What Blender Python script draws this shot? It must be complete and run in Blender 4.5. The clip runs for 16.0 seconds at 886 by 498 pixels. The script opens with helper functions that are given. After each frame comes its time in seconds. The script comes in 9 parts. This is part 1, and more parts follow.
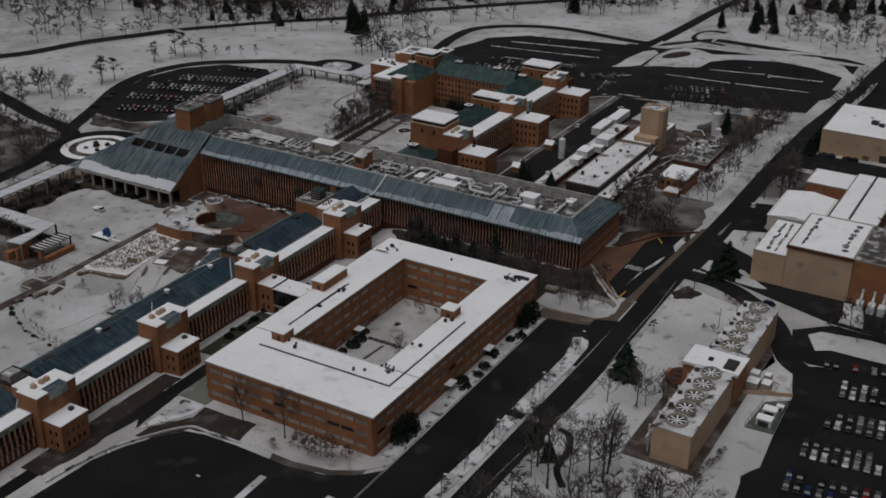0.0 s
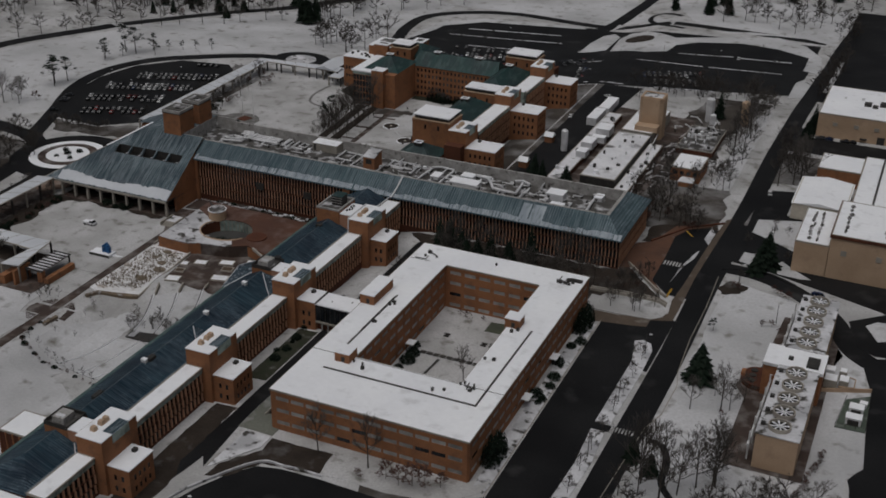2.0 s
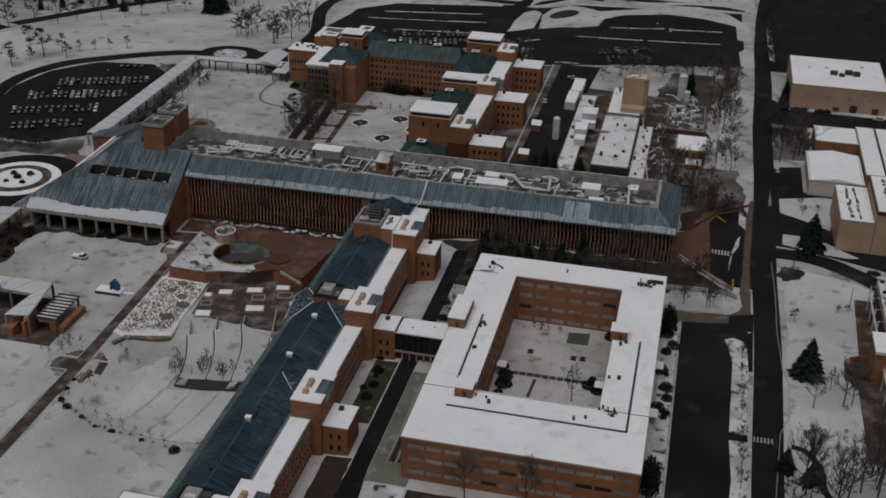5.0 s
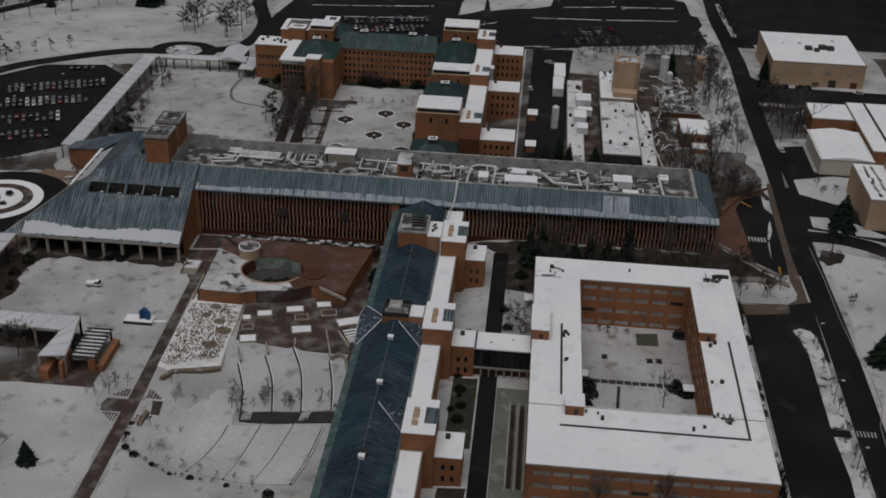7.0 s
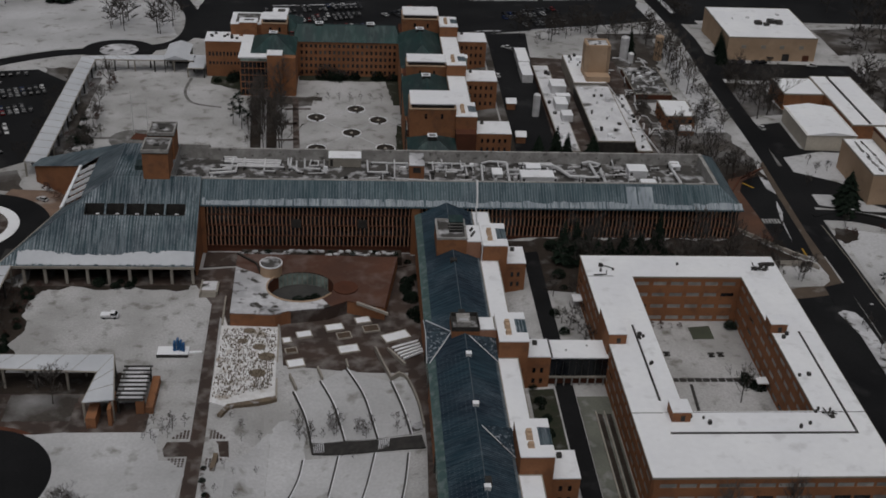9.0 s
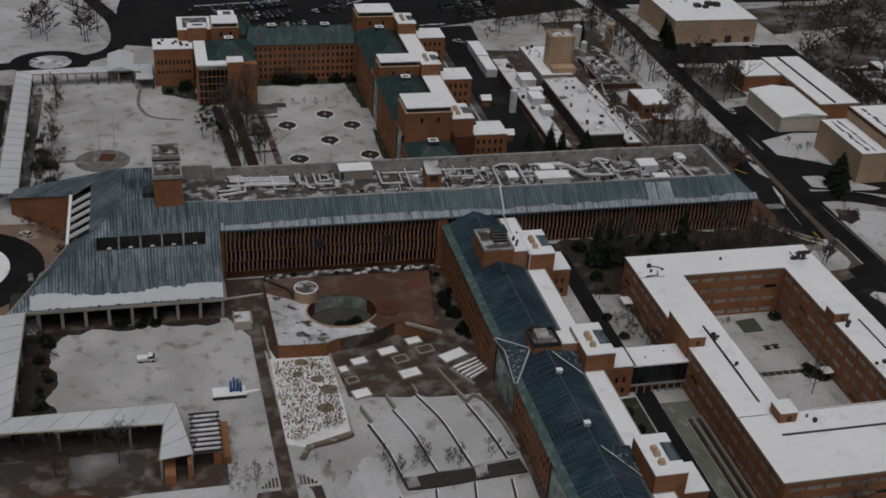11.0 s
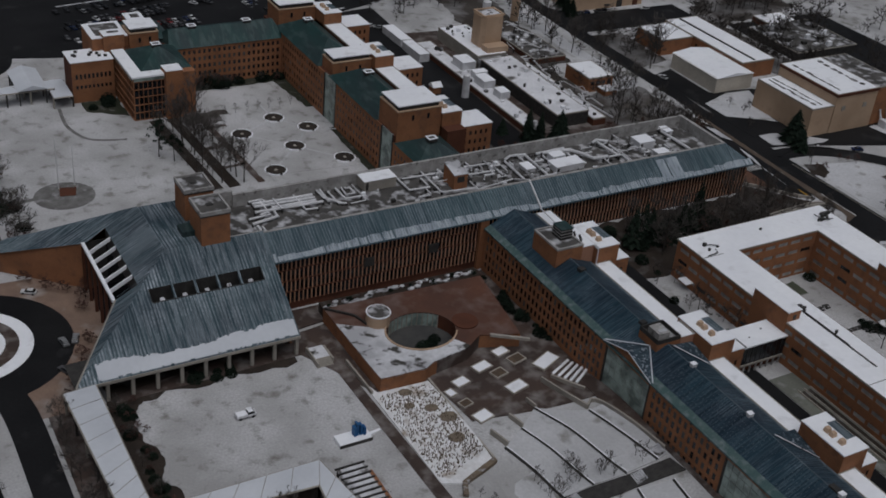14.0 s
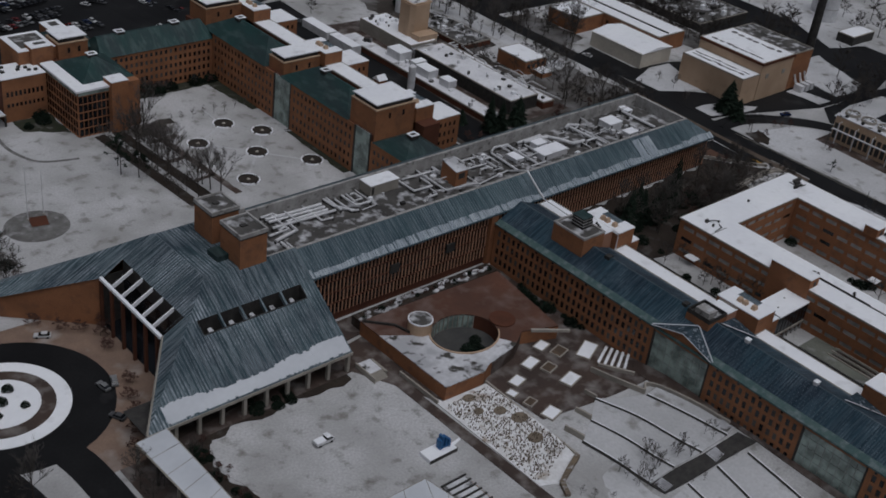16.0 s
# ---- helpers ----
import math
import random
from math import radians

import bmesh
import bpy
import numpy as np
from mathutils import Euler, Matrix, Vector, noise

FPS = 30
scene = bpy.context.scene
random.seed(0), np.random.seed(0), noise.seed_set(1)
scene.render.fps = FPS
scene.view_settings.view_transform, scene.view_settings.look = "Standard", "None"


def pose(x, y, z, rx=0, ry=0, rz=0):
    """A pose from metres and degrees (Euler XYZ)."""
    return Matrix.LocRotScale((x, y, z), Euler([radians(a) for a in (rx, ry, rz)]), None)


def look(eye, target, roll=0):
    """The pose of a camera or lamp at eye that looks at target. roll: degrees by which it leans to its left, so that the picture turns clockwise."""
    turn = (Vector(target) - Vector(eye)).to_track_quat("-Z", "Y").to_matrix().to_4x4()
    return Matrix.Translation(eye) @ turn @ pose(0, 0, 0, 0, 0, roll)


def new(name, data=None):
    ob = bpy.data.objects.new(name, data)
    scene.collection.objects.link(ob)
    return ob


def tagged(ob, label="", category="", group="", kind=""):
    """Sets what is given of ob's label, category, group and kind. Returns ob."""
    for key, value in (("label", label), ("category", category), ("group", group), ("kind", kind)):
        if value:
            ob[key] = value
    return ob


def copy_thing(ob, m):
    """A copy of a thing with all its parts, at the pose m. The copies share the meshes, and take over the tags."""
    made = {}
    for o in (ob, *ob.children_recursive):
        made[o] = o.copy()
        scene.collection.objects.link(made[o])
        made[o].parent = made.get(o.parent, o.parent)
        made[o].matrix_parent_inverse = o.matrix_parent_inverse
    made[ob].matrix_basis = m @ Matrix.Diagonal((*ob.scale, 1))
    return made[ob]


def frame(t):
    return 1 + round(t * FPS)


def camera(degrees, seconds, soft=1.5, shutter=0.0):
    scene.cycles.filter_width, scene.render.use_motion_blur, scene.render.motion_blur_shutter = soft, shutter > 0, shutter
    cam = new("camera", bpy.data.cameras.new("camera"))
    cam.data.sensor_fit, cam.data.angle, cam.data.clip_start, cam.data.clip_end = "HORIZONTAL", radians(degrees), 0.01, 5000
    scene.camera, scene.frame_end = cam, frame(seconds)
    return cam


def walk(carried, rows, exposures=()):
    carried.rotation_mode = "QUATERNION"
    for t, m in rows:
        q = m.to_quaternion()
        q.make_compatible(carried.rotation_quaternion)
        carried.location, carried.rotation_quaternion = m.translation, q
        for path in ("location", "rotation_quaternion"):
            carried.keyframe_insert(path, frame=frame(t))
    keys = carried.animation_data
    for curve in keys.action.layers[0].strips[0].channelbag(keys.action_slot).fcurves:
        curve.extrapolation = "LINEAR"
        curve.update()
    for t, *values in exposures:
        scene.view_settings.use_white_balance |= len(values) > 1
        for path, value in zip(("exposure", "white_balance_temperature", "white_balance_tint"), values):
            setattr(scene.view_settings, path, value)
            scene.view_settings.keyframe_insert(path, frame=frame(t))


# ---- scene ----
cam = camera(41.4, 16.0, soft=1.75)
PATH = [
    (0, (323.258, -363.533, 200.366), (322.354, -361.966, 199.512), 0.5),
    (0.5, (308.521, -365.836, 200.133), (307.661, -364.248, 199.273), 0.6),
    (1, (293.528, -367.692, 199.643), (292.715, -366.084, 198.776), 0.8),
    (1.5, (278.465, -369.152, 199.17), (277.699, -367.524, 198.297), 0.9),
    (2, (263.456, -370.462, 198.551), (262.741, -368.814, 197.672), 1.0),
    (2.5, (248.057, -371.185, 198.175), (247.398, -369.517, 197.29), 1.2),
    (3, (232.994, -371.408, 197.787), (232.393, -369.721, 196.896), 1.3),
    (3.5, (217.871, -371.267, 197.627), (217.327, -369.565, 196.728), 1.4),
    (4, (202.626, -371.342, 197.675), (202.138, -369.627, 196.77), 1.4),
    (6.5, (121.59, -363.079, 198.183), (121.387, -361.33, 197.236), 1.9),
    (7, (105.386, -360.178, 198.308), (105.252, -358.426, 197.352), 2.0),
    (7.5, (88.924, -356.981, 198.566), (88.861, -355.231, 197.601), 2.2),
    (8, (72.377, -353.072, 198.525), (72.383, -351.326, 197.551), 2.4),
    (8.5, (56.263, -348.7, 198.361), (56.339, -346.958, 197.38), 2.7),
    (9, (40.06, -343.535, 198.577), (40.212, -341.803, 197.589), 2.9),
    (11.5, (-41.39, -310.734, 198.76), (-40.864, -309.091, 197.75), 4.2),
    (12, (-57.276, -302.484, 198.656), (-56.677, -300.869, 197.64), 4.4),
    (12.5, (-73.058, -293.663, 198.87), (-72.385, -292.081, 197.848), 4.7),
    (13, (-88.803, -283.626, 199.077), (-88.052, -282.084, 198.048), 5.1),
    (13.5, (-103.954, -272.962, 198.711), (-103.122, -271.465, 197.679), 5.4),
    (14, (-119.0, -262.062, 198.487), (-118.09, -260.614, 197.451), 5.8),
    (14.5, (-133.596, -250.825, 198.216), (-132.607, -249.43, 197.178), 6.1),
    (15, (-148.004, -238.822, 197.764), (-146.939, -237.486, 196.724), 6.6),
    (15.5, (-161.652, -226.173, 197.316), (-160.514, -224.9, 196.275), 6.9),
    (16, (-175.389, -212.687, 196.548), (-174.177, -211.483, 195.508), 7.5),
]
walk(cam, [(t, look(eye, target, roll)) for t, eye, target, roll in PATH], [(0.0, 0.0, 6400, 10), (13.5, 0.0, 6400, 10), (14.0, 0.0, 6040, 11), (14.6, 0.0, 6010, 11), (16.0, 0.0, 5960, 11)])

# ---- light: a heavy overcast winter sky ----
world = bpy.data.worlds.new("overcast")
scene.world = world
world.use_nodes = True
wn = world.node_tree
sky = wn.nodes.new("ShaderNodeTexSky")
sky.sky_type, sky.sun_disc = "NISHITA", False
sky.sun_elevation, sky.sun_rotation = radians(71), radians(191)
sky.dust_density, sky.air_density, sky.ozone_density = 6.0, 1.0, 1.0
grey = wn.nodes.new("ShaderNodeHueSaturation")
grey.inputs["Saturation"].default_value = 0.3
wn.links.new(sky.outputs[0], grey.inputs["Color"])
wn.links.new(grey.outputs[0], wn.nodes["Background"].inputs[0])
wn.nodes["Background"].inputs[1].default_value = 0.0314
sun = new("sun", bpy.data.lights.new("sun", "SUN"))
sun.data.energy, sun.data.angle, sun.data.color = 0.95, radians(60), (1.0, 0.97, 0.93)
sun.matrix_world = look((40, -80, 300), (60, 20, 0))


# ---- materials ----
def nodes_of(name):
    m = bpy.data.materials.new(name)
    m.use_nodes = True
    return m, m.node_tree.nodes, m.node_tree.links, m.node_tree.nodes["Principled BSDF"]


def noise_fac(n, l, scale, detail=4.0, lo=0.35, hi=0.65, stretch=None):
    """A noise in world metres, squeezed between lo and hi."""
    geo = n.new("ShaderNodeNewGeometry")
    tex = n.new("ShaderNodeTexNoise")
    tex.inputs["Scale"].default_value, tex.inputs["Detail"].default_value = scale, detail
    source = geo.outputs["Position"]
    if stretch:
        mp = n.new("ShaderNodeMapping")
        mp.inputs["Scale"].default_value = stretch
        l.new(source, mp.inputs["Vector"])
        source = mp.outputs[0]
    l.new(source, tex.inputs["Vector"])
    r = n.new("ShaderNodeMapRange")
    r.inputs["From Min"].default_value, r.inputs["From Max"].default_value = lo, hi
    l.new(tex.outputs["Fac"], r.inputs["Value"])
    return r.outputs[0]


def mix(n, l, fac, a, b):
    m = n.new("ShaderNodeMix")
    m.data_type = "RGBA"
    for sock, v in ((m.inputs["A"], a), (m.inputs["B"], b)):
        if isinstance(v, tuple):
            sock.default_value = (*v, 1)
        else:
            l.new(v, sock)
    if isinstance(fac, float):
        m.inputs["Factor"].default_value = fac
    else:
        l.new(fac, m.inputs["Factor"])
    return m.outputs["Result"]


def surface(name, a, b, scale=0.3, fine=3.0, rough=0.8, metal=0.0, bump=0.0, lo=0.35, hi=0.65, stretch=None, third=None, per_piece=0.0, fine_amount=0.35, gloss=0.2):
    """A plain procedural surface: two colours in large patches, darker fine grain, and a relief."""
    m, n, l, p = nodes_of(name)
    col = mix(n, l, noise_fac(n, l, scale, 5.0, lo, hi, stretch), a, b)
    grain = noise_fac(n, l, fine, 3.0, 0.3, 0.7, stretch)
    dark = tuple(c * 0.55 for c in a)
    f = n.new("ShaderNodeMath")
    f.operation = "MULTIPLY"
    f.inputs[1].default_value = fine_amount
    l.new(grain, f.inputs[0])
    col = mix(n, l, f.outputs[0], col, dark)
    if third:
        col = mix(n, l, noise_fac(n, l, third[1], 6.0, third[2], third[3], stretch), col, third[0])
    if per_piece:
        info = n.new("ShaderNodeObjectInfo")
        hsv = n.new("ShaderNodeHueSaturation")
        r = n.new("ShaderNodeMapRange")
        r.inputs["To Min"].default_value, r.inputs["To Max"].default_value = 1 - per_piece, 1 + per_piece
        l.new(info.outputs["Random"], r.inputs["Value"])
        l.new(r.outputs[0], hsv.inputs["Value"])
        l.new(col, hsv.inputs["Color"])
        col = hsv.outputs[0]
    l.new(col, p.inputs["Base Color"])
    p.inputs["Roughness"].default_value, p.inputs["Metallic"].default_value = rough, metal
    p.inputs["Specular IOR Level"].default_value = gloss
    if bump:
        bp = n.new("ShaderNodeBump")
        bp.inputs["Strength"].default_value, bp.inputs["Distance"].default_value = bump, 0.3
        l.new(grain, bp.inputs["Height"])
        l.new(bp.outputs[0], p.inputs["Normal"])
    return m


def seam_roof(name, a, b, frost, across, period=0.95, course=1.9, amount=0.8, lo=0.3, hi=0.7, scale=0.06):
    """Sheet-metal pans between standing seams; frost lies along each seam, broken into short courses."""
    m, n, l, p = nodes_of(name)
    pos = n.new("ShaderNodeNewGeometry").outputs["Position"]
    sep = n.new("ShaderNodeSeparateXYZ")
    l.new(pos, sep.inputs[0])

    def calc(op, x, y=None):
        q = n.new("ShaderNodeMath")
        q.operation = op
        for k, v in enumerate((x, y)):
            if isinstance(v, (int, float)):
                q.inputs[k].default_value = v
            elif v is not None:
                l.new(v, q.inputs[k])
        return q.outputs[0]

    def spread(x, x0, x1, y0=0.0, y1=1.0):
        r = n.new("ShaderNodeMapRange")
        for key, v in (("From Min", x0), ("From Max", x1), ("To Min", y0), ("To Max", y1)):
            r.inputs[key].default_value = v
        l.new(x, r.inputs["Value"])
        return r.outputs[0]

    along = 1 - across
    u = calc("DIVIDE", sep.outputs[across], period)
    pan = calc("FLOOR", u)
    seam = spread(calc("ABSOLUTE", calc("SUBTRACT", calc("FRACT", u), 0.5)), 0.16, 0.4)
    shift = n.new("ShaderNodeTexWhiteNoise")
    shift.noise_dimensions = "1D"
    l.new(pan, shift.inputs["W"])
    row = calc("FLOOR", calc("ADD", calc("DIVIDE", sep.outputs[along], course), shift.outputs["Value"]))
    cell = n.new("ShaderNodeTexWhiteNoise")
    cell.noise_dimensions = "2D"
    both = n.new("ShaderNodeCombineXYZ")
    l.new(pan, both.inputs[0])
    l.new(row, both.inputs[1])
    l.new(both.outputs[0], cell.inputs["Vector"])
    col = mix(n, l, noise_fac(n, l, 0.07, 5.0), a, b)
    dull = tuple(0.6 * c for c in a)
    col = mix(n, l, spread(shift.outputs["Value"], 0, 1, 0.0, 0.4), col, dull)
    stretch = (0.12, 2.0, 0.12) if across else (2.0, 0.12, 0.12)
    col = mix(n, l, calc("MULTIPLY", noise_fac(n, l, 0.9, 4.0, 0.42, 0.7, stretch), 0.3 * amount), col, frost)
    lie = calc("MULTIPLY", seam, spread(cell.outputs["Value"], 0, 1, 0.25, 1.0))
    lie = calc("MULTIPLY", lie, noise_fac(n, l, scale, 6.0, lo, hi))
    lie = calc("MULTIPLY", lie, noise_fac(n, l, 1.4, 4.0, 0.25, 0.6))
    col = mix(n, l, calc("MULTIPLY", lie, amount), col, frost)
    l.new(col, p.inputs["Base Color"])
    p.inputs["Roughness"].default_value, p.inputs["Metallic"].default_value = 0.5, 0.1
    p.inputs["Specular IOR Level"].default_value = 0.12
    return m


def glazing(name, tint, rough=0.12):
    m, n, l, p = nodes_of(name)
    col = mix(n, l, noise_fac(n, l, 0.25, 3.0, 0.4, 0.6), tint, tuple(c * 2.2 + 0.004 for c in tint))
    l.new(col, p.inputs["Base Color"])
    p.inputs["Roughness"].default_value = rough
    return m


BRICK = surface("orange_brick", (0.325, 0.147, 0.073), (0.245, 0.112, 0.057), 0.12, 2.2, 0.85, bump=0.15, third=((0.15, 0.08, 0.052), 0.35, 0.52, 0.82))
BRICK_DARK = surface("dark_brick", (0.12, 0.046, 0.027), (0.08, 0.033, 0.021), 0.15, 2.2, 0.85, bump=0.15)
BRICK_PALE = surface("buff_brick", (0.5, 0.36, 0.25), (0.42, 0.295, 0.2), 0.1, 2.0, 0.85, bump=0.15, fine_amount=0.25, third=((0.3, 0.21, 0.15), 0.3, 0.58, 0.9))
FORECOURT = surface("pinkish_paving", (0.24, 0.165, 0.125), (0.18, 0.125, 0.098), 0.15, 1.6, 0.85, third=((0.34, 0.31, 0.29), 0.12, 0.55, 0.8))
TERRACOTTA = surface("terracotta_fin", (0.5, 0.28, 0.175), (0.4, 0.21, 0.13), 0.3, 2.0, 0.75, per_piece=0.15)
PAVING = surface("brick_paving", (0.075, 0.052, 0.043), (0.05, 0.038, 0.034), 0.08, 1.6, 0.75, third=((0.24, 0.22, 0.21), 0.2, 0.48, 0.8))
GLASS = glazing("dark_glass", (0.006, 0.007, 0.009))
GLASS_GREEN = glazing("green_glass", (0.15, 0.185, 0.17), 0.2)
BLIND = surface("pale_blind", (0.34, 0.335, 0.325), (0.2, 0.195, 0.185), 0.35, 2.0, 0.4, per_piece=0.3)
BLIND_DIM = surface("dim_blind", (0.09, 0.088, 0.084), (0.05, 0.048, 0.046), 0.35, 2.0, 0.4, per_piece=0.3)
SNOW = surface("roof_snow", (0.88, 0.89, 0.92), (0.82, 0.83, 0.87), 0.05, 0.6, 0.9, bump=0.1, fine_amount=0.1, third=((0.58, 0.58, 0.6), 0.22, 0.58, 0.85))
ROOF_PATCHY = surface("patchy_roof_snow", (0.8, 0.8, 0.83), (0.62, 0.62, 0.65), 0.1, 0.9, 0.9, third=((0.12, 0.115, 0.11), 0.11, 0.58, 0.72))
SNOW_WORN = surface("worn_snow", (0.66, 0.66, 0.69), (0.40, 0.40, 0.42), 0.12, 0.9, 0.9, lo=0.42, hi=0.6, third=((0.06, 0.056, 0.05), 0.3, 0.54, 0.64))
LAWN = surface("snowy_lawn", (0.56, 0.555, 0.565), (0.36, 0.355, 0.35), 0.05, 1.6, 0.95, bump=0.35, lo=0.36, hi=0.62, third=((0.13, 0.125, 0.1), 0.2, 0.56, 0.8), fine_amount=0.55)
FIELD = surface("open_snow_field", (0.6, 0.6, 0.62), (0.42, 0.42, 0.43), 0.03, 1.1, 0.95, bump=0.3, third=((0.15, 0.14, 0.115), 0.16, 0.58, 0.78), fine_amount=0.36)
ASPHALT = surface("wet_asphalt", (0.010, 0.010, 0.011), (0.018, 0.018, 0.019), 0.05, 1.2, 0.6, third=((0.055, 0.054, 0.055), 0.09, 0.6, 0.86), gloss=0.1)
COPPER = seam_roof("blue_black_copper", (0.026, 0.044, 0.058), (0.042, 0.076, 0.088), (0.52, 0.57, 0.63), 0, amount=0.85, lo=0.4, hi=0.68)
COPPER_WEST = seam_roof("blue_black_copper_west", (0.026, 0.044, 0.058), (0.042, 0.076, 0.088), (0.55, 0.6, 0.66), 1, amount=0.9, lo=0.36)
SEAM = surface("snowy_seam", (0.14, 0.165, 0.19), (0.075, 0.095, 0.11), 0.4, 1.2, 0.6)
COPPER_WING = seam_roof("dark_blue_copper", (0.011, 0.022, 0.037), (0.022, 0.05, 0.07), (0.3, 0.37, 0.43), 1, 0.75, 1.0, 0.42, lo=0.45, hi=0.66, scale=0.13)
COPPER_LONG = seam_roof("smooth_teal_copper", (0.036, 0.062, 0.076), (0.056, 0.095, 0.108), (0.34, 0.39, 0.44), 0, 0.95, 4.0, 0.75, scale=0.05)
SLOPE_SNOW = surface("thin_slope_snow", (0.4, 0.44, 0.48), (0.26, 0.3, 0.34), 0.3, 0.9, 0.85, third=((0.1, 0.135, 0.15), 0.7, 0.5, 0.75), stretch=(1.6, 0.3, 0.3))
SNOW_CANOPY = surface("canopy_snow", (0.60, 0.62, 0.66), (0.5, 0.52, 0.56), 0.06, 0.7, 0.85, fine_amount=0.12)
LITTER = surface("leaf_litter", (0.045, 0.038, 0.033), (0.085, 0.075, 0.067), 0.05, 1.2, 0.95, bump=0.1, third=((0.3, 0.295, 0.3), 0.07, 0.46, 0.8))
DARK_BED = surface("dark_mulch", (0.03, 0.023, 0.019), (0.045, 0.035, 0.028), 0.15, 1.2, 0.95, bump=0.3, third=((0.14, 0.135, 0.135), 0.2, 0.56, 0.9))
BED_SNOW = surface("thin_bed_snow", (0.8, 0.8, 0.82), (0.68, 0.67, 0.67), 0.2, 0.9, 0.9, third=((0.26, 0.2, 0.14), 0.22, 0.54, 0.72))
COPPER_GREEN = surface("green_copper", (0.022, 0.058, 0.056), (0.032, 0.046, 0.05), 0.12, 0.8, 0.5, metal=0.15, third=((0.085, 0.12, 0.115), 0.5, 0.5, 0.85), stretch=(1.0, 0.3, 0.3))
DECK = surface("roof_deck", (0.1, 0.095, 0.09), (0.05, 0.047, 0.045), 0.12, 0.9, 0.9, third=((0.52, 0.52, 0.54), 0.25, 0.5, 0.68))
PARAPET = surface("grey_parapet", (0.42, 0.41, 0.4), (0.27, 0.26, 0.25), 0.3, 1.2, 0.85, third=((0.08, 0.075, 0.07), 0.5, 0.58, 0.72))
CONCRETE = surface("pale_concrete", (0.36, 0.33, 0.29), (0.27, 0.25, 0.22), 0.2, 1.5, 0.85)
METAL = surface("pale_duct_metal", (0.74, 0.74, 0.76), (0.58, 0.58, 0.6), 0.4, 2.0, 0.5, metal=0.1)
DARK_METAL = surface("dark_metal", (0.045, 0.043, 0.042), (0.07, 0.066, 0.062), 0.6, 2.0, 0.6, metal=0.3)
BARK = surface("bark", (0.066, 0.056, 0.049), (0.045, 0.039, 0.035), 0.5, 3.0, 0.9)
TWIG = surface("twigs", (0.105, 0.094, 0.087), (0.075, 0.067, 0.062), 0.5, 3.0, 0.9, per_piece=0.3)
NEEDLE = surface("needles", (0.010, 0.017, 0.012), (0.018, 0.025, 0.018), 0.8, 3.0, 0.9, per_piece=0.25, gloss=0.05)
STONE = surface("pale_stone", (0.42, 0.39, 0.34), (0.33, 0.30, 0.27), 0.3, 1.5, 0.85)
DRY = surface("dry_grass_clumps", (0.21, 0.17, 0.13), (0.16, 0.13, 0.1), 0.3, 1.5, 0.9)


# ---- building in mesh code ----
class Geo:
    """Collects faces for one mesh."""

    def __init__(self):
        self.v, self.f = [], []

    def face(self, *pts):
        k = len(self.v)
        self.v += [tuple(p) for p in pts]
        self.f.append(tuple(range(k, k + len(pts))))

    def loft(self, low, high, caps=True):
        """Between two rings of points of the same length, counter-clockwise from above."""
        k, n = len(self.v), len(low)
        self.v += [tuple(p) for p in low] + [tuple(p) for p in high]
        for i in range(n):
            j = (i + 1) % n
            self.f.append((k + i, k + j, k + n + j, k + n + i))
        if caps:
            self.f.append(tuple(range(k + n - 1, k - 1, -1)))
            self.f.append(tuple(range(k + n, k + 2 * n)))
        return self

    def prism(self, poly, z0, z1):
        return self.loft([(x, y, z0) for x, y in poly], [(x, y, z1) for x, y in poly])

    def box(self, x0, x1, y0, y1, z0, z1):
        return self.prism([(x0, y0), (x1, y0), (x1, y1), (x0, y1)], z0, z1)

    def cyl(self, x, y, r, z0, z1, n=12, r1=None):
        r1 = r if r1 is None else r1
        ring = [(math.cos(2 * math.pi * i / n), math.sin(2 * math.pi * i / n)) for i in range(n)]
        return self.loft([(x + r * c, y + r * s, z0) for c, s in ring], [(x + r1 * c, y + r1 * s, z1) for c, s in ring])

    def tube(self, pts, r, n=6, r1=None):
        """A pipe along points, tapering to r1."""
        r1 = r if r1 is None else r1
        rings = []
        for i, p in enumerate(pts):
            p = Vector(p)
            d = (Vector(pts[min(i + 1, len(pts) - 1)]) - Vector(pts[max(i - 1, 0)])).normalized()
            a = d.cross(Vector((0, 0, 1)) if abs(d.z) < 0.9 else Vector((1, 0, 0))).normalized()
            b = d.cross(a)
            q = r + (r1 - r) * i / max(1, len(pts) - 1)
            rings.append([tuple(p + q * (a * math.cos(2 * math.pi * k / n) - b * math.sin(2 * math.pi * k / n))) for k in range(n)])
        for lo, hi in zip(rings, rings[1:]):
            self.loft(lo, hi, caps=n > 3)
        return self

    def mesh(self, name, material, weld=False):
        me = bpy.data.meshes.new(name)
        me.from_pydata(self.v, [], self.f)
        if weld:
            bm = bmesh.new()
            bm.from_mesh(me)
            bmesh.ops.remove_doubles(bm, verts=bm.verts[:], dist=0.001)
            bm.to_mesh(me)
            bm.free()
        me.materials.append(material)
        me.update()
        return me


PLACE = {}


def thing(name, label, category, at=(0, 0, 0), group="", kind=""):
    ob = new(name)
    ob.location = at
    PLACE[ob] = Matrix.Translation(at)
    return tagged(ob, label, category, group, kind)


def hang(ob, parent):
    ob.parent = parent
    ob.matrix_parent_inverse = PLACE.get(parent, Matrix()).inverted()
    return ob


def part(name, geo, material, parent, label="", kind=""):
    me = geo.mesh(name, material) if isinstance(geo, Geo) else geo
    return tagged(hang(new(name, me), parent), label, kind=kind)


def piece(name, me, m, parent):
    ob = hang(new(name, me), parent)
    ob.matrix_basis = m
    return ob


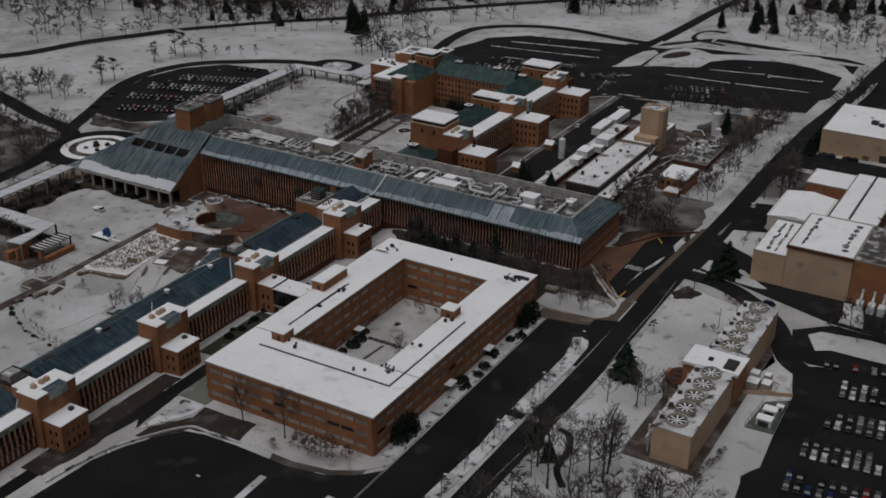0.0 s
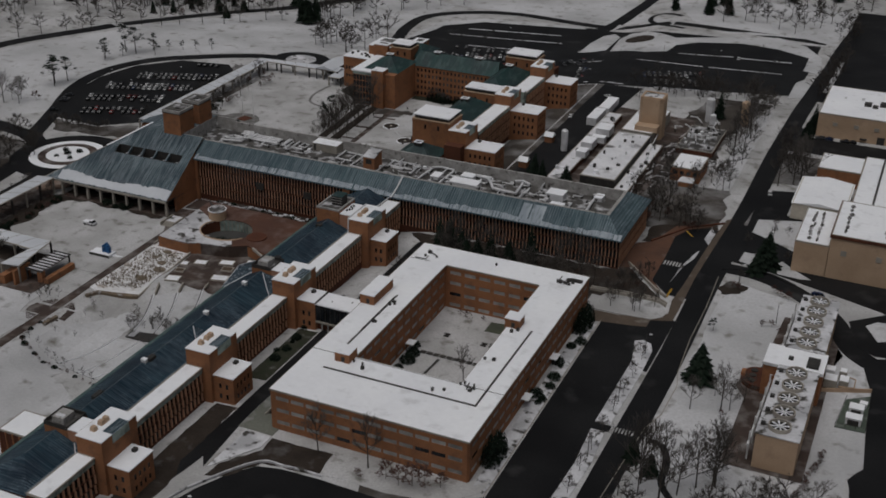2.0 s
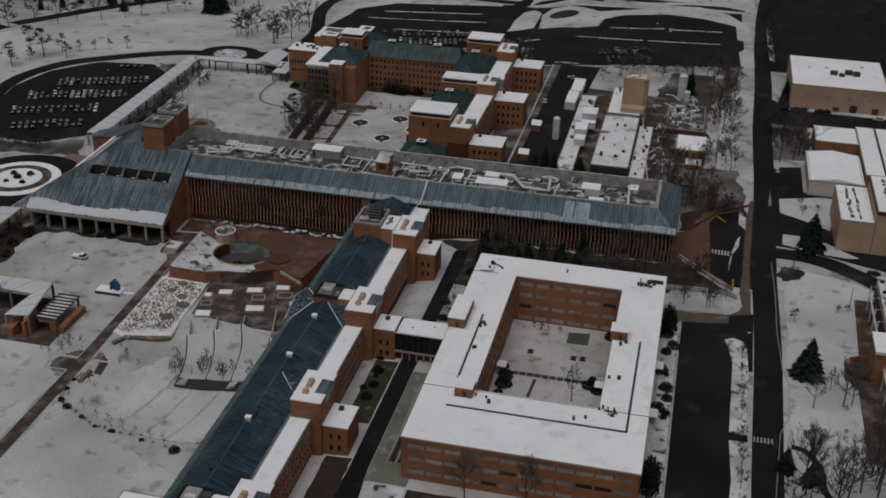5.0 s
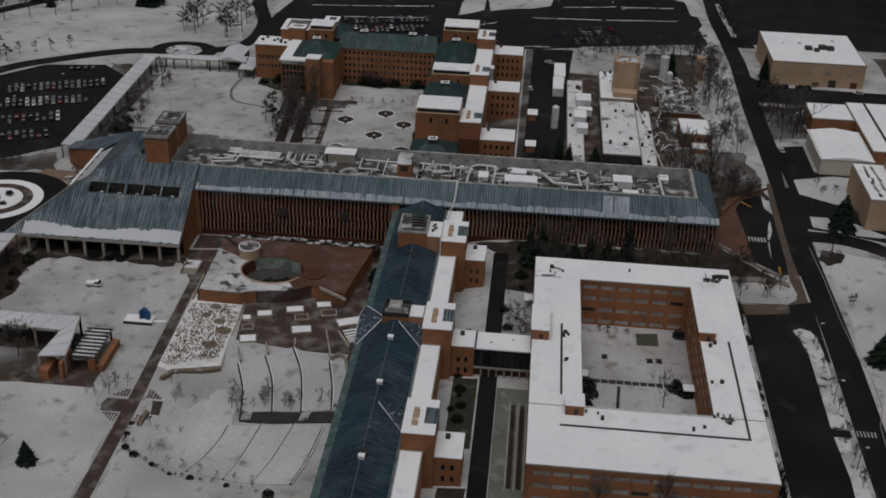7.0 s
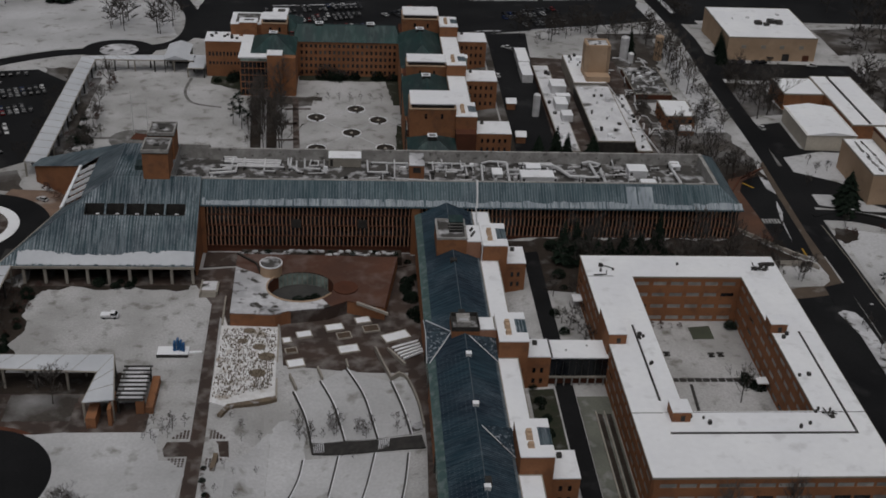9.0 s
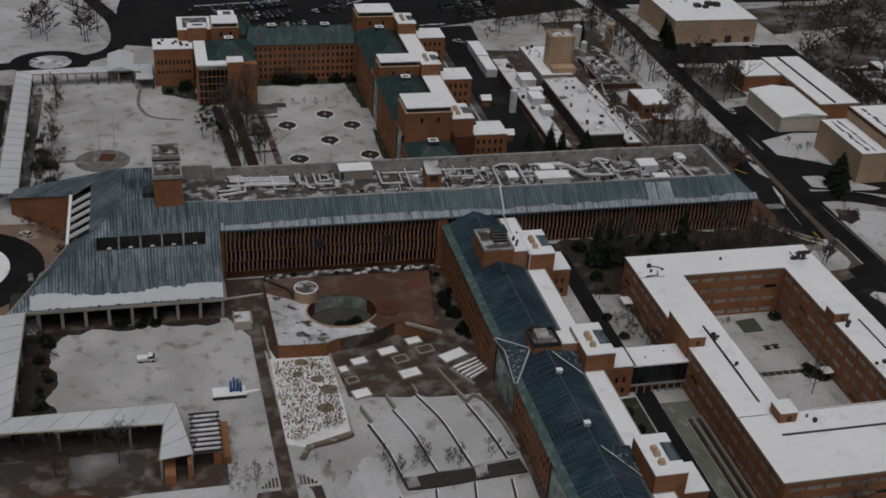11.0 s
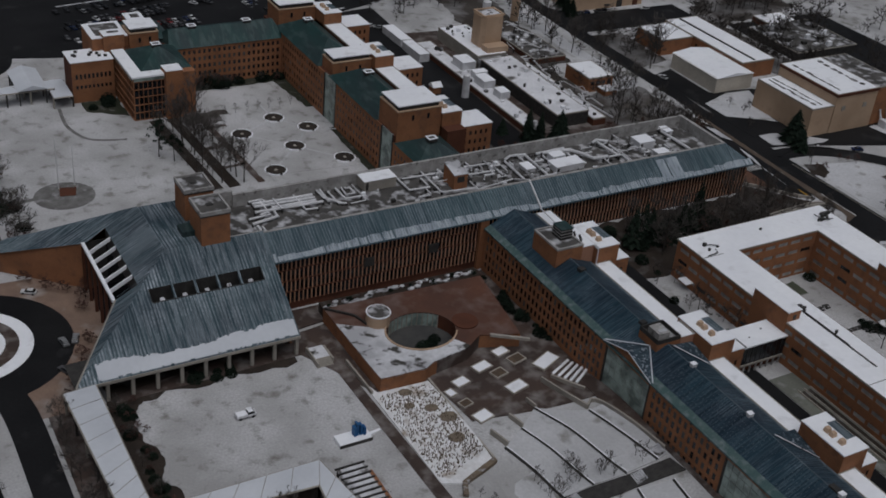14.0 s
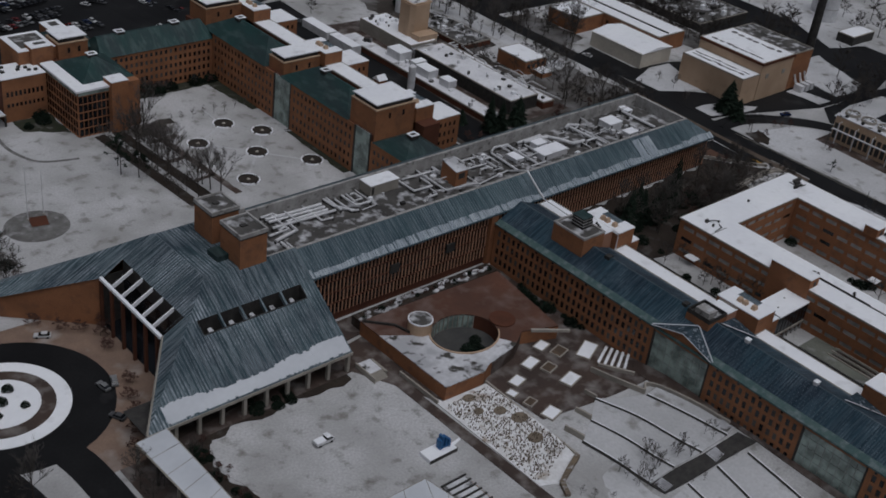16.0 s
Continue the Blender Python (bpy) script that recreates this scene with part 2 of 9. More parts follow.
def single(name, geo, material, label, category, group="", kind=""):
    return tagged(new(name, geo.mesh(name, material)), label, category, group, kind)


# ---- the lie of the land: the east side stands higher than the plaza, the amphitheatre lies lower ----
def ease(u):
    u = min(1.0, max(0.0, u))
    return u * u * (3 - 2 * u)


def land(x, y):
    x0 = 62 - 34 * ease((-45 - y) / 35)
    bowl = ease((x - 6) / 12) * (1 - ease((x - 28) / 38)) * ease((-64 - y) / 30) * (1 - ease((-114 - y) / 26))
    court = ease((x - 115) / 7) * (1 - ease((x - 159) / 7)) * ease((y + 119) / 6) * (1 - ease((y + 44) / 6))
    north = min(1.0, max(0.0, (y - 205) / 110))
    return 6.5 * ease((x - x0) / (104 - x0)) - 4.2 * bowl - 3.0 * court - 9.0 * north


def drape(name, poly, off, material, label, category, kind="structure", skirt=0.35, parent=None):
    """A flat-laid sheet over the land with kerb-high edges."""
    bm = bmesh.new()
    bm.faces.new([bm.verts.new((x, y, 0)) for x, y in poly])
    xs, ys = [p[0] for p in poly], [p[1] for p in poly]
    for x in range(8, 108, 5):
        if min(xs) < x < max(xs):
            bmesh.ops.bisect_plane(bm, geom=bm.verts[:] + bm.edges[:] + bm.faces[:], plane_co=(x, 0, 0), plane_no=(1, 0, 0))
    if max(xs) > 8 and min(xs) < 106:
        for y in range(-140, -40, 5):
            if min(ys) < y < max(ys):
                bmesh.ops.bisect_plane(bm, geom=bm.verts[:] + bm.edges[:] + bm.faces[:], plane_co=(0, y, 0), plane_no=(0, 1, 0))
    for y in (205, 315):
        if min(ys) < y < max(ys):
            bmesh.ops.bisect_plane(bm, geom=bm.verts[:] + bm.edges[:] + bm.faces[:], plane_co=(0, y, 0), plane_no=(0, 1, 0))
    rim = [e for e in bm.edges if e.is_boundary]
    ex = bmesh.ops.extrude_edge_only(bm, edges=rim)
    low = {v for v in ex["geom"] if isinstance(v, bmesh.types.BMVert)}
    for v in bm.verts:
        v.co.z = land(v.co.x, v.co.y) + off - (skirt if v in low else 0)
    bmesh.ops.recalc_face_normals(bm, faces=bm.faces[:])
    if sum(f.normal.z * f.calc_area() for f in bm.faces) < 0:
        bmesh.ops.reverse_faces(bm, faces=bm.faces[:])
    me = bpy.data.meshes.new(name)
    bm.to_mesh(me)
    bm.free()
    me.materials.append(material)
    ob = new(name, me)
    if parent:
        return hang(ob, parent)
    return tagged(ob, label, category, kind=kind)


def smooth_line(pts, n=8):
    """A curve through the points."""
    out = []
    for i in range(len(pts) - 1):
        p = [np.array(pts[min(max(i + k, 0), len(pts) - 1)], float) for k in (-1, 0, 1, 2)]
        for j in range(n):
            u = j / n
            out.append(tuple(0.5 * (2 * p[1] + (p[2] - p[0]) * u + (2 * p[0] - 5 * p[1] + 4 * p[2] - p[3]) * u * u + (3 * p[1] - p[0] - 3 * p[2] + p[3]) * u ** 3)))
    return out + [tuple(map(float, pts[-1]))]


def ribbon(pts, width):
    """The outline of a band of that width along a line, as a polygon list of quads."""
    left, right = [], []
    for i, (x, y) in enumerate(pts):
        ax, ay = pts[max(i - 1, 0)]
        bx, by = pts[min(i + 1, len(pts) - 1)]
        q = math.hypot(bx - ax, by - ay) or 1
        nx, ny = -(by - ay) / q, (bx - ax) / q
        left.append((x + nx * width / 2, y + ny * width / 2))
        right.append((x - nx * width / 2, y - ny * width / 2))
    return left, right


def band(name, pts, width, off, material, label, category, height=0.0, parent=None, kind="structure"):
    """A road, path, kerb or wall along a line; with a height it stands up from the land."""
    left, right = ribbon(pts, width)
    g = Geo()
    for (l0, l1, r0, r1) in zip(left, left[1:], right, right[1:]):
        top = [(x, y, land(x, y) + off + height) for x, y in (r0, r1, l1, l0)]
        low = [(x, y, land(x, y) + off - 0.3) for x, y in (r0, r1, l1, l0)]
        g.loft(low, top)
    if parent:
        return part(name, g, material, parent)
    return single(name, g, material, label, category, kind=kind)


def oval(cx, cy, rx, ry=None, n=32, a0=0.0, a1=360.0):
    ry = rx if ry is None else ry
    m = n if a1 - a0 >= 360 else n + 1
    return [(cx + rx * math.cos(radians(a0 + (a1 - a0) * i / n)), cy + ry * math.sin(radians(a0 + (a1 - a0) * i / n))) for i in range(m)]


def ragged(poly, step=4.0, amp=1.6, seed=1):
    """The same outline with a natural, uneven edge."""
    rnd, out = random.Random(seed), []
    for (x0, y0), (x1, y1) in zip(poly, poly[1:] + poly[:1]):
        ln = math.hypot(x1 - x0, y1 - y0)
        n = max(1, int(ln / step))
        nx, ny = -(y1 - y0) / ln, (x1 - x0) / ln
        for k in range(n):
            u, d = k / n, rnd.uniform(-amp, amp) * (k > 0)
            out.append((x0 + (x1 - x0) * u + nx * d, y0 + (y1 - y0) * u + ny * d))
    return out


# ground: one sheet to the horizon
def ground():
    xs = [-3000, -1500, -800, -500, -350, -250] + list(range(-200, 0, 25)) + list(range(0, 176, 4)) + list(range(180, 400, 25)) + [450, 600, 900, 1500, 3000]
    ys = [-900, -600, -400, -300, -240] + list(range(-200, -144, 13)) + list(range(-144, -30, 4)) + list(range(-30, 200, 30)) + [205, 230, 260, 290, 315, 345, 375, 400, 450, 550, 700, 1000, 1600, 3000]
    g = Geo()
    g.v = [(x, y, land(x, y) - 0.02) for y in ys for x in xs]
    w = len(xs)
    g.f = [(j * w + i, j * w + i + 1, (j + 1) * w + i + 1, (j + 1) * w + i) for j in range(len(ys) - 1) for i in range(w - 1)]
    single("ground", g, LAWN, "lawn and fields under thin patchy snow", "ground", kind="structure")


ground()


# ---- roads and parking lots ----
ROADS = []


def road(pts, width, name="road", off=0.06):
    ROADS.append(name)
    off += 0.005 * len(ROADS)
    return band(name, smooth_line(pts), width, off, ASPHALT, "wet dark asphalt road between snowy verges", "road")


road([(202, -420), (202, -200), (202.5, -118), (203.5, -50), (203, 0), (203.5, 46), (203.9, 87), (203.6, 140), (204.6, 190), (204.8, 205), (205.2, 240), (205.8, 293), (206.6, 315), (208, 366), (214, 460)], 8.4)
road([(203, 20), (218, 19), (232, 12), (246, -2), (256, -22), (266, -30)], 8)
road([(-520, -60), (-330, 20), (-257, 102), (-237, 152), (-211, 201), (-177.3, 279.5), (-129.1, 353.5), (-86.2, 404.7), (8.9, 508.2), (134.2, 645.6)], 10)
road([(-330, 62), (-250, 62), (-195, 48), (-154, 35), (-120, 27), (-108, 8), (-100, -30), (-98, -120)], 9)
road([(-122, 28), (-136, 60), (-152, 95), (-156, 125), (-146, 152), (-125, 170), (-98, 186), (-70, 192), (-45, 205), (-43.9, 251.9), (-61.1, 316.9), (-53.8, 351.4), (-12.0, 374.4), (50.7, 370.2), (102.8, 378.6), (197.0, 373.4)], 8)
road([(48.7, 349.3), (59.7, 374.1), (64.1, 423.2), (69.6, 501.6), (91.3, 651.9)], 9)
road([(100.6, 398.9), (86.5, 407.6), (80.4, 402.7), (82.1, 388.6), (92.4, 374.5), (109.1, 368.2)], 3.5)


LOTS = []


def lot(poly, label="wet dark asphalt parking lot with snowy edges"):
    LOTS.append(label)
    return drape("parking_lot", poly, 0.0705 + 0.004 * len(LOTS), ASPHALT, label, "parking lot")


lot([(176.5, -300), (193.5, -300), (193.5, -47), (198.6, -26), (190, -29), (176.8, -37)])
lot([(258.6, -26), (266, -22), (345, -8), (380, -190), (268, -190), (263.6, -103), (262.8, -95.5), (262, -92.4), (263.4, -89), (265.4, -85.5), (264.2, -69), (263.4, -45)])
lot([(102, -200), (103.6, -178), (106.5, -169), (111, -160), (116, -153.8), (122.7, -152.2), (134, -151.8), (152, -152.4), (163.4, -150.3), (171, -146), (176.5, -140), (176.5, -320), (96, -320)])
lot([(-133, 55), (-147, 88), (-152, 115), (-147, 140), (-130, 160), (-102, 165), (-86, 150), (-84, 70), (-104, 53)])
lot([(-43.2, 214.3), (-43.8, 293.4), (-41.3, 330.5), (-20.4, 349.3), (52.8, 364.0), (102.8, 354.5), (194.9, 365.0), (197.0, 241.3), (104.8, 207.9), (60, 201), (0, 200)])
lot([(214.2, 244.3), (331.1, 244.3), (532.1, 520.0), (233.7, 457.2), (209.6, 336.7)])
lot([(103, 50), (119, 50), (121, 160), (124, 210), (104, 208)], "dark asphalt service lane beside the brick blocks")
lot([(208, 152), (275, 150), (275, 172), (216, 173), (214, 178), (208, 186)], "dark asphalt yard in front of the buff hall")
lot([(208, 100), (219, 103), (219, 72), (208, 66)], "dark asphalt yard beside the white shed")
lot([(184.5, -1.1), (191.8, -9.7), (200, -10), (200, 50), (193.4, 50.6), (185.7, 46), (182.8, 38), (183.9, 17.9)], "dark asphalt drop-off beside the long building")


lot([(207.5, 26), (219, 24), (262, 9), (300, 6), (350, 20), (350, 62), (283, 62), (262, 64), (240, 74), (206, 78)], "dark wet asphalt yard round the workshops")


# ---- pavements, islands and snow patches ----
def snow_island(poly, material=None):
    return drape("verge", poly, 0.22, material or SNOW_WORN, "raised kerbed island under snow", "verge")


snow_island([(190.8, -300), (195.6, -300), (195.8, -144), (197.4, -114), (196.4, -98.6), (192.4, -98.6), (193.2, -116), (191.8, -145)])
snow_island([(192.4, -94.8), (196.8, -94.4), (197.6, -63), (197.2, -49), (195.8, -45.2), (192.8, -43.8), (190.4, -45.4), (191.4, -50), (192.9, -58)])
band("path", [(192.2, -96.6), (197.4, -96.5)], 3.2, 0.1, ASPHALT, "wet asphalt path across the island", "path")
for poly in ([(59.0, 302.8), (59.0, 328.6), (61.8, 348.9), (67.6, 355.4), (73.3, 346.8), (73.3, 314.9)],
             [(77.1, 310.1), (74.2, 341.8), (78.6, 355.3), (88.4, 356.5), (109.5, 343.4), (146.1, 363.3), (168.1, 372.7), (186.9, 360.2), (198.5, 339.2), (201.6, 316.2), (200.1, 302.5), (192.6, 306.6), (191.7, 336.1), (172.3, 346.6), (150.3, 349.7), (125.2, 340.3), (113.7, 327.7), (111.9, 311.0), (101.1, 301.5)],
             [(194.5, 233.1), (193.3, 272.9), (196.9, 284.0), (201.3, 271.3), (201.2, 239.9)],
             [(129.4, 370.1), (151.4, 377.9), (173.3, 380.0), (203.4, 383.2), (203.1, 369.6), (183.8, 377.9), (165.0, 376.4), (141.9, 369.1)],
             [(209.3, 259.0), (209.5, 335.0), (212.1, 335.0), (212.1, 259.0)],
             [(62.6, 364.3), (63.1, 380.5), (67.6, 375.5)],
             [(-48.3, 281.7), (-46.9, 329.9), (-22.9, 352.8), (46.1, 364.3), (46.1, 359.1), (-19.8, 345.5), (-40.7, 325.7), (-43.2, 281.7)]):
    snow_island(poly, FIELD)
for x0, y0, x1, y1 in ((-22.9, 325.7, 36.7, 337.2), (-28.2, 307.0, 42.9, 320.5), (65.4, 274.3, 140.2, 281.8), (143.2, 282.6, 183.1, 289.7), (119.3, 309.7, 150.3, 318.3), (153.5, 317.2, 183.8, 321.4), (91.1, 211.8, 112.2, 213.8), (128.0, 216.7, 157.5, 225.7), (-5.0, 281.7, 40.4, 290.1)):
    band("verge", [(x0, y0), ((x0 + x1) / 2, (y0 + y1) / 2), (x1, y1)], 1.4, 0.2, SNOW_WORN, "narrow snow-covered divider between parking rows", "verge")
for x0, y0, x1, y1 in ((149.4, -159.4, 151, -215), (170.6, -157.4, 171, -200)):
    band("verge", [(x0, y0), (x1, y1)], 2.2, 0.16, SNOW_WORN, "narrow snow-covered divider between parking rows", "verge")
# kerbs along the east road and the lane
for pts in ([(203.2, -300), (203.4, -138), (206.2, -92), (208.8, -83), (209.3, -66), (207.6, -58), (206.4, -36), (206.4, -12), (205.4, 12)], [(176.2, -300), (176.2, -60), (176.5, -37)]):
    band("kerb", pts, 0.22, 0.14, CONCRETE, "pale concrete kerb along the road", "kerb")
TAN = surface("tan_paving", (0.115, 0.088, 0.067), (0.085, 0.066, 0.053), 0.15, 1.6, 0.8, third=((0.3, 0.28, 0.26), 0.2, 0.58, 0.85))
drape("pavement", [(172.5, -38.5), (187, -36), (194.2, -34), (198.2, -30), (198.4, -18), (198, 6.7), (198.8, 34), (199.8, 64), (198, 62), (196.6, 40), (196, 20), (195.6, 2), (194.6, -13.7), (195.7, -22.7), (192.3, -28.5), (180.2, -31), (172.5, -31)], 0.12, TAN, "tan brick pavement along the drop-off", "pavement")
drape("verge", [(168.3, -20.6), (187.5, -21.6), (193.6, -19.4), (195.2, -23), (194.6, -26.4), (191.3, -29.6), (180.4, -30.4), (168.3, -30.4)], 0.28, LAWN, "kerbed planting bed under thin snow", "verge")
drape("pavement", [(171, 3), (175.5, 6), (187.5, -9), (192, -11.5), (184.4, -1), (184.2, 18), (183.2, 38), (186.4, 46.2), (195, 54), (181.5, 48), (176.5, 30), (171, 26)], 0.15, surface("red_paving", (0.13, 0.066, 0.043), (0.09, 0.05, 0.036), 0.12, 1.6, 0.8, third=((0.22, 0.18, 0.16), 0.2, 0.6, 0.9)), "red brick walk at the end of the long building", "pavement")
drape("mulch_bed", ragged([(168, 1.5), (171, 2.2), (174.4, 5), (187, -9.6), (191.4, -14.4), (182.7, -14.2), (168, -15.4)], 2, 0.4, 17), 0.13, DARK_BED, "dark planted ground beside the brick walk", "flower bed")
snow_island([(190.7, 0), (192.1, 14.4), (194.2, 21.7), (194.6, 30), (193.4, 26), (191.4, 14)])
snow_island([(193.9, 40.6), (194.4, 51.8), (196.8, 47), (196.4, 36)])
band("wall_low", [(173.5, 7.7), (187.5, -8.2), (192.2, -12.2)], 0.5, 0.1, STONE, "low pale retaining wall along the brick walk", "wall", height=1.0)
for d in (0.0, 1.5):
    band("wall_low", smooth_line([(166.6, -17.7 + d), (182.7, -16.4 + d), (190.5, -16.6 + d), (193.8, -18.7 + d)]), 0.45, 0.1, STONE, "low planter wall capped with snow", "wall", height=0.9)
band("wall_low", [(176, 30), (186, 48), (198, 58)], 0.5, 0.1, BRICK_DARK, "low brick garden wall by the drop-off", "wall", height=0.6)
YELLOW = surface("yellow_paint", (0.45, 0.27, 0.03), (0.35, 0.2, 0.03), rough=0.7)
for pts in ([(192.3, -11.2), (192.5, -4.7)], [(186.1, 44.9), (189.3, 40.7)]):
    band("painted_line", pts, 0.6, 0.2, YELLOW, "worn yellow kerb paint", "road marking")
band("path", smooth_line([(205, 18.6), (211.5, 21.2), (222.2, 21.2), (231.2, 16.6)]), 1.5, 0.24, ASPHALT, "dark footpath curving past the snow", "path")
drape("mulch_bed", ragged([(207, 4), (210, 10.5), (217, 8), (215, 1.8), (209, -1)], 1.5, 0.5, 31), 0.03, DARK_BED, "bare brown bed at the edge of the snow", "flower bed")
WHITE_PAINT = surface("road_paint", (0.5, 0.5, 0.49), (0.3, 0.3, 0.3), 0.5, 2.0, 0.8)
for k in range(7):
    x = 198.0 + 0.95 * k
    drape("crosswalk_bar", [(x, -97.4), (x + 0.4, -97.4), (x + 0.4, -95), (x, -95)], 0.16, WHITE_PAINT, "worn white crosswalk bar", "road marking", skirt=0.05)
for k in range(6):
    x = 184.8 + 1.1 * k
    drape("crosswalk_bar", [(x, 13), (x + 0.6, 13), (x + 0.6, 16.4), (x, 16.4)], 0.16, WHITE_PAINT, "worn white crosswalk bar", "road marking", skirt=0.05)

# the plaza
drape("pavement", [(-62, -18), (62, 0), (62, -46), (60, -70), (20, -64), (18, -44), (2, -44), (-4, -31), (-10, -20), (-62, -21)], 0.05, PAVING, "dark brick paving of the plaza", "pavement", skirt=0.1)
drape("pavement", [(-3.9, -30), (-0.9, -30), (1.4, -96), (2.0, -160), (-2.2, -160), (-2.4, -96)], 0.09, PAVING, "dark brick walk across the snowy lawn", "pavement")
drape("pavement", [(-8.2, -98.6), (7.6, -98), (8.3, -104.2), (-8.2, -104.4), (-9, -101.5)], 0.11, PAVING, "dark brick cross walk on the lawn", "pavement")
drape("lawn_square", ragged([(-57, -24), (-44, -23), (-38, -27), (-30, -26), (-22, -27), (-6, -28), (-4.6, -31), (-3.7, -72), (-14, -72), (-24, -67.5), (-59, -66.5), (-55.5, -59), (-60.3, -54), (-56.5, -45), (-60, -34)], 1.1, 0.4, 5), 0.10, LAWN, "square lawn under thin trodden snow", "lawn")
drape("pavement", [(-79, -12), (-67, -20), (-66, -66), (-79, -66), (-79, -30)], 0.03, PAVING, "dark brick paving beside the canopy", "pavement")
# garden of low clumps in snow
ROUGH_STONE = surface("rough_brown_stone", (0.2, 0.155, 0.11), (0.14, 0.11, 0.085), 0.5, 1.8, 0.9, bump=0.4, third=((0.5, 0.5, 0.51), 0.5, 0.58, 0.75))
drape("snow_bed", [(0.4, -37), (2.2, -43.6), (17.4, -44.4), (18.4, -77.8), (6.2, -84), (0.8, -81.5)], 0.3, BED_SNOW, "planting bed deep in snow", "flower bed")
band("wall_low", [(17.6, -44), (18.8, -78)], 0.5, 0.1, STONE, "low pale stone wall beside the planting bed", "wall", height=0.9)
band("wall_low", [(18.8, -78), (12, -81), (6.2, -84), (4.2, -88)], 1.3, 0.1, ROUGH_STONE, "low rough stone wall at the end of the bed", "wall", height=0.9)
band("wall_low", [(5, -104), (4.6, -110)], 1.2, 0.1, ROUGH_STONE, "low rough stone wall in the snow", "wall", height=0.8)
band("wall_low", [(0.2, -28), (0.6, -43.5)], 0.5, 0.1, CONCRETE, "low pale retaining wall below the terrace", "wall", height=1.1)
g = Geo()
rnd = random.Random(3)
for _ in range(1500):
    x, y = rnd.uniform(1.2, 17.3), rnd.uniform(-80, -45.5)
    if y < -77 - (x - 12) * -0.4 and x > 6:
        continue
    r = rnd.uniform(0.08, 0.22)
    g.cyl(x, y, r, 0.25, 0.25 + rnd.uniform(0.3, 0.7), 5, r * 0.45)
single("grass_clumps", g, DRY, "dry brown grass clumps poking through snow", "plants", kind="stuff")
for (x, y, r) in ((9, -46.5, 1.9), (12.5, -55, 2.0), (15, -60, 2.6), (7.5, -52, 1.6), (13, -68, 2.4)):
    drape("dry_patch", oval(x, y, r, r * 0.8, n=9), 0.42, DRY, "patch of dry brown plants in the bed", "plants", kind="stuff", skirt=0.2)

# planters on the plaza
PLANTER_SOIL = surface("planter_soil", (0.12, 0.085, 0.06), (0.08, 0.06, 0.045), 0.4, 2.0, 0.95)


def planter(x, y, w, d, turn, snowy=True):
    t = thing("planter", "square stone-edged planter full of snow" if snowy else "square stone-edged planter with bare soil", "planter", (x, y, land(x, y)), "planters on the plaza")
    m = Geo()
    for a in ((-w, -d, w, -d + 0.3), (-w, d - 0.3, w, d), (-w, -d + 0.3, -w + 0.3, d - 0.3), (w - 0.3, -d + 0.3, w, d - 0.3)):
        m.box(a[0], a[2], a[1], a[3], 0, 0.55)
    part("rim", m, STONE, t)
    part("fill", Geo().box(-w + 0.3, w - 0.3, -d + 0.3, d - 0.3, 0, 0.5), SNOW if snowy else PLANTER_SOIL, t)
    for o in t.children:
        o.matrix_parent_inverse = Matrix()
    t.rotation_euler.z = radians(turn)
    return t


for x, y, w, d, s in ((43, -40.5, 2.4, 1.7, 1), (34.4, -44.6, 2.8, 1.8, 1), (25.4, -48.4, 2.4, 1.7, 1), (38.8, -56.1, 3.1, 2.0, 1), (23.6, -63.4, 2.6, 2.0, 1), (20.4, -51.6, 1.4, 1.5, 1), (45.5, -45.2, 2.5, 1.8, 0), (37.4, -49, 2.2, 1.7, 0), (22, -57, 1.8, 1.4, 0), (53, -49.4, 4.2, 2.2, 1)):
    planter(x, y, w, d, 14 if x < 50 else 24, s)


# stairs from the plaza to the office wing, their treads white with snow
for k in range(5):
    d = 1.75 * k
    drape("step", [(51.6 + 0.45 * d, -54.6 - d), (59.6 + 0.2 * d, -50.8 - d), (59.6 + 0.2 * d, -51.7 - d), (51.6 + 0.45 * d, -55.5 - d)], 0.2 + 0.16 * k, SNOW, "long snowy step up from the plaza", "step", skirt=0.5)
band("wall_low", [(50.4, -56.0), (55.2, -65.4)], 0.6, 0.05, STONE, "low wall beside the plaza stairs", "wall", height=0.9)


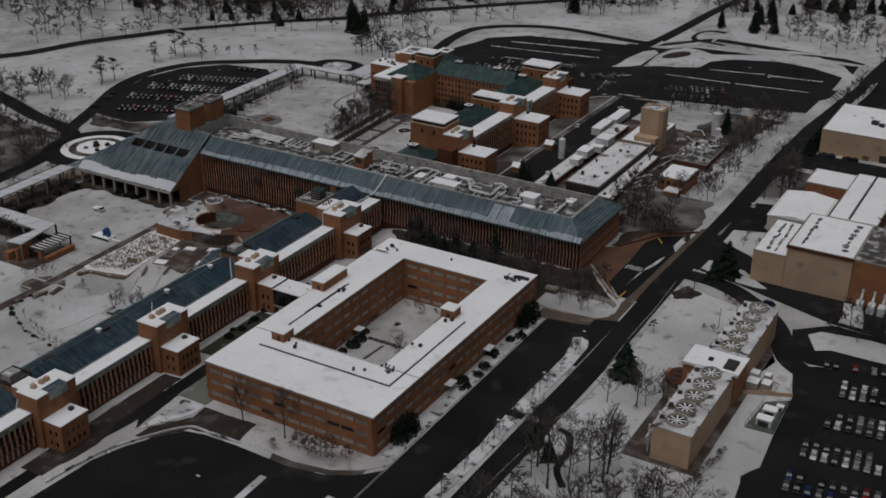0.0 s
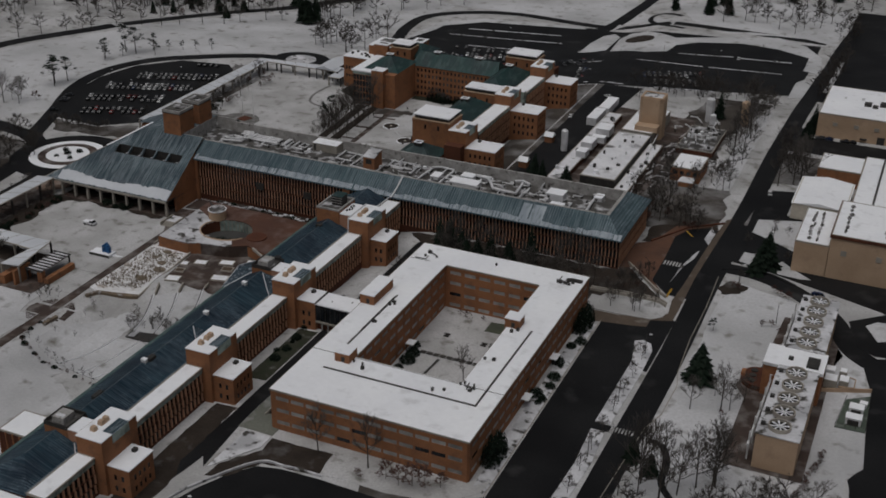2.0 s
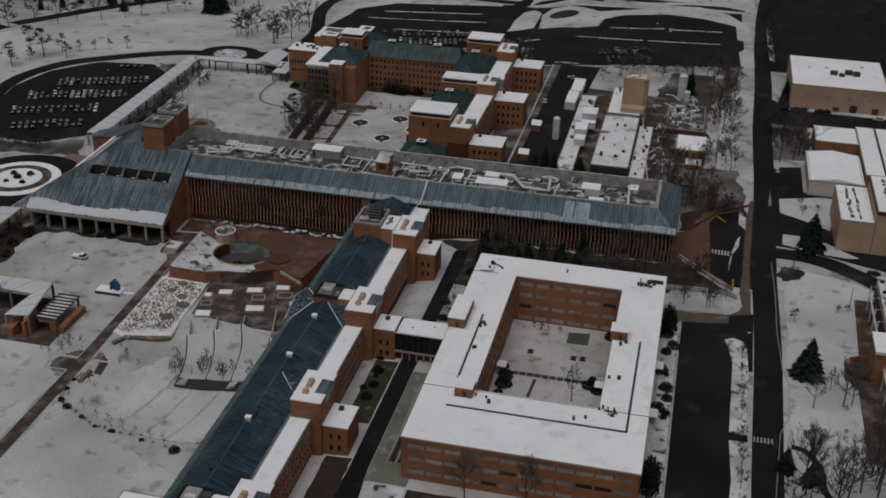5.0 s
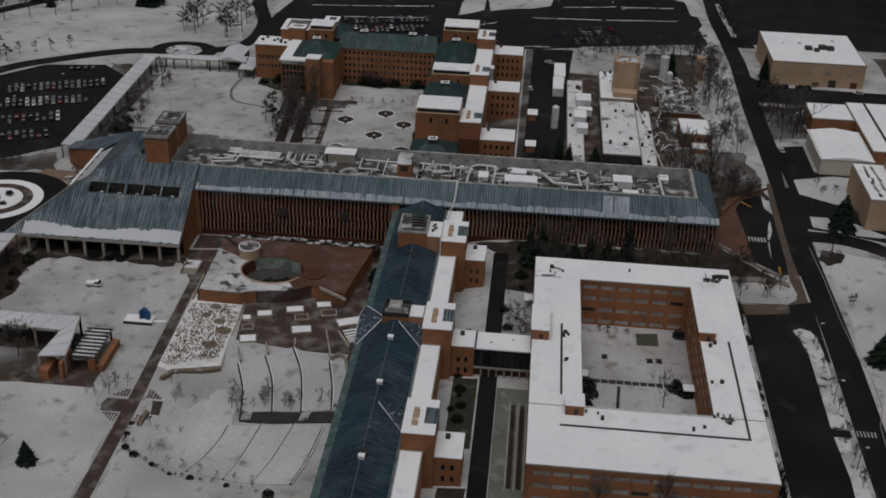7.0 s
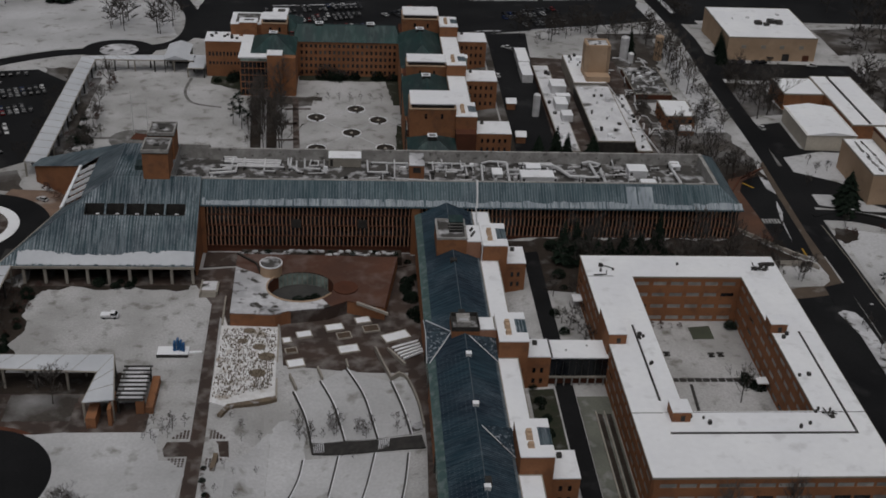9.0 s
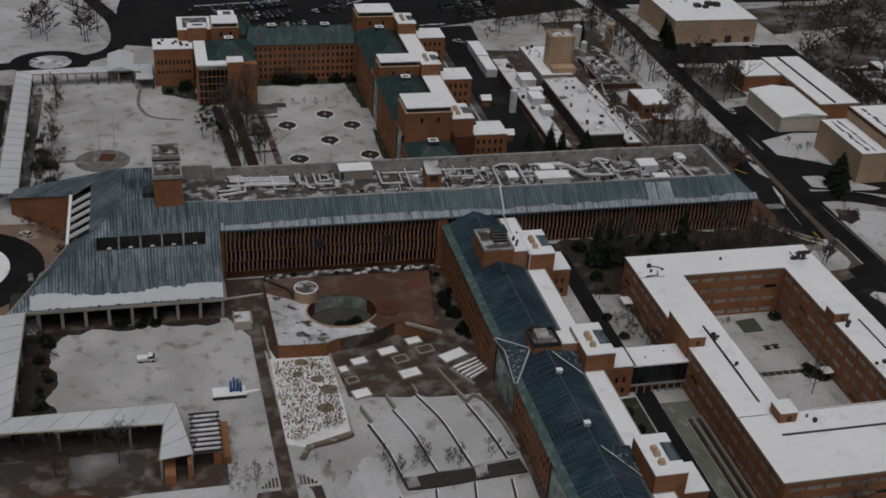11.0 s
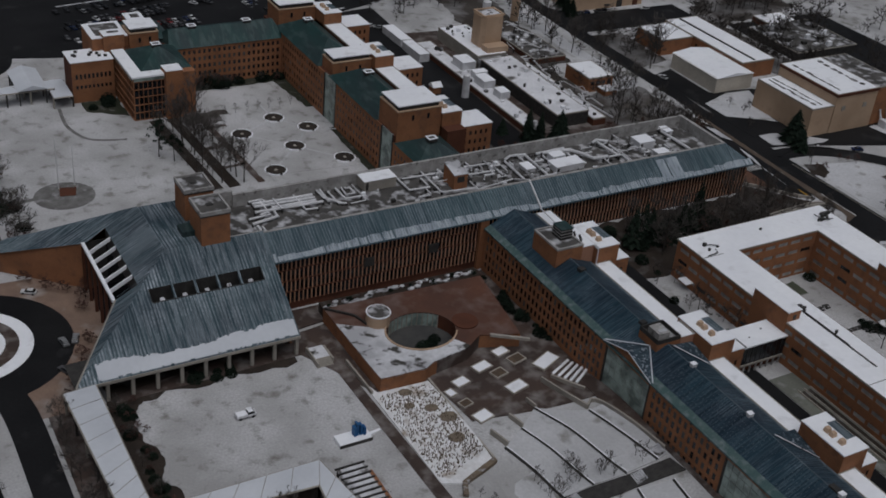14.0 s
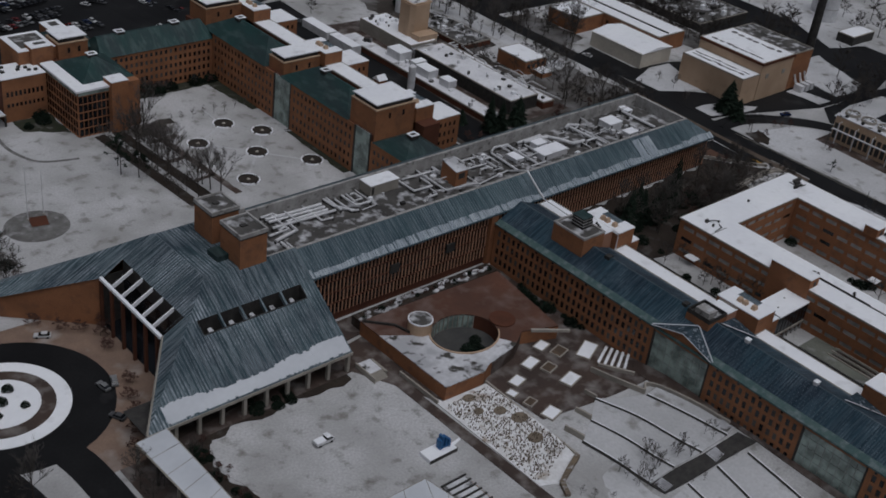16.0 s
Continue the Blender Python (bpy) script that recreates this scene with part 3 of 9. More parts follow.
# amphitheatre: curved snow terraces behind low walls
def terraces():
    inner = [[(23.6, -75.3), (27.3, -84.8), (29.2, -94.5)], [(31, -71.3), (35.3, -81.5), (38.2, -94.8)], [(38.3, -66), (43.6, -79.2), (47, -96.4)], [(51, -73.6), (54, -86), (55.8, -97.4)], [(55.2, -73.4), (57.8, -85), (58.8, -97)]]
    lower = [[(27.3, -101.4), (26.2, -110), (22, -124)], [(36.6, -100.8), (35.1, -111), (32.6, -127)], [(46.2, -102.2), (44, -114.3), (40.6, -129)], [(54.9, -105), (53.4, -118), (51, -130)]]
    for rows in (inner, lower):
        for k, pts in enumerate(rows):
            line = smooth_line(pts, 6)
            if k < 4:
                band("terrace_wall", line, 0.3, 0.15, DARK_METAL, "low curved retaining wall of the amphitheatre", "wall", height=0.45)
                band("wall_cap", [(x + 0.14, y) for x, y in line], 0.22, 0.6, SNOW, "cap of snow along the terrace wall", "snow", height=0.1)
                # no real gutter: the wall's shadow, laid down as a dark strip
                band("gutter", [(x - 0.34, y) for x, y in line], 0.36, 0.4, DARK_METAL, "dark strip for the shadow at the foot of the terrace wall", "gutter")
            if k < len(rows) - 1:
                nxt = smooth_line(rows[k + 1], 6)
                drape("terrace", [p for p in line] + [p for p in reversed(nxt)], 0.35, FIELD, "curved grass terrace under thin snow", "terrace")
    drape("pavement", [(28.6, -94.7), (38, -95.2), (47.2, -97.1), (58.4, -98.8), (59.2, -104.2), (46, -101.5), (37, -100.2), (29.4, -99.2)], 0.46, DARK_METAL, "dark wet cross walk with steps in the amphitheatre", "pavement")
    for k in range(6):
        drape("step", [(47.2 + 0.5 * k, -97.6 - 0.1 * k), (47.5 + 0.5 * k, -97.6 - 0.1 * k), (47.2 + 0.5 * k, -101.2), (46.9 + 0.5 * k, -101.2)], 0.62 + 0.1 * k, SNOW_WORN, "snow-dusted concrete step", "step")
        drape("step", [(56.2 - 0.1 * k, -93.4 - 0.6 * k), (58.8, -93.2 - 0.6 * k), (58.8, -93.6 - 0.6 * k), (56.2, -93.8 - 0.6 * k)], 0.75 - 0.05 * k, SNOW_WORN, "snow-dusted concrete step", "step")
        drape("step", [(29.6 + 0.5 * k, -95.2), (29.9 + 0.5 * k, -95.2), (30.2 + 0.5 * k, -98.8), (29.9 + 0.5 * k, -98.8)], 0.55 + 0.08 * k, SNOW_WORN, "snow-dusted concrete step", "step")
    for pts, h in (([(22.2, -69.7), (24.3, -75)], 2.0), ([(30, -66.2), (31.5, -70.9)], 1.8), ([(38.1, -62.2), (38.8, -66)], 1.5), ([(46.7, -56.5), (51, -72.6)], 1.9)):
        band("wall_low", smooth_line(pts + [pts[-1]], 2)[:3], 0.5, -0.3, CONCRETE, "concrete end wall of a terrace", "wall", height=h)
    band("wall_low", smooth_line([(51, -72.6), (53.4, -70.6)], 2), 0.5, -0.2, CONCRETE, "concrete end wall of a terrace", "wall", height=1.8)
    band("wall_low", smooth_line([(53.4, -70.6), (55.4, -73), (58, -84), (59.2, -95.4)]), 0.45, 0.1, CONCRETE, "low curved wall beside the path", "wall", height=1.1)
    drape("pavement", [(56.5, -64), (61, -60), (61, -150), (58, -150), (59.6, -104), (59.4, -95), (58.2, -84), (55.6, -73)], 0.26, PAVING, "dark brick path along the office wing", "pavement")


terraces()

# circular drive with an island, west of the hall
drape("road", oval(-90, 16, 26, n=40), 0.0875, ASPHALT, "wet asphalt turning circle", "road")
road([(-86, -8), (-84.5, -30), (-86, -120), (-92, -220)], 8.5)
drape("pavement", oval(-90, 16, 25.5, n=16, a0=-72, a1=80) + [(-84, 46), (-66, 45), (-55, 36), (-54, 4), (-62, -8), (-72, -20), (-81, -20)], 0.05, FORECOURT, "pinkish brick forecourt along the turning circle", "pavement")
drape("verge", oval(-91.5, 17, 17, n=40), 0.2, SNOW, "round kerbed island under snow", "verge")
drape("pavement", oval(-91.5, 17, 13.2, n=40), 0.28, PAVING, "ring of brown brick round the island's bed", "pavement")
drape("verge", oval(-91.5, 17, 9.6, n=32), 0.4, SNOW, "round central bed under snow", "verge")
drape("verge", oval(-71, 192, 9, 8, n=24), 0.2, SNOW_WORN, "round island under snow", "verge")
drape("road", oval(-71, 192, 17, 14, n=32), 0.0935, ASPHALT, "wet asphalt turning loop", "road")

# north courts
GRAVEL = surface("dark_gravel", (0.2, 0.195, 0.19), (0.12, 0.115, 0.11), 0.3, 1.6, 0.95, third=((0.35, 0.35, 0.36), 0.35, 0.55, 0.8))
drape("court", [(18, 82), (60, 78), (60, 130), (22, 134)], 0.08, LAWN, "walled court under thin snow", "lawn")
for a, b in (((24, 115), (40, 124.5)), ((40, 124.5), (50, 113)), ((50, 113), (39, 99.6)), ((39, 99.6), (24, 115)), ((39, 99.6), (52.5, 85)), ((39, 99.6), (25, 85)), ((40, 124.5), (40, 137)), ((50, 113), (60, 108))):
    band("path", [a, b], 0.8, 0.14, FIELD, "narrow garden path picked out in snow", "path")
SOIL = surface("bare_bed", (0.045, 0.036, 0.03), (0.03, 0.026, 0.023), 0.5, 2.0, 0.9)


def round_bed(x, y, r):
    t = thing("round_bed", "round planting bed of bare soil with a snowy stone ring", "flower bed", (x, y, land(x, y)), "round beds in the court")
    m = Geo()
    a, b = oval(x, y, r, n=20), oval(x, y, r - 0.45, n=20)
    z = land(x, y)
    for i in range(20):
        j = (i + 1) % 20
        if i % 5 == 0:
            if m.v:
                part("rim", m, SNOW, t)
            m = Geo()
        else:
            m.loft([(*a[i], z), (*a[j], z), (*b[j], z), (*b[i], z)], [(*a[i], z + 0.6), (*a[j], z + 0.6), (*b[j], z + 0.6), (*b[i], z + 0.6)])
    part("rim", m, SNOW, t)
    part("soil", Geo().cyl(x, y, r - 0.5, z, z + 0.45, 20), SOIL, t)
    part("ornament", Geo().cyl(x, y, 0.7, z + 0.45, z + 0.8, 8, 0.3), STONE, t)


for x, y in ((24, 115), (40.6, 124.5), (50, 113), (38.9, 99.6), (52.5, 85), (25, 84)):
    round_bed(x, y, 4.1)
for x0, y0, x1, y1 in ((1.2, 78, -2.8, 137), (7.5, 78, 4.0, 137)):
    band("pavement", [(x0, y0), ((x0 + x1) / 2, (y0 + y1) / 2), (x1, y1)], 4.2, 0.1, DARK_BED, "dark leaf-strewn walk between bare trees", "pavement")
for x0, y0, x1, y1, w in ((17.4, 78, 14.2, 137, 2.6), (10, 124, 60, 128, 1.6), (4, 108, 16, 109, 2.2), (5, 92, 17, 93, 1.6), (22, 108, 26, 112, 1.2)):
    band("pavement", [(x0, y0), ((x0 + x1) / 2, (y0 + y1) / 2), (x1, y1)], w, 0.07, PAVING, "dark wet brick walk between bare trees", "pavement")
drape("court", [(-72, 64), (4, 62), (5, 136), (-12, 136), (-20, 158), (-72, 158)], 0.06, LAWN, "wide court lawn under thin snow", "lawn")
drape("flower_bed", ragged(oval(-47.5, 91, 10, 9.4, n=22), 1.5, 0.5, 8), 0.12, GRAVEL, "round gravel bed round the flagpoles", "flower bed")
band("path", [(-78, 91), (-52, 92)], 2.0, 0.1, GRAVEL, "grey gravel path across the court", "path")
band("path", smooth_line([(-33, 158), (-34, 143), (-31, 132), (-26, 127.5), (-16.5, 125)]), 1.3, 0.1, GRAVEL, "narrow dark path curving across the court", "path")
drape("flagpole_bed", [(-49, 91), (-44, 90), (-42.5, 95.4), (-48, 96.6)], 0.3, BRICK_DARK, "small brick plinth under the flagpoles", "plinth")
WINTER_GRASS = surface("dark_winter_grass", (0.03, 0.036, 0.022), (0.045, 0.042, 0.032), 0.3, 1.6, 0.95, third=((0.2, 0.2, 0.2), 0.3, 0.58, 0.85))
# between the office wing and the ring building
drape("pavement", [(96, -8), (101, -8), (101, -136), (103, -160), (96, -150)], 0.08, ASPHALT, "dark wet service lane between the buildings", "pavement")
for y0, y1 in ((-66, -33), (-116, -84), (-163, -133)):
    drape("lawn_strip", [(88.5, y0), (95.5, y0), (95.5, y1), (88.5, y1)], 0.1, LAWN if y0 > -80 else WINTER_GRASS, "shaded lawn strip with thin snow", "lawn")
drape("verge", [(101.2, -140), (112.4, -140), (112.4, -88), (101.2, -88)], 0.15, surface("thin_grey_grass", (0.17, 0.175, 0.15), (0.11, 0.115, 0.1), 0.1, 1.4, 0.95, bump=0.3, third=((0.36, 0.36, 0.36), 0.2, 0.52, 0.8)), "sloping thin grass between the lane and the brick block", "verge")
for x in (105.4, 107.8):
    band("long_bed", [(x + 0.8, -131), (x + 0.8, -96)], 1.2, 0.2, DARK_BED, "long dark bed between low walls", "flower bed", height=0.15)
for x in (105.2, 107.5, 109.8):
    band("wall_low", [(x, -132), (x, -95)], 0.28, 0.2, STONE, "long low garden wall dusted with snow", "wall", height=0.4)
drape("ramp", [(104, -160), (112.5, -146), (112.5, -141), (104.5, -141)], 0.3, SNOW_WORN, "snow-covered ramp beside the lane", "ramp")
band("kerb", smooth_line([(100.6, -192), (102.4, -178), (105.4, -168.5), (115, -152.8), (123, -151), (134, -150.6)]), 0.5, 0.2, SNOW_WORN, "pale concrete wall round the parking lot", "kerb", height=0.5)
drape("verge", [(134, -140), (170, -140), (175.6, -133), (175, -139), (171, -143.5), (163.4, -147.8), (152, -149.8), (140, -149.2), (134, -150)], 0.18, LAWN, "verge under thin snow in front of the ring building", "verge")
drape("verge", [(172, -139), (176, -139), (176, -40), (171.5, -42)], 0.16, SNOW_WORN, "verge under snow beside the ring building", "verge")

# open snow: the north-west field, the verge north of the lots, the slope by the cooling plant
for k, poly in enumerate(([(-250, 92), (-228, 150), (-200, 200), (-167.7, 272.5), (-120.7, 349.3), (-81.0, 393.2), (-53.8, 377.6), (-60.1, 330.5), (-61.8, 279.5), (-47.5, 216.9), (-72, 204), (-100, 192), (-128, 176), (-150, 156), (-160, 126), (-156, 94), (-140, 60), (-154, 42), (-195, 55)],
                          [(-53.8, 378.6), (50.7, 376.5), (91.3, 388.5), (60.5, 429.4), (46.6, 508.2), (8.9, 497.8), (-74.7, 405.8)], [(113.3, 383.9), (202.3, 379.7), (209.6, 457.2), (155.1, 478.1), (79.9, 445.1)],
                          [(209.5, -150), (209.5, -6), (214, 10), (232, 5), (246, -8), (253, -26), (250, -38), (236, -40), (226, -48), (225, -60), (231, -66), (231, -98), (251, -104.5), (262.8, -104.5), (266, -160), (228, -160)], [(251.2, -104), (262.6, -104), (261.6, -92), (265, -85.5), (263.8, -69), (263, -45), (258, -23), (250, -6), (250.4, -38)],
                          [(184, 92), (192.5, 92), (192.5, 205), (186, 180)], [(209.6, 27.5), (210, 36), (216, 36), (224.4, 33.8), (236, 23.4), (232.4, 22.2), (218.3, 24.8)], [(209.4, 68), (226, 73.9), (238, 73), (234.3, 63), (227.6, 47), (227.4, 43.5), (209.4, 55)], [(262.5, 27), (269, 27), (272.4, 10.7), (264.3, 11.1)], [(305, 45.5), (316, 45), (310, 32), (303.8, 14.4), (290.9, 10.9), (279.4, 12.2), (282, 28.7)],
                          [(-62, -96), (-11, -93), (-9.4, -106), (-3.0, -106), (-2.8, -220), (-80, -220), (-80, -110)], [(2.6, -106), (9, -106), (20, -86), (27, -84), (28, -134), (40, -140), (60, -150), (60, -220), (2.6, -220)], [(330, 48), (352, 40), (390, 70), (380, 110), (350, 92)])):
    drape("snow_field", ragged(poly, 6, 0.8, 40 + k), 0.008 if k < 6 else 0.13, FIELD, "open ground under fresh bright snow", "ground", skirt=0.05 if k < 6 else 0.2)

# dark beds between the office wing, the ring building and the parking lot
for k, poly in enumerate(([(105.5, -163), (106, -157), (113.5, -147), (113, -141), (132, -140.5), (133, -150.5), (116.5, -152), (111, -161)], [(88.6, -190), (97, -190), (98.8, -176), (98.6, -166), (95.8, -160), (95.8, -132), (88.6, -132)])):
    drape("mulch_bed", ragged(poly, 2.5, 0.4, 70 + k), 0.12, DARK_BED, "dark mulched bed with traces of snow", "flower bed")
band("path", smooth_line([(209, -97), (213, -98.5), (216, -105), (217, -115), (222, -122)]), 2.0, 0.06, ASPHALT, "dark narrow footpath through the trees", "path")
drape("pavement", oval(-55, -113, 21.4, n=40), 0.1, BRICK_DARK, "brown brick edging of the turning circle", "pavement")
drape("road", oval(-55, -113, 20.0, n=40), 0.14, ASPHALT, "wet asphalt turning circle", "road")
road([(98.5, -138), (97.5, -158), (94, -180), (93.5, -200), (92, -240)], 5.0)
lot([(207.3, 236.1), (218.4, 236.1), (216.9, 342.0), (238.9, 462.4), (207.0, 462.4), (207.0, 378.6), (205.4, 362.9)])
drape("mulch_bed", ragged(oval(88.4, 337.5, 9, 9, n=18), 2, 0.6, 3), 0.3, DARK_BED, "round dark shrub bed between the lots", "flower bed")
lot([(190.5, -62), (198.8, -62), (199.2, -27), (191.5, -30)])
lot([(256, -18), (252, -2), (263, 8), (350, 5), (348, -12), (262, -22)], "dark wet asphalt drive behind the cooling plant")
snow_island([(257.5, -3), (260.8, 1.3), (276.5, 3.7), (300, 2), (300, -9), (278.8, -9.7), (266.7, -9.6), (262.2, -12.5)], FIELD)
drape("mulch_bed", ragged([(172.5, 29), (180, 31), (190, 38), (197, 43), (196, 62), (173, 44)], 2.5, 0.6, 90), 0.05, DARK_BED, "dark leaf-strewn bed at the end of the long building", "flower bed")
drape("mulch_bed", ragged([(-67.5, -67.5), (-57.5, -67.5), (-56.5, -48), (-60, -38), (-60.5, -30), (-55, -21.5), (-67.5, -21.5)], 1.5, 0.4, 91), 0.085, DARK_BED, "dark mulched bed between the lawn and the covered walk", "flower bed")
# not mulch: the canopy's shade put into the ground colour beneath it
drape("mulch_bed", [(-74, -77.4), (-25, -77.6), (-25, -67.6), (-74, -67.6)], 0.09, DARK_BED, "ground under the covered walk, darkened for the roof's shade", "ground")
drape("pavement", [(-80, -77.5), (-31, -77.5), (-31, -98), (-80, -98)], 0.075, PAVING, "brown brick paving south of the covered walk", "pavement")
for q in ((-53, -34.5, -89.5, -78), (-74, -61, -86, -78)):
    drape("lawn_square", ragged([(q[0], q[2]), (q[1], q[2]), (q[1], q[3]), (q[0], q[3])], 2, 0.3, 7), 0.12, LITTER, "square lawn with thin snow and bare grass", "lawn")
# shaded grass and hedges at the foot of the north building, and dark yards between the plants
for k, poly in enumerate(([(15, 157.5), (60.2, 157.5), (60.2, 163.4), (15, 163.4)], [(56.8, 130), (60.4, 130), (60.4, 157.5), (54, 157.5)], [(-24, 152), (-10, 144), (-9.8, 161), (-24, 161)], [(56.8, 72), (60.3, 72), (60.3, 110), (57.2, 110)])):
    drape("grass_strip", ragged(poly, 2.5, 0.5, 60 + k), 0.1, WINTER_GRASS, "dark wet grass bare of snow below the walls", "grass")
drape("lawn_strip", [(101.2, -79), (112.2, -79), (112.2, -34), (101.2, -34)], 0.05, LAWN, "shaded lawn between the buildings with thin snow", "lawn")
drape("yard", [(86.8, 50), (104, 46), (104, 207), (86.8, 203)], 0.022, LITTER, "dark damp ground with thin snow behind the brick blocks", "ground")
drape("yard", [(118, 62), (161, 62), (161, 172), (118, 176)], 0.024, PAVING, "dark wet yard between the plant buildings", "yard")
drape("yard", [(284, 62), (345, 62), (345, 140), (284, 140)], 0.02, ASPHALT, "dark yard beyond the workshops", "yard")

# dark, leaf-strewn ground under shrubs and trees
for k, poly in enumerate(([(97, -33), (112, -33), (171, -33), (172, -12), (171, 1), (89, 1), (97, -8)], [(-66, -66), (-57.5, -66), (-60, -24), (-45, -21.5), (-12, -22.5), (-12, -10), (-64, -10)],
                          [(102, 43), (175, 43), (196, 60), (193, 92), (160, 92), (157, 64), (104, 64)], [(157, 92), (166, 92), (166, 122), (180, 124), (180, 160), (190, 215), (160, 212), (152, 165), (157, 124)],
                          [(105, 64), (120, 64), (120, 160), (105, 205), (101, 184), (104, 130)], [(52, -6), (61, -6), (61, -60), (52, -46)],
                          [(-130, 52), (-105, 52), (-86, 62), (-80, 46), (-100, 42), (-120, 40)], [(-140, -70), (-104, -70), (-104, 0), (-118, 20), (-150, 25), (-190, 30)],
                          [(8, 128), (24, 128), (26, 138), (6, 138)], [(-76, 62), (-64, 62), (-66, 156), (-76, 156)],
                          [(146, -153), (172, -150), (172, -141), (140, -141)],
                          [(206, 108), (224, 112), (224, 148), (206, 148)], [(262, 64), (282, 64), (282, 140), (340, 150), (330, 200), (264, 150)], [(204, 62), (226, 62), (226, 72), (204, 66)],
                          [(275, 186), (420, 200), (560, 470), (340, 236), (276, 230)],
                          [(-100, 168), (-84, 168), (-84, 70), (-88, 70), (-92, 150)])):
    drape("shrub_ground", ragged(poly, 3.5 if k != 14 else 14, 1.5 if k != 14 else 6, k), 0.015 + 0.002 * k, DARK_BED if k in (0, 1, 5) else LITTER, "dark leaf-strewn ground with patches of snow", "ground", skirt=0.1)


# ---- facades ----
PANE = {}


def pane_mesh(w, h, material, name="window"):
    key = (round(w, 3), round(h, 3), material.name, name)
    if key not in PANE:
        PANE[key] = Geo().box(-w / 2, w / 2, -0.06, 0.06, -h / 2, h / 2).mesh(name, material)
    return PANE[key]


def at_wall(a, b, u, out, z):
    """The pose of a piece on the wall from a to b (outside to the right), u metres along, out metres proud."""
    d = Vector((b[0] - a[0], b[1] - a[1], 0)).normalized()
    p = Vector((a[0], a[1], 0)) + d * u + Vector((d.y, -d.x, 0)) * out
    return Matrix.Translation((p.x, p.y, z)) @ Matrix.Rotation(math.atan2(d.y, d.x), 4, "Z")


def wall_box(g, a, b, u0, u1, w0, w1, z0, z1):
    d = Vector((b[0] - a[0], b[1] - a[1], 0)).normalized()
    n = Vector((d.y, -d.x, 0))
    q = [Vector((a[0], a[1], 0)) + d * u + n * w for u, w in ((u0, w1), (u1, w1), (u1, w0), (u0, w0))]
    g.prism([(p.x, p.y) for p in q], z0, z1)


def windows_wall(parent, a, b, z0, z1, rows, count, width, wall_mat, panes, depth=0.35, margin=1.0, seed=1, skip=0.0, top_dark=False, sills=False):
    """A brick skin with real window holes in front of the building's core; the panes sit back in the holes."""
    length = math.hypot(b[0] - a[0], b[1] - a[1])
    pitch = (length - 2 * margin) / count
    g = Geo()
    z = z0
    rnd = random.Random(seed)
    for lo, hi in rows:
        wall_box(g, a, b, 0, length, 0, depth, z, lo)
        edges = [0.0]
        for k in range(count):
            c = margin + pitch * (k + 0.5)
            edges += [c - width / 2, c + width / 2]
            if rnd.random() >= skip:
                me = pane_mesh(width, hi - lo, rnd.choice(panes) if not top_dark or (lo, hi) != rows[-1] else GLASS)
                piece("window", me, at_wall(a, b, c, max(0.07, depth - 0.18), (lo + hi) / 2), parent)
        edges.append(length)
        for e0, e1 in zip(edges[::2], edges[1::2]):
            wall_box(g, a, b, e0, e1, 0, depth, lo, hi)
        z = hi
    wall_box(g, a, b, 0, length, 0, depth, z, z1)
    part("wall", g, wall_mat, parent)
    if sills:
        for lo, hi in rows:
            s = Geo()
            wall_box(s, a, b, 0.3, length - 0.3, depth, depth + 0.08, lo - 0.3, lo - 0.02)
            part("sill_course", s, STONE, parent, "pale stone sill course")


FIN = {}


def fin_wall(parent, a, b, z0, z1, rows, count, fin_w=0.3, fin_d=0.34, band_h=0.42, as_parts=True):
    """Dark glass behind storey-high terracotta fins and thin floor bands; the fins shift from floor to floor."""
    length = math.hypot(b[0] - a[0], b[1] - a[1])
    step = (z1 - z0) / rows
    glass, rest = Geo(), Geo()
    wall_box(glass, a, b, 0, length, 0, 0.1, z0, z1)
    part("glazing", glass, GLASS, parent, "dark glass curtain wall")
    h = step - band_h
    key = (round(h, 2), fin_w, fin_d)
    if key not in FIN:
        FIN[key] = Geo().box(-fin_w / 2, fin_w / 2, -fin_d / 2, fin_d / 2, -h / 2, h / 2).mesh("fin", TERRACOTTA)
    for r in range(rows):
        zb = z0 + step * r
        g = Geo()
        wall_box(g, a, b, 0, length, 0.1, 0.32, zb, zb + band_h)
        part("floor_band", g, BRICK_DARK, parent)
        for k in range(count):
            u = length * (k + 0.5 + (0.07 if r % 2 else -0.07)) / count
            if as_parts:
                piece("fin", FIN[key], at_wall(a, b, u, 0.1 + fin_d / 2, zb + band_h + h / 2), parent)
            else:
                wall_box(rest, a, b, u - fin_w / 2, u + fin_w / 2, 0.1, 0.1 + fin_d, zb + band_h, zb + step)
    if not as_parts:
        part("fin_rest", rest, TERRACOTTA, parent, kind="stuff")


def snow_roof(parent, x0, x1, y0, y1, z, rim=0.35, rim_mat=None, top=None, name="roof"):
    """A flat roof under snow inside a thin parapet."""
    g = Geo()
    for q in ((x0, x1, y0, y0 + rim), (x0, x1, y1 - rim, y1), (x0, x0 + rim, y0 + rim, y1 - rim), (x1 - rim, x1, y0 + rim, y1 - rim)):
        g.box(*q, z - 0.3, z + 0.22)
    part("parapet", g, rim_mat or CONCRETE, parent)
    return part(name, Geo().box(x0 + rim, x1 - rim, y0 + rim, y1 - rim, z - 0.3, z + 0.12), top or SNOW, parent, "snow-covered flat roof")


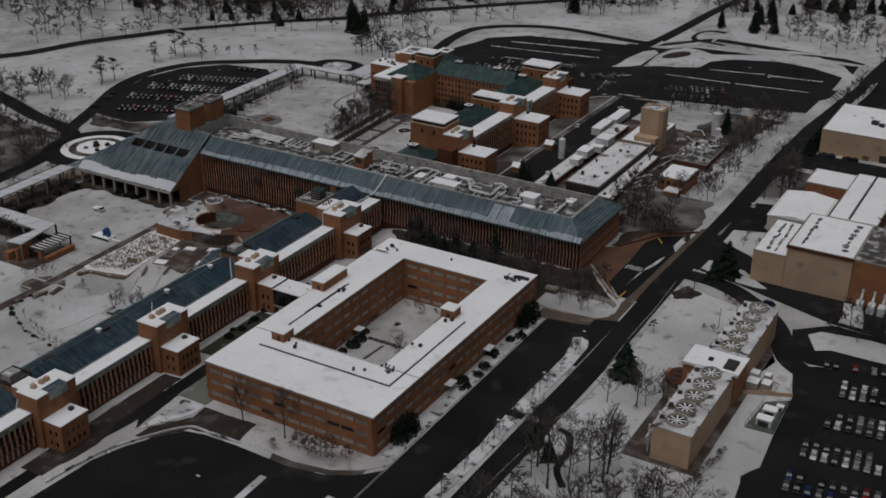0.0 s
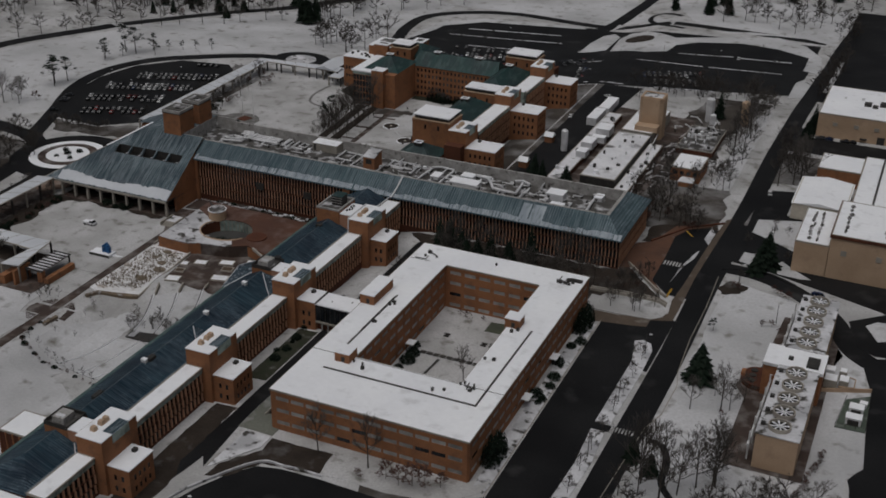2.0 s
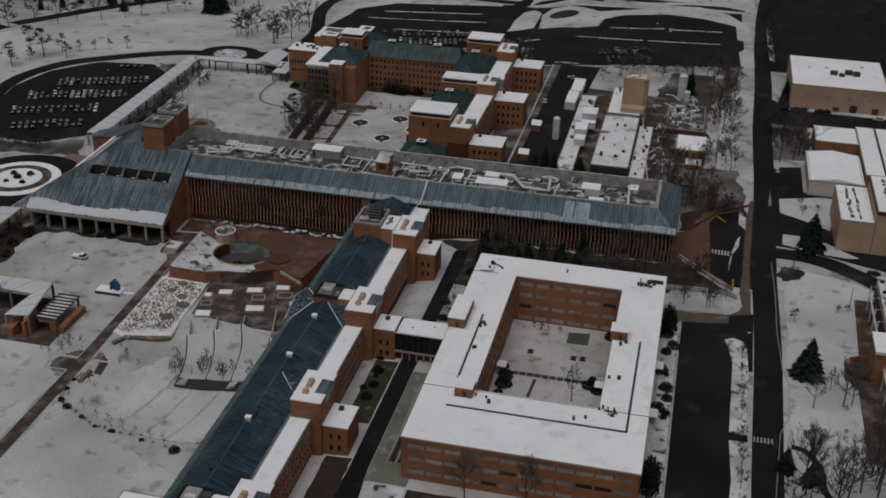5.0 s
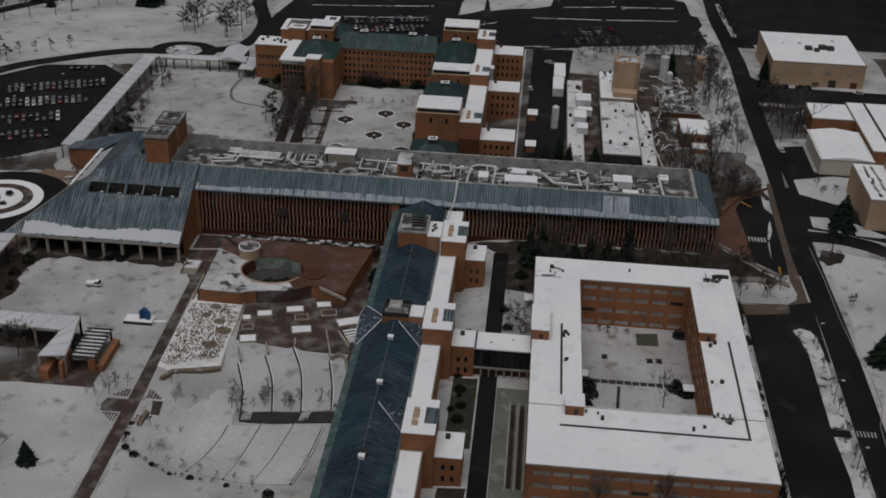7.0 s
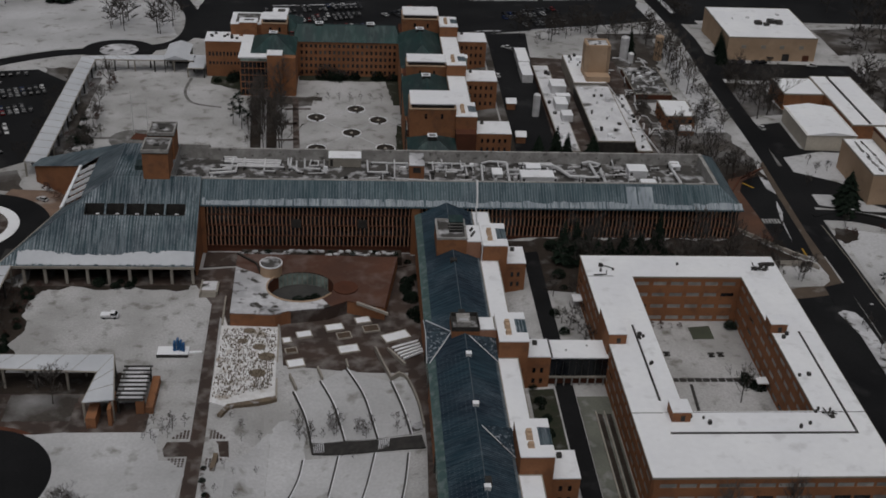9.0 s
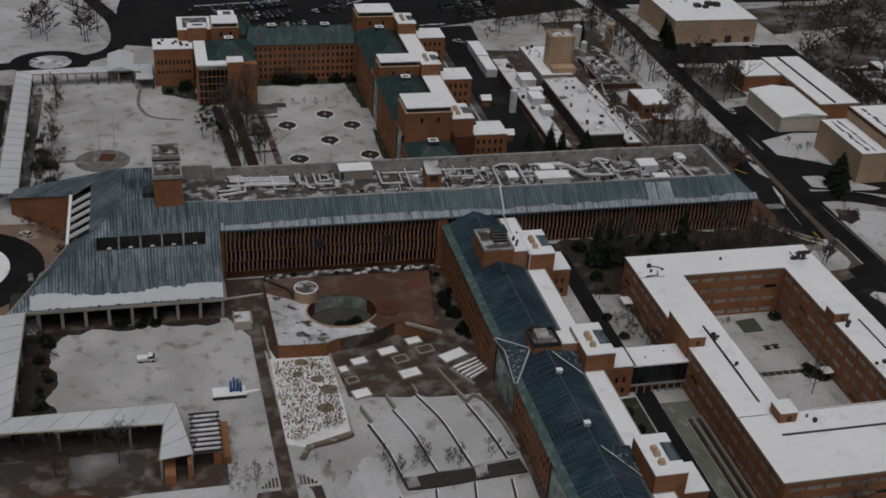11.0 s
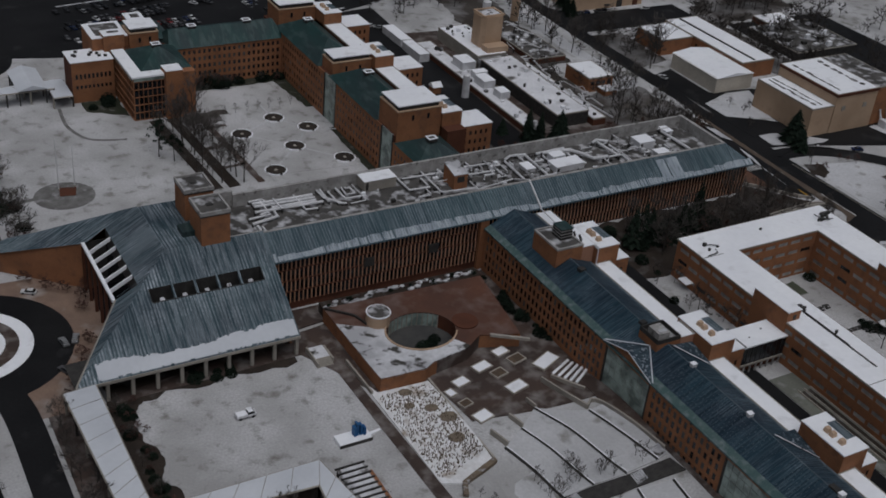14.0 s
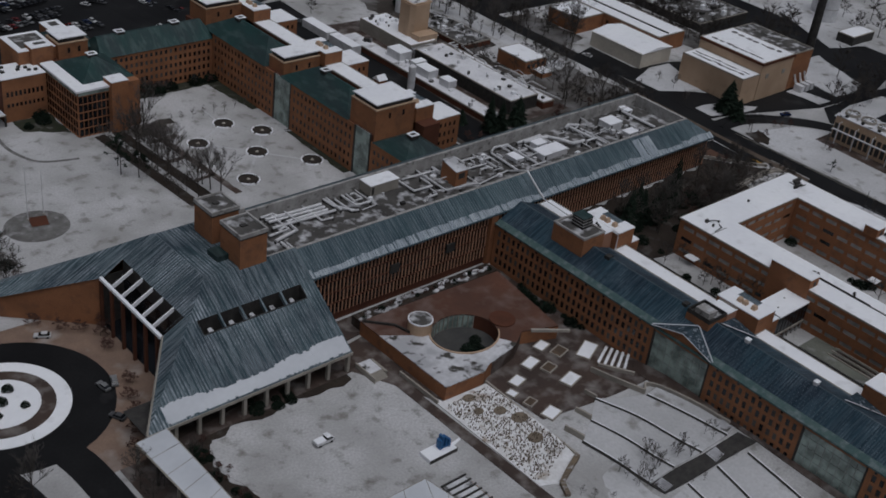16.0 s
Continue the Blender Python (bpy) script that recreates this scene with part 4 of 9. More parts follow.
def block(name, label, x0, x1, y0, y1, z0, z1, wall=None, category="building", top=None, group=""):
    t = thing(name, label, category, ((x0 + x1) / 2, (y0 + y1) / 2, max(z0, land((x0 + x1) / 2, (y0 + y1) / 2))), group)
    part("wall", Geo().box(x0, x1, y0, y1, z0, z1), wall or BRICK, t)
    snow_roof(t, x0 - 0.08, x1 + 0.08, y0 - 0.08, y1 + 0.08, z1, top=top)
    return t


def hip_roof(g, x0, x1, y0, y1, z0, z1, run_x, run_y):
    """A hipped roof: eaves at z0, ridge at z1, inset by the runs."""
    g.loft([(x0, y0, z0), (x1, y0, z0), (x1, y1, z0), (x0, y1, z0)], [(x0 + run_x, y0 + run_y, z1), (x1 - run_x, y0 + run_y, z1), (x1 - run_x, y1 - run_y, z1), (x0 + run_x, y1 - run_y, z1)])


def standing_seams(parent, lines, material, r=0.06):
    g = Geo()
    for a, b in lines:
        g.tube([a, b], r, 4)
    part("seams", g, material, parent, kind="stuff")


# ---- the ring building ----
def ring_building():
    x0, x1, y0, y1, zt, zb = 110.0, 170.4, -136.5, -33.0, 19.2, 2.0
    ix0, ix1, iy0, iy1 = 123.8, 157.4, -111.4, -45.5
    t = thing("ring_building", "four-storey orange brick office block round a court, roof white with snow", "building", (141, -87, 6.5))
    g, c = Geo(), 0.4
    for q in ((x0 + c, ix0 - c, y0 + c, y1 - c), (ix1 + c, x1 - c, y0 + c, y1 - c), (ix0 - c, ix1 + c, iy1 + c, y1 - c), (ix0 - c, ix1 + c, y0 + c, iy0 - c)):
        g.box(*q, zb, zt - 0.05)
    part("core", g, BRICK_DARK, t)
    rows = [(8.4, 9.7), (12.4, 13.7), (16.3, 17.6)]
    panes = [BLIND] * 9 + [GLASS]
    for a, b, n in (((x0 + c, y0 + c), (x1 - c, y0 + c), 12), ((x0 + c, y1 - c), (x0 + c, y0 + c), 20), ((x1 - c, y0 + c), (x1 - c, y1 - c), 20), ((x1 - c, y1 - c), (x0 + c, y1 - c), 12)):
        windows_wall(t, a, b, zb, zt, rows, n, 4.1, BRICK, panes, depth=c, margin=1.2, seed=n)
    for a, b, n in (((ix0 - c, iy0 - c), (ix0 - c, iy1 + c), 12), ((ix1 + c, iy1 + c), (ix1 + c, iy0 - c), 12), ((ix0 - c, iy1 + c), (ix1 + c, iy1 + c), 6), ((ix1 + c, iy0 - c), (ix0 - c, iy0 - c), 6)):
        windows_wall(t, a, b, zb, zt, [(4.3, 5.6), (8.4, 9.7), (12.5, 13.8), (16.4, 17.7)], n, 4.0, BRICK, panes, depth=c, margin=1.2, seed=n + 7)
    r = Geo()
    for q in ((x0, ix0, y0, y1), (ix1, x1, y0, y1), (ix0, ix1, iy1, y1), (ix0, ix1, y0, iy0)):
        r.box(q[0] + 0.0, q[1] - 0.0, q[2], q[3], zt, zt + 0.3)
    part("roof", r, SNOW, t, "flat roof under even snow")
    e = Geo()
    for q in ((x0 - 0.12, x1 + 0.12, y0 - 0.12, y0), (x0 - 0.12, x1 + 0.12, y1, y1 + 0.12), (x0 - 0.12, x0, y0, y1), (x1, x1 + 0.12, y0, y1), (ix0, ix0 + 0.12, iy0, iy1), (ix1 - 0.12, ix1, iy0, iy1), (ix0 + 0.12, ix1 - 0.12, iy1 - 0.12, iy1), (ix0 + 0.12, ix1 - 0.12, iy0, iy0 + 0.12)):
        e.box(*q, zt - 0.15, zt + 0.36)
    part("roof_edge", e, CONCRETE, t)
    # walkway strips and seams showing dark through the snow
    s = Geo()
    for q in ((118.0, 165.6, -120.5, -119.8), (165.0, 165.6, -119.8, -75.2), (118.0, 118.6, -107, -72)):
        s.box(*q, zt + 0.3, zt + 0.42)
    part("walkway", s, DARK_METAL, t, "dark roof walkway swept of snow")
    s = Geo()
    for q in ((x0, 118, -112.1, -111.9), (158, x1, -111.9, -111.7), (x0, 118, -45.4, -45.2), (118.5, 157.5, -111.9, -111.75)):
        s.box(*q, zt + 0.3, zt + 0.36)
    part("seams", s, DARK_METAL, t)
    # penthouses
    for q, h in (((109.7, 114.6, -81.4, -67.6), 22.6), ((119.3, 124.0, -115.7, -110.6), 22.4), ((156.7, 161.4, -75.9, -71.2), 22.4)):
        p = part("penthouse", Geo().box(*q, zt - (14 if q[0] < 111 else 0), h), BRICK, t, "brick stair penthouse with a snowy top")
        part("penthouse_roof", Geo().box(q[0] - 0.15, q[1] + 0.15, q[2] - 0.15, q[3] + 0.15, h, h + 0.28), SNOW, p)
        part("hatch", Geo().box((q[0] + q[1]) / 2 - 0.2, (q[0] + q[1]) / 2 + 0.9, q[2] - 0.1, q[2] + 0.1, zt + 0.6, zt + 2.2), DARK_METAL, p)
    rnd = random.Random(5)
    for cx, cy, n in ((164.5, -40.3, 8), (116.5, -41, 4), (160, -112.5, 6), (119.2, -92, 3), (119.4, -78, 6), (127, -115.3, 3), (141, -39.5, 1), (158.5, -97, 2), (152, -117, 2), (162, -77.6, 2)):
        for _ in range(n):
            x, y, w = cx + rnd.uniform(-2.6, 2.6) * (0.3 if 118 < cx < 120 else 1), cy + rnd.uniform(-1.6, 1.6), rnd.uniform(0.2, 0.5)
            part("roof_vent", Geo().box(x - w, x + w, y - w, y + w, zt + 0.3, zt + 0.3 + rnd.uniform(0.5, 1.1)), DARK_METAL, t)
    for pts in ([(161.5, -41, 20.3), (164.5, -41, 20.3), (164.5, -38.6, 20.3), (168, -38, 20.3)], [(162.5, -38.4, 20.5), (162.5, -42.2, 20.5), (166.5, -42.6, 20.4)], [(114.4, -40, 20.1), (116.6, -40.4, 20.1), (118.2, -41.4, 20.1)], [(158.8, -112.6, 20.1), (162.4, -113.4, 20.1)], [(159.6, -110.9, 20.1), (160.2, -114.4, 20.1)], [(112, -45.2, 19.9), (116, -44.8, 19.9), (116.2, -43.4, 20.4)], [(118.3, -97, 19.9), (118.3, -74, 19.9)]):
        part("roof_pipe", Geo().tube(pts, 0.18, 5), DARK_METAL, t)
    part("roof_plinth", Geo().box(165.5, 169.6, -38.9, -37.9, zt + 0.3, zt + 1.2), DARK_METAL, t)
    for q in ((124.2, 127.0, -78.6, -75.4), (153.8, 157.0, -82.2, -79)):
        g2 = part("entrance_canopy", Geo().box(*q, 6.4, 6.7), SNOW, t, "snowy entrance canopy")
        for px in (q[0] + 0.2, q[1] - 0.4):
            part("canopy_post", Geo().box(px, px + 0.2, q[2] + 0.2, q[2] + 0.4, 3.4, 6.4), DARK_METAL, g2)
    for x, y, w in ((171.2, -70, 1.5), (171.2, -95, 1.5), (108.8, -41.5, 1.6)):
        part("entrance_canopy", Geo().box(x - w, x + w, y - 2, y + 2, 9.2, 9.5), SNOW, t)
    return t


ring_building()
COURT = drape("court", [(123.7, -111.5), (157.5, -111.5), (157.5, -45.4), (123.7, -45.4)], 0.1, LAWN, "court lawn of the ring building under thin snow", "lawn")
drape("court_bed", [(142.3, -55.7), (148.9, -55.4), (149, -48.3), (142.3, -49.2)], 0.2, surface("winter_grass", (0.075, 0.085, 0.06), (0.06, 0.065, 0.05), 0.2, 1.5), "square patch of bare winter grass", "flower bed")
for k in range(11):
    x = 128.6 + 2.27 * k
    drape("path_slab", [(x, -77.2), (x + 2.0, -77.2), (x + 2.0, -75.4), (x, -75.4)], 0.18, DARK_METAL, "dark wet paving slab of the court path", "path", skirt=0.1)
band("path", [(136, -78.4), (135.6, -84), (135, -92)], 0.9, 0.18, DARK_METAL, "narrow dark path in the court", "path")
for x, y, n in ((132.3, -63.6, 2), (145.6, -64.1, 2), (148.4, -63.8, 2)):
    BN = thing("garden_table", "dark garden table with benches on the snowy court", "table", (x, y, land(x, y)), "tables in the court")
    z = land(x, y) + 0.1
    part("tabletop", Geo().box(x - 0.9, x + 0.9, y - 0.4, y + 0.4, z + 0.68, z + 0.75), DARK_METAL, BN)
    for d in (-0.8, 0.8):
        part("bench", Geo().box(x - 0.9, x + 0.9, y + d - 0.16, y + d + 0.16, z, z + 0.45), DARK_METAL, BN)
    part("pedestal", Geo().box(x - 0.5, x + 0.5, y - 0.15, y + 0.15, z, z + 0.68), DARK_METAL, BN)


# ---- the long building with the sunken roof deck ----
def long_building():
    t = thing("long_building", "long four-storey brick block with dark fins and a copper roof", "building", (80, 21, 3))
    part("core", Geo().box(-10.3, 170.6, 2.0, 40.5, -1, 18.0), BRICK_DARK, t)
    # eaves, slopes round a sunken deck
    ex0, ex1, ey0, ey1, ze = -10.3, 171.8, 0.2, 42.2, 18.3
    rx1, ry0, ry1, zr = 164.4, 8.7, 33.2, 23.7
    g = Geo()
    g.face((ex0, ey0, ze), (ex1, ey0, ze), (rx1, ry0, zr), (ex0, ry0, zr))
    g.face((ex1, ey0, ze), (ex1, ey1, ze), (rx1, ry1, zr), (rx1, ry0, zr))
    g.face((ex1, ey1, ze), (ex0, ey1, ze), (ex0, ry1, zr), (rx1, ry1, zr))
    g.face((ex0, ey0, ze), (ex0, ey1, ze), (ex1, ey1, ze), (ex1, ey0, ze))
    g.face((ex0, ey0, ze - 0.5), (ex0, ey1, ze - 0.5), (ex1, ey1, ze - 0.5), (ex1, ey0, ze - 0.5))
    for p, q in (((ex0, ey0), (ex1, ey0)), ((ex1, ey0), (ex1, ey1)), ((ex1, ey1), (ex0, ey1))):
        g.face((*p, ze - 0.5), (*q, ze - 0.5), (*q, ze), (*p, ze))
    part("roof", g, COPPER_LONG, t, "dark blue-green copper roof streaked with snow")
    standing_seams(t, [((x, ey0, ze + 0.04), (x, ry0, zr + 0.04)) for x in np.arange(-9.5, 164, 0.95)], SEAM, 0.05)
    d = Geo().box(ex0, rx1 - 1.2, ry0 + 0.8, ry1 - 0.8, 17.3, 19.6)
    part("roof_deck", d, DECK, t, "sunken grey roof deck patched with snow")
    w = Geo()
    for q in ((ex0, rx1, ry0 - 0.05, ry0 + 0.8), (ex0, rx1, ry1 - 0.8, ry1 + 0.05), (rx1 - 1.2, rx1, ry0 + 0.8, ry1 - 0.8)):
        w.box(*q, 17.4, zr + 0.15)
    part("deck_wall", w, PARAPET, t, "grey wall round the roof deck")
    # snow lying on the lower slope, ragged at its upper edge
    rnd = random.Random(8)
    s, x, k = Geo(), -9.6, (zr - ze) / (ry0 - ey0)
    edge = 2.6
    while x < 171.2:
        dx = rnd.uniform(0.3, 0.55)
        edge = min(2.5, max(1.5, edge + rnd.uniform(-0.2, 0.2))) if rnd.random() > 0.04 else rnd.uniform(1.2, 2.8)
        if rnd.random() > 0.09:
            lo = 0.15 if rnd.random() > 0.1 else rnd.uniform(0.2, 0.6)
            x1 = min(x + dx, 171.4)
            s.loft([(x, ey0 + lo, ze + k * lo), (x1, ey0 + lo, ze + k * lo), (x1, ey0 + edge, ze + k * edge), (x, ey0 + edge, ze + k * edge)],
                   [(x, ey0 + lo, ze + k * lo + 0.06), (x1, ey0 + lo, ze + k * lo + 0.06), (x1, ey0 + edge, ze + k * edge + 0.03), (x, ey0 + edge, ze + k * edge + 0.03)])
        x += dx
    for x0, x1 in ((132, 135.4), (136, 141)):
        s.loft([(x0, 1.2, 18.9), (x1, 1.2, 18.9), (x1, 7.6, 23.0), (x0, 7.6, 23.0)], [(x0, 1.2, 19.05), (x1, 1.2, 19.05), (x1, 7.6, 23.13), (x0, 7.6, 23.13)])
    part("snow_cover", s, SLOPE_SNOW, t, "melting snow along the eaves", kind="stuff")
    # front: brick piers and fins; the east part stands on higher ground
    part("pier", Geo().box(59.2, 62.2, 0.6, 2.2, -1, 17.8), BRICK, t)
    part("pier", Geo().box(-10.3, -8.8, 0.8, 2.2, -1, 17.8), BRICK, t)
    fin_wall(t, (-8.8, 2.0), (59.2, 2.0), 2.2, 17.8, 4, 50)
    fin_wall(t, (88.5, 2.0), (170.6, 2.0), 6.6, 17.8, 3, 60, as_parts=False)
    fin_wall(t, (62.2, 2.0), (88.5, 2.0), 6.6, 17.8, 3, 19, as_parts=False)
    fin_wall(t, (170.6, 2.0), (170.6, 40.5), 6.6, 17.8, 3, 28, as_parts=False)
    fin_wall(t, (170.6, 40.5), (-10.3, 40.5), 6.6, 17.8, 3, 60, as_parts=False)
    for u in (28, 50):
        part("vent_panel", Geo().box(-8.8 + u, -8.8 + u + 3.4, 0.9, 1.4, 9.8, 12.8), DARK_METAL, t)
    # pipe running over the slope to the wing, and lightning rail along the ridge
    part("roof_pipe", Geo().tube([(81.5, 17, 20.2), (81.4, 9.0, 24.1), (81.2, 4, 20.95), (80.8, -0.2, 18.6), (80.5, -0.4, 18.8)], 0.32, 8), METAL, t, "pale metal pipe over the roof")
    return t


LONG = long_building()


def duct(pts, r, label="pale insulated duct on the roof deck"):
    t = thing("roof_duct", label, "duct", (*pts[0][:2], 19.6), "ducts on the roof deck")
    part("pipe", Geo().tube(pts, r * 1.0, 8), METAL, t)
    for p in pts[:: max(1, len(pts) - 1)]:
        part("support", Geo().box(p[0] - 0.25, p[0] + 0.25, p[1] - 0.25, p[1] + 0.25, 19.5, p[2]), DARK_METAL, t)
    return t


Z = 20.5
for pts, r in (([(-9, 19.3, Z), (-4, 20.4, Z), (-0.4, 21.2, Z), (-0.1, 26.6, Z), (14.3, 26.2, Z)], 0.5), ([(-4.9, 30.6, Z), (5, 30, Z), (14.6, 29.8, Z)], 0.55), ([(-4.9, 28.9, Z), (5, 28.4, Z), (14.6, 28.0, Z)], 0.45),
               ([(-5.4, 32.2, Z), (-1.1, 32.4, Z), (-0.6, 30.8, Z)], 0.4), ([(-2.3, 24.5, Z), (-5, 23.6, Z)], 0.35), ([(17.8, 24, Z), (18.1, 32, Z)], 0.4), ([(21.3, 21.8, Z), (17.2, 27, Z), (17, 32, Z)], 0.35),
               ([(22.5, 21.4, Z), (20.2, 22, Z), (20, 30, Z)], 0.3), ([(25, 31, Z), (24.6, 26.4, Z), (27.6, 26.4, Z), (27.6, 30, Z), (25.8, 30.4, Z)], 0.3), ([(29.6, 22, Z - 0.5), (29.5, 32.4, Z - 0.5)], 0.18), ([(24, 21.6, Z - 0.6), (29.6, 22, Z - 0.6)], 0.18),
               ([(53.9, 17.2, Z), (54.2, 32, Z)], 0.3), ([(53.9, 17.2, Z), (64.8, 16.2, Z), (66.5, 15, Z), (80.7, 17, Z)], 0.25), ([(84.8, 29.1, Z), (84.1, 15.2, Z)], 0.4), ([(93.9, 30.2, Z), (93.4, 15.4, Z)], 0.45),
               ([(84.8, 29.1, Z + 0.4), (88, 31, Z + 0.4), (93.9, 30.2, Z + 0.4)], 0.4), ([(99.3, 28.2, Z + 1), (109.8, 27, Z + 1), (112, 24, Z + 1), (114.9, 19.4, Z + 0.6), (120.7, 19.4, Z + 0.3)], 0.6), ([(98, 30, Z), (110, 30.5, Z)], 0.45),
               ([(123.5, 29.4, Z + 0.6), (124.6, 17.7, Z + 0.6)], 0.5), ([(127.1, 26.9, Z), (126.7, 14, Z)], 0.4), ([(120.5, 28.5, Z + 1.2), (123.5, 30, Z + 1.2), (127, 28, Z + 1)], 0.5), ([(152.7, 31.6, Z), (153.2, 22, Z), (153.6, 14.4, Z)], 0.5), ([(152.0, 30, Z + 0.8), (155.5, 30, Z + 0.8)], 0.5),
               ([(-6, 25.2, Z + 0.3), (8, 24.6, Z + 0.3), (16, 24.4, Z + 0.3)], 0.4), ([(2, 30.8, Z + 0.5), (2.2, 24, Z + 0.5)], 0.35), ([(9, 31.6, Z), (9.2, 22, Z), (13, 21.6, Z)], 0.3), ([(-9, 22.4, Z), (-2, 23, Z), (-2, 31.6, Z)], 0.35), ([(22.8, 30.6, Z + 0.4), (23, 23.4, Z + 0.4), (28.4, 23.2, Z + 0.4)], 0.35), ([(44.6, 31, Z), (44.8, 22, Z), (52, 21.6, Z)], 0.35), ([(46, 29.6, Z), (58, 29.2, Z)], 0.3), ([(66, 29.8, Z), (79, 29.4, Z), (79.2, 20, Z)], 0.35), ([(68, 24.6, Z), (78, 24.2, Z)], 0.3), ([(-8, 12.5, Z), (-8, 18, Z)], 0.4), ([(-6.8, 12.5, Z), (-6.8, 17, Z)], 0.3)):
    duct(pts, r)


def roof_unit(x0, x1, y0, y1, h, label="boxy pale air-handling unit with snow on top"):
    t = thing("air_handler", label, "air handler", ((x0 + x1) / 2, (y0 + y1) / 2, 19.6), "units on the roof deck")
    part("casing", Geo().box(x0, x1, y0, y1, 19.8, 19.6 + h), METAL if h < 3.2 else CONCRETE, t)
    part("base", Geo().box(x0 + 0.3, x1 - 0.3, y0 + 0.3, y1 - 0.3, 19.5, 19.8), DARK_METAL, t)
    part("snow_top", Geo().box(x0 - 0.1, x1 + 0.1, y0 - 0.1, y1 + 0.1, 19.6 + h, 19.85 + h), SNOW, t)
    part("louvre", Geo().box(x0 + 0.5, x0 + 1.4, y0 - 0.08, y0, 20.2, 19.2 + h), DARK_METAL, t)
    return t


roof_unit(31.2, 42.4, 26.9, 33.2, 3.6)
roof_unit(136, 142.6, 21, 26.5, 2.8)
roof_unit(139.4, 144.6, 14.6, 18, 1.2)
roof_unit(97.5, 109, 16.5, 22, 2.2)
roof_unit(100, 105, 22.6, 26, 2.8)
roof_unit(153, 156, 27.4, 31.8, 1.6)
roof_unit(88, 91.5, 20, 25, 1.4)
rnd = random.Random(11)
for _ in range(70):
    x, y = rnd.uniform(-8, 158), rnd.uniform(11.5, 31.5)
    if -12 < x < 30 and y > 18:
        continue
    w, h = rnd.uniform(0.3, 0.9), rnd.uniform(0.4, 1.5)
    single("roof_vent", Geo().box(x - w, x + w, y - w * 0.8, y + w * 0.8, 19.58, 19.6 + h), rnd.choice((METAL, DARK_METAL, DECK, SNOW)), "small vent or curb on the grey roof deck", "vent", "vents on the roof deck")
rnd = random.Random(31)
for _ in range(46):
    x = rnd.choice((rnd.uniform(44, 82), rnd.uniform(84, 132), rnd.uniform(112, 150)))
    y, ln, up = rnd.uniform(12, 30), rnd.uniform(2, 7), rnd.uniform(0.3, 1.6)
    if rnd.random() < 0.5:
        pts = [(x, y, Z - 0.4), (x, y, Z + up - 0.3), (x + ln, y, Z + up - 0.3), (x + ln, y + 1.5, Z + up - 0.6)]
    else:
        pts = [(x, y, Z - 0.4), (x, y, Z + up - 0.3), (x, min(31.5, y + ln), Z + up - 0.3)]
    duct(pts, rnd.uniform(0.14, 0.4))
PENT = thing("penthouse", "small brick roof penthouse with a sloping pale top", "penthouse", (61.5, 22, 19.6))
part("wall", Geo().loft([(59, 18.6, 19.5), (64, 18.6, 19.5), (64, 25.5, 19.5), (59, 25.5, 19.5)], [(59, 18.6, 24.6), (64, 18.6, 24.6), (64, 25.5, 26), (59, 25.5, 26)]), BRICK, PENT)
part("roof", Geo().loft([(58.9, 18.5, 24.6), (64.1, 18.5, 24.6), (64.1, 25.6, 26.02), (58.9, 25.6, 26.02)], [(58.9, 18.5, 24.9), (64.1, 18.5, 24.9), (64.1, 25.6, 26.3), (58.9, 25.6, 26.3)]), SNOW_WORN, PENT)
part("louvre", Geo().box(60.2, 62.8, 18.5, 18.6, 22, 24), DARK_METAL, PENT)


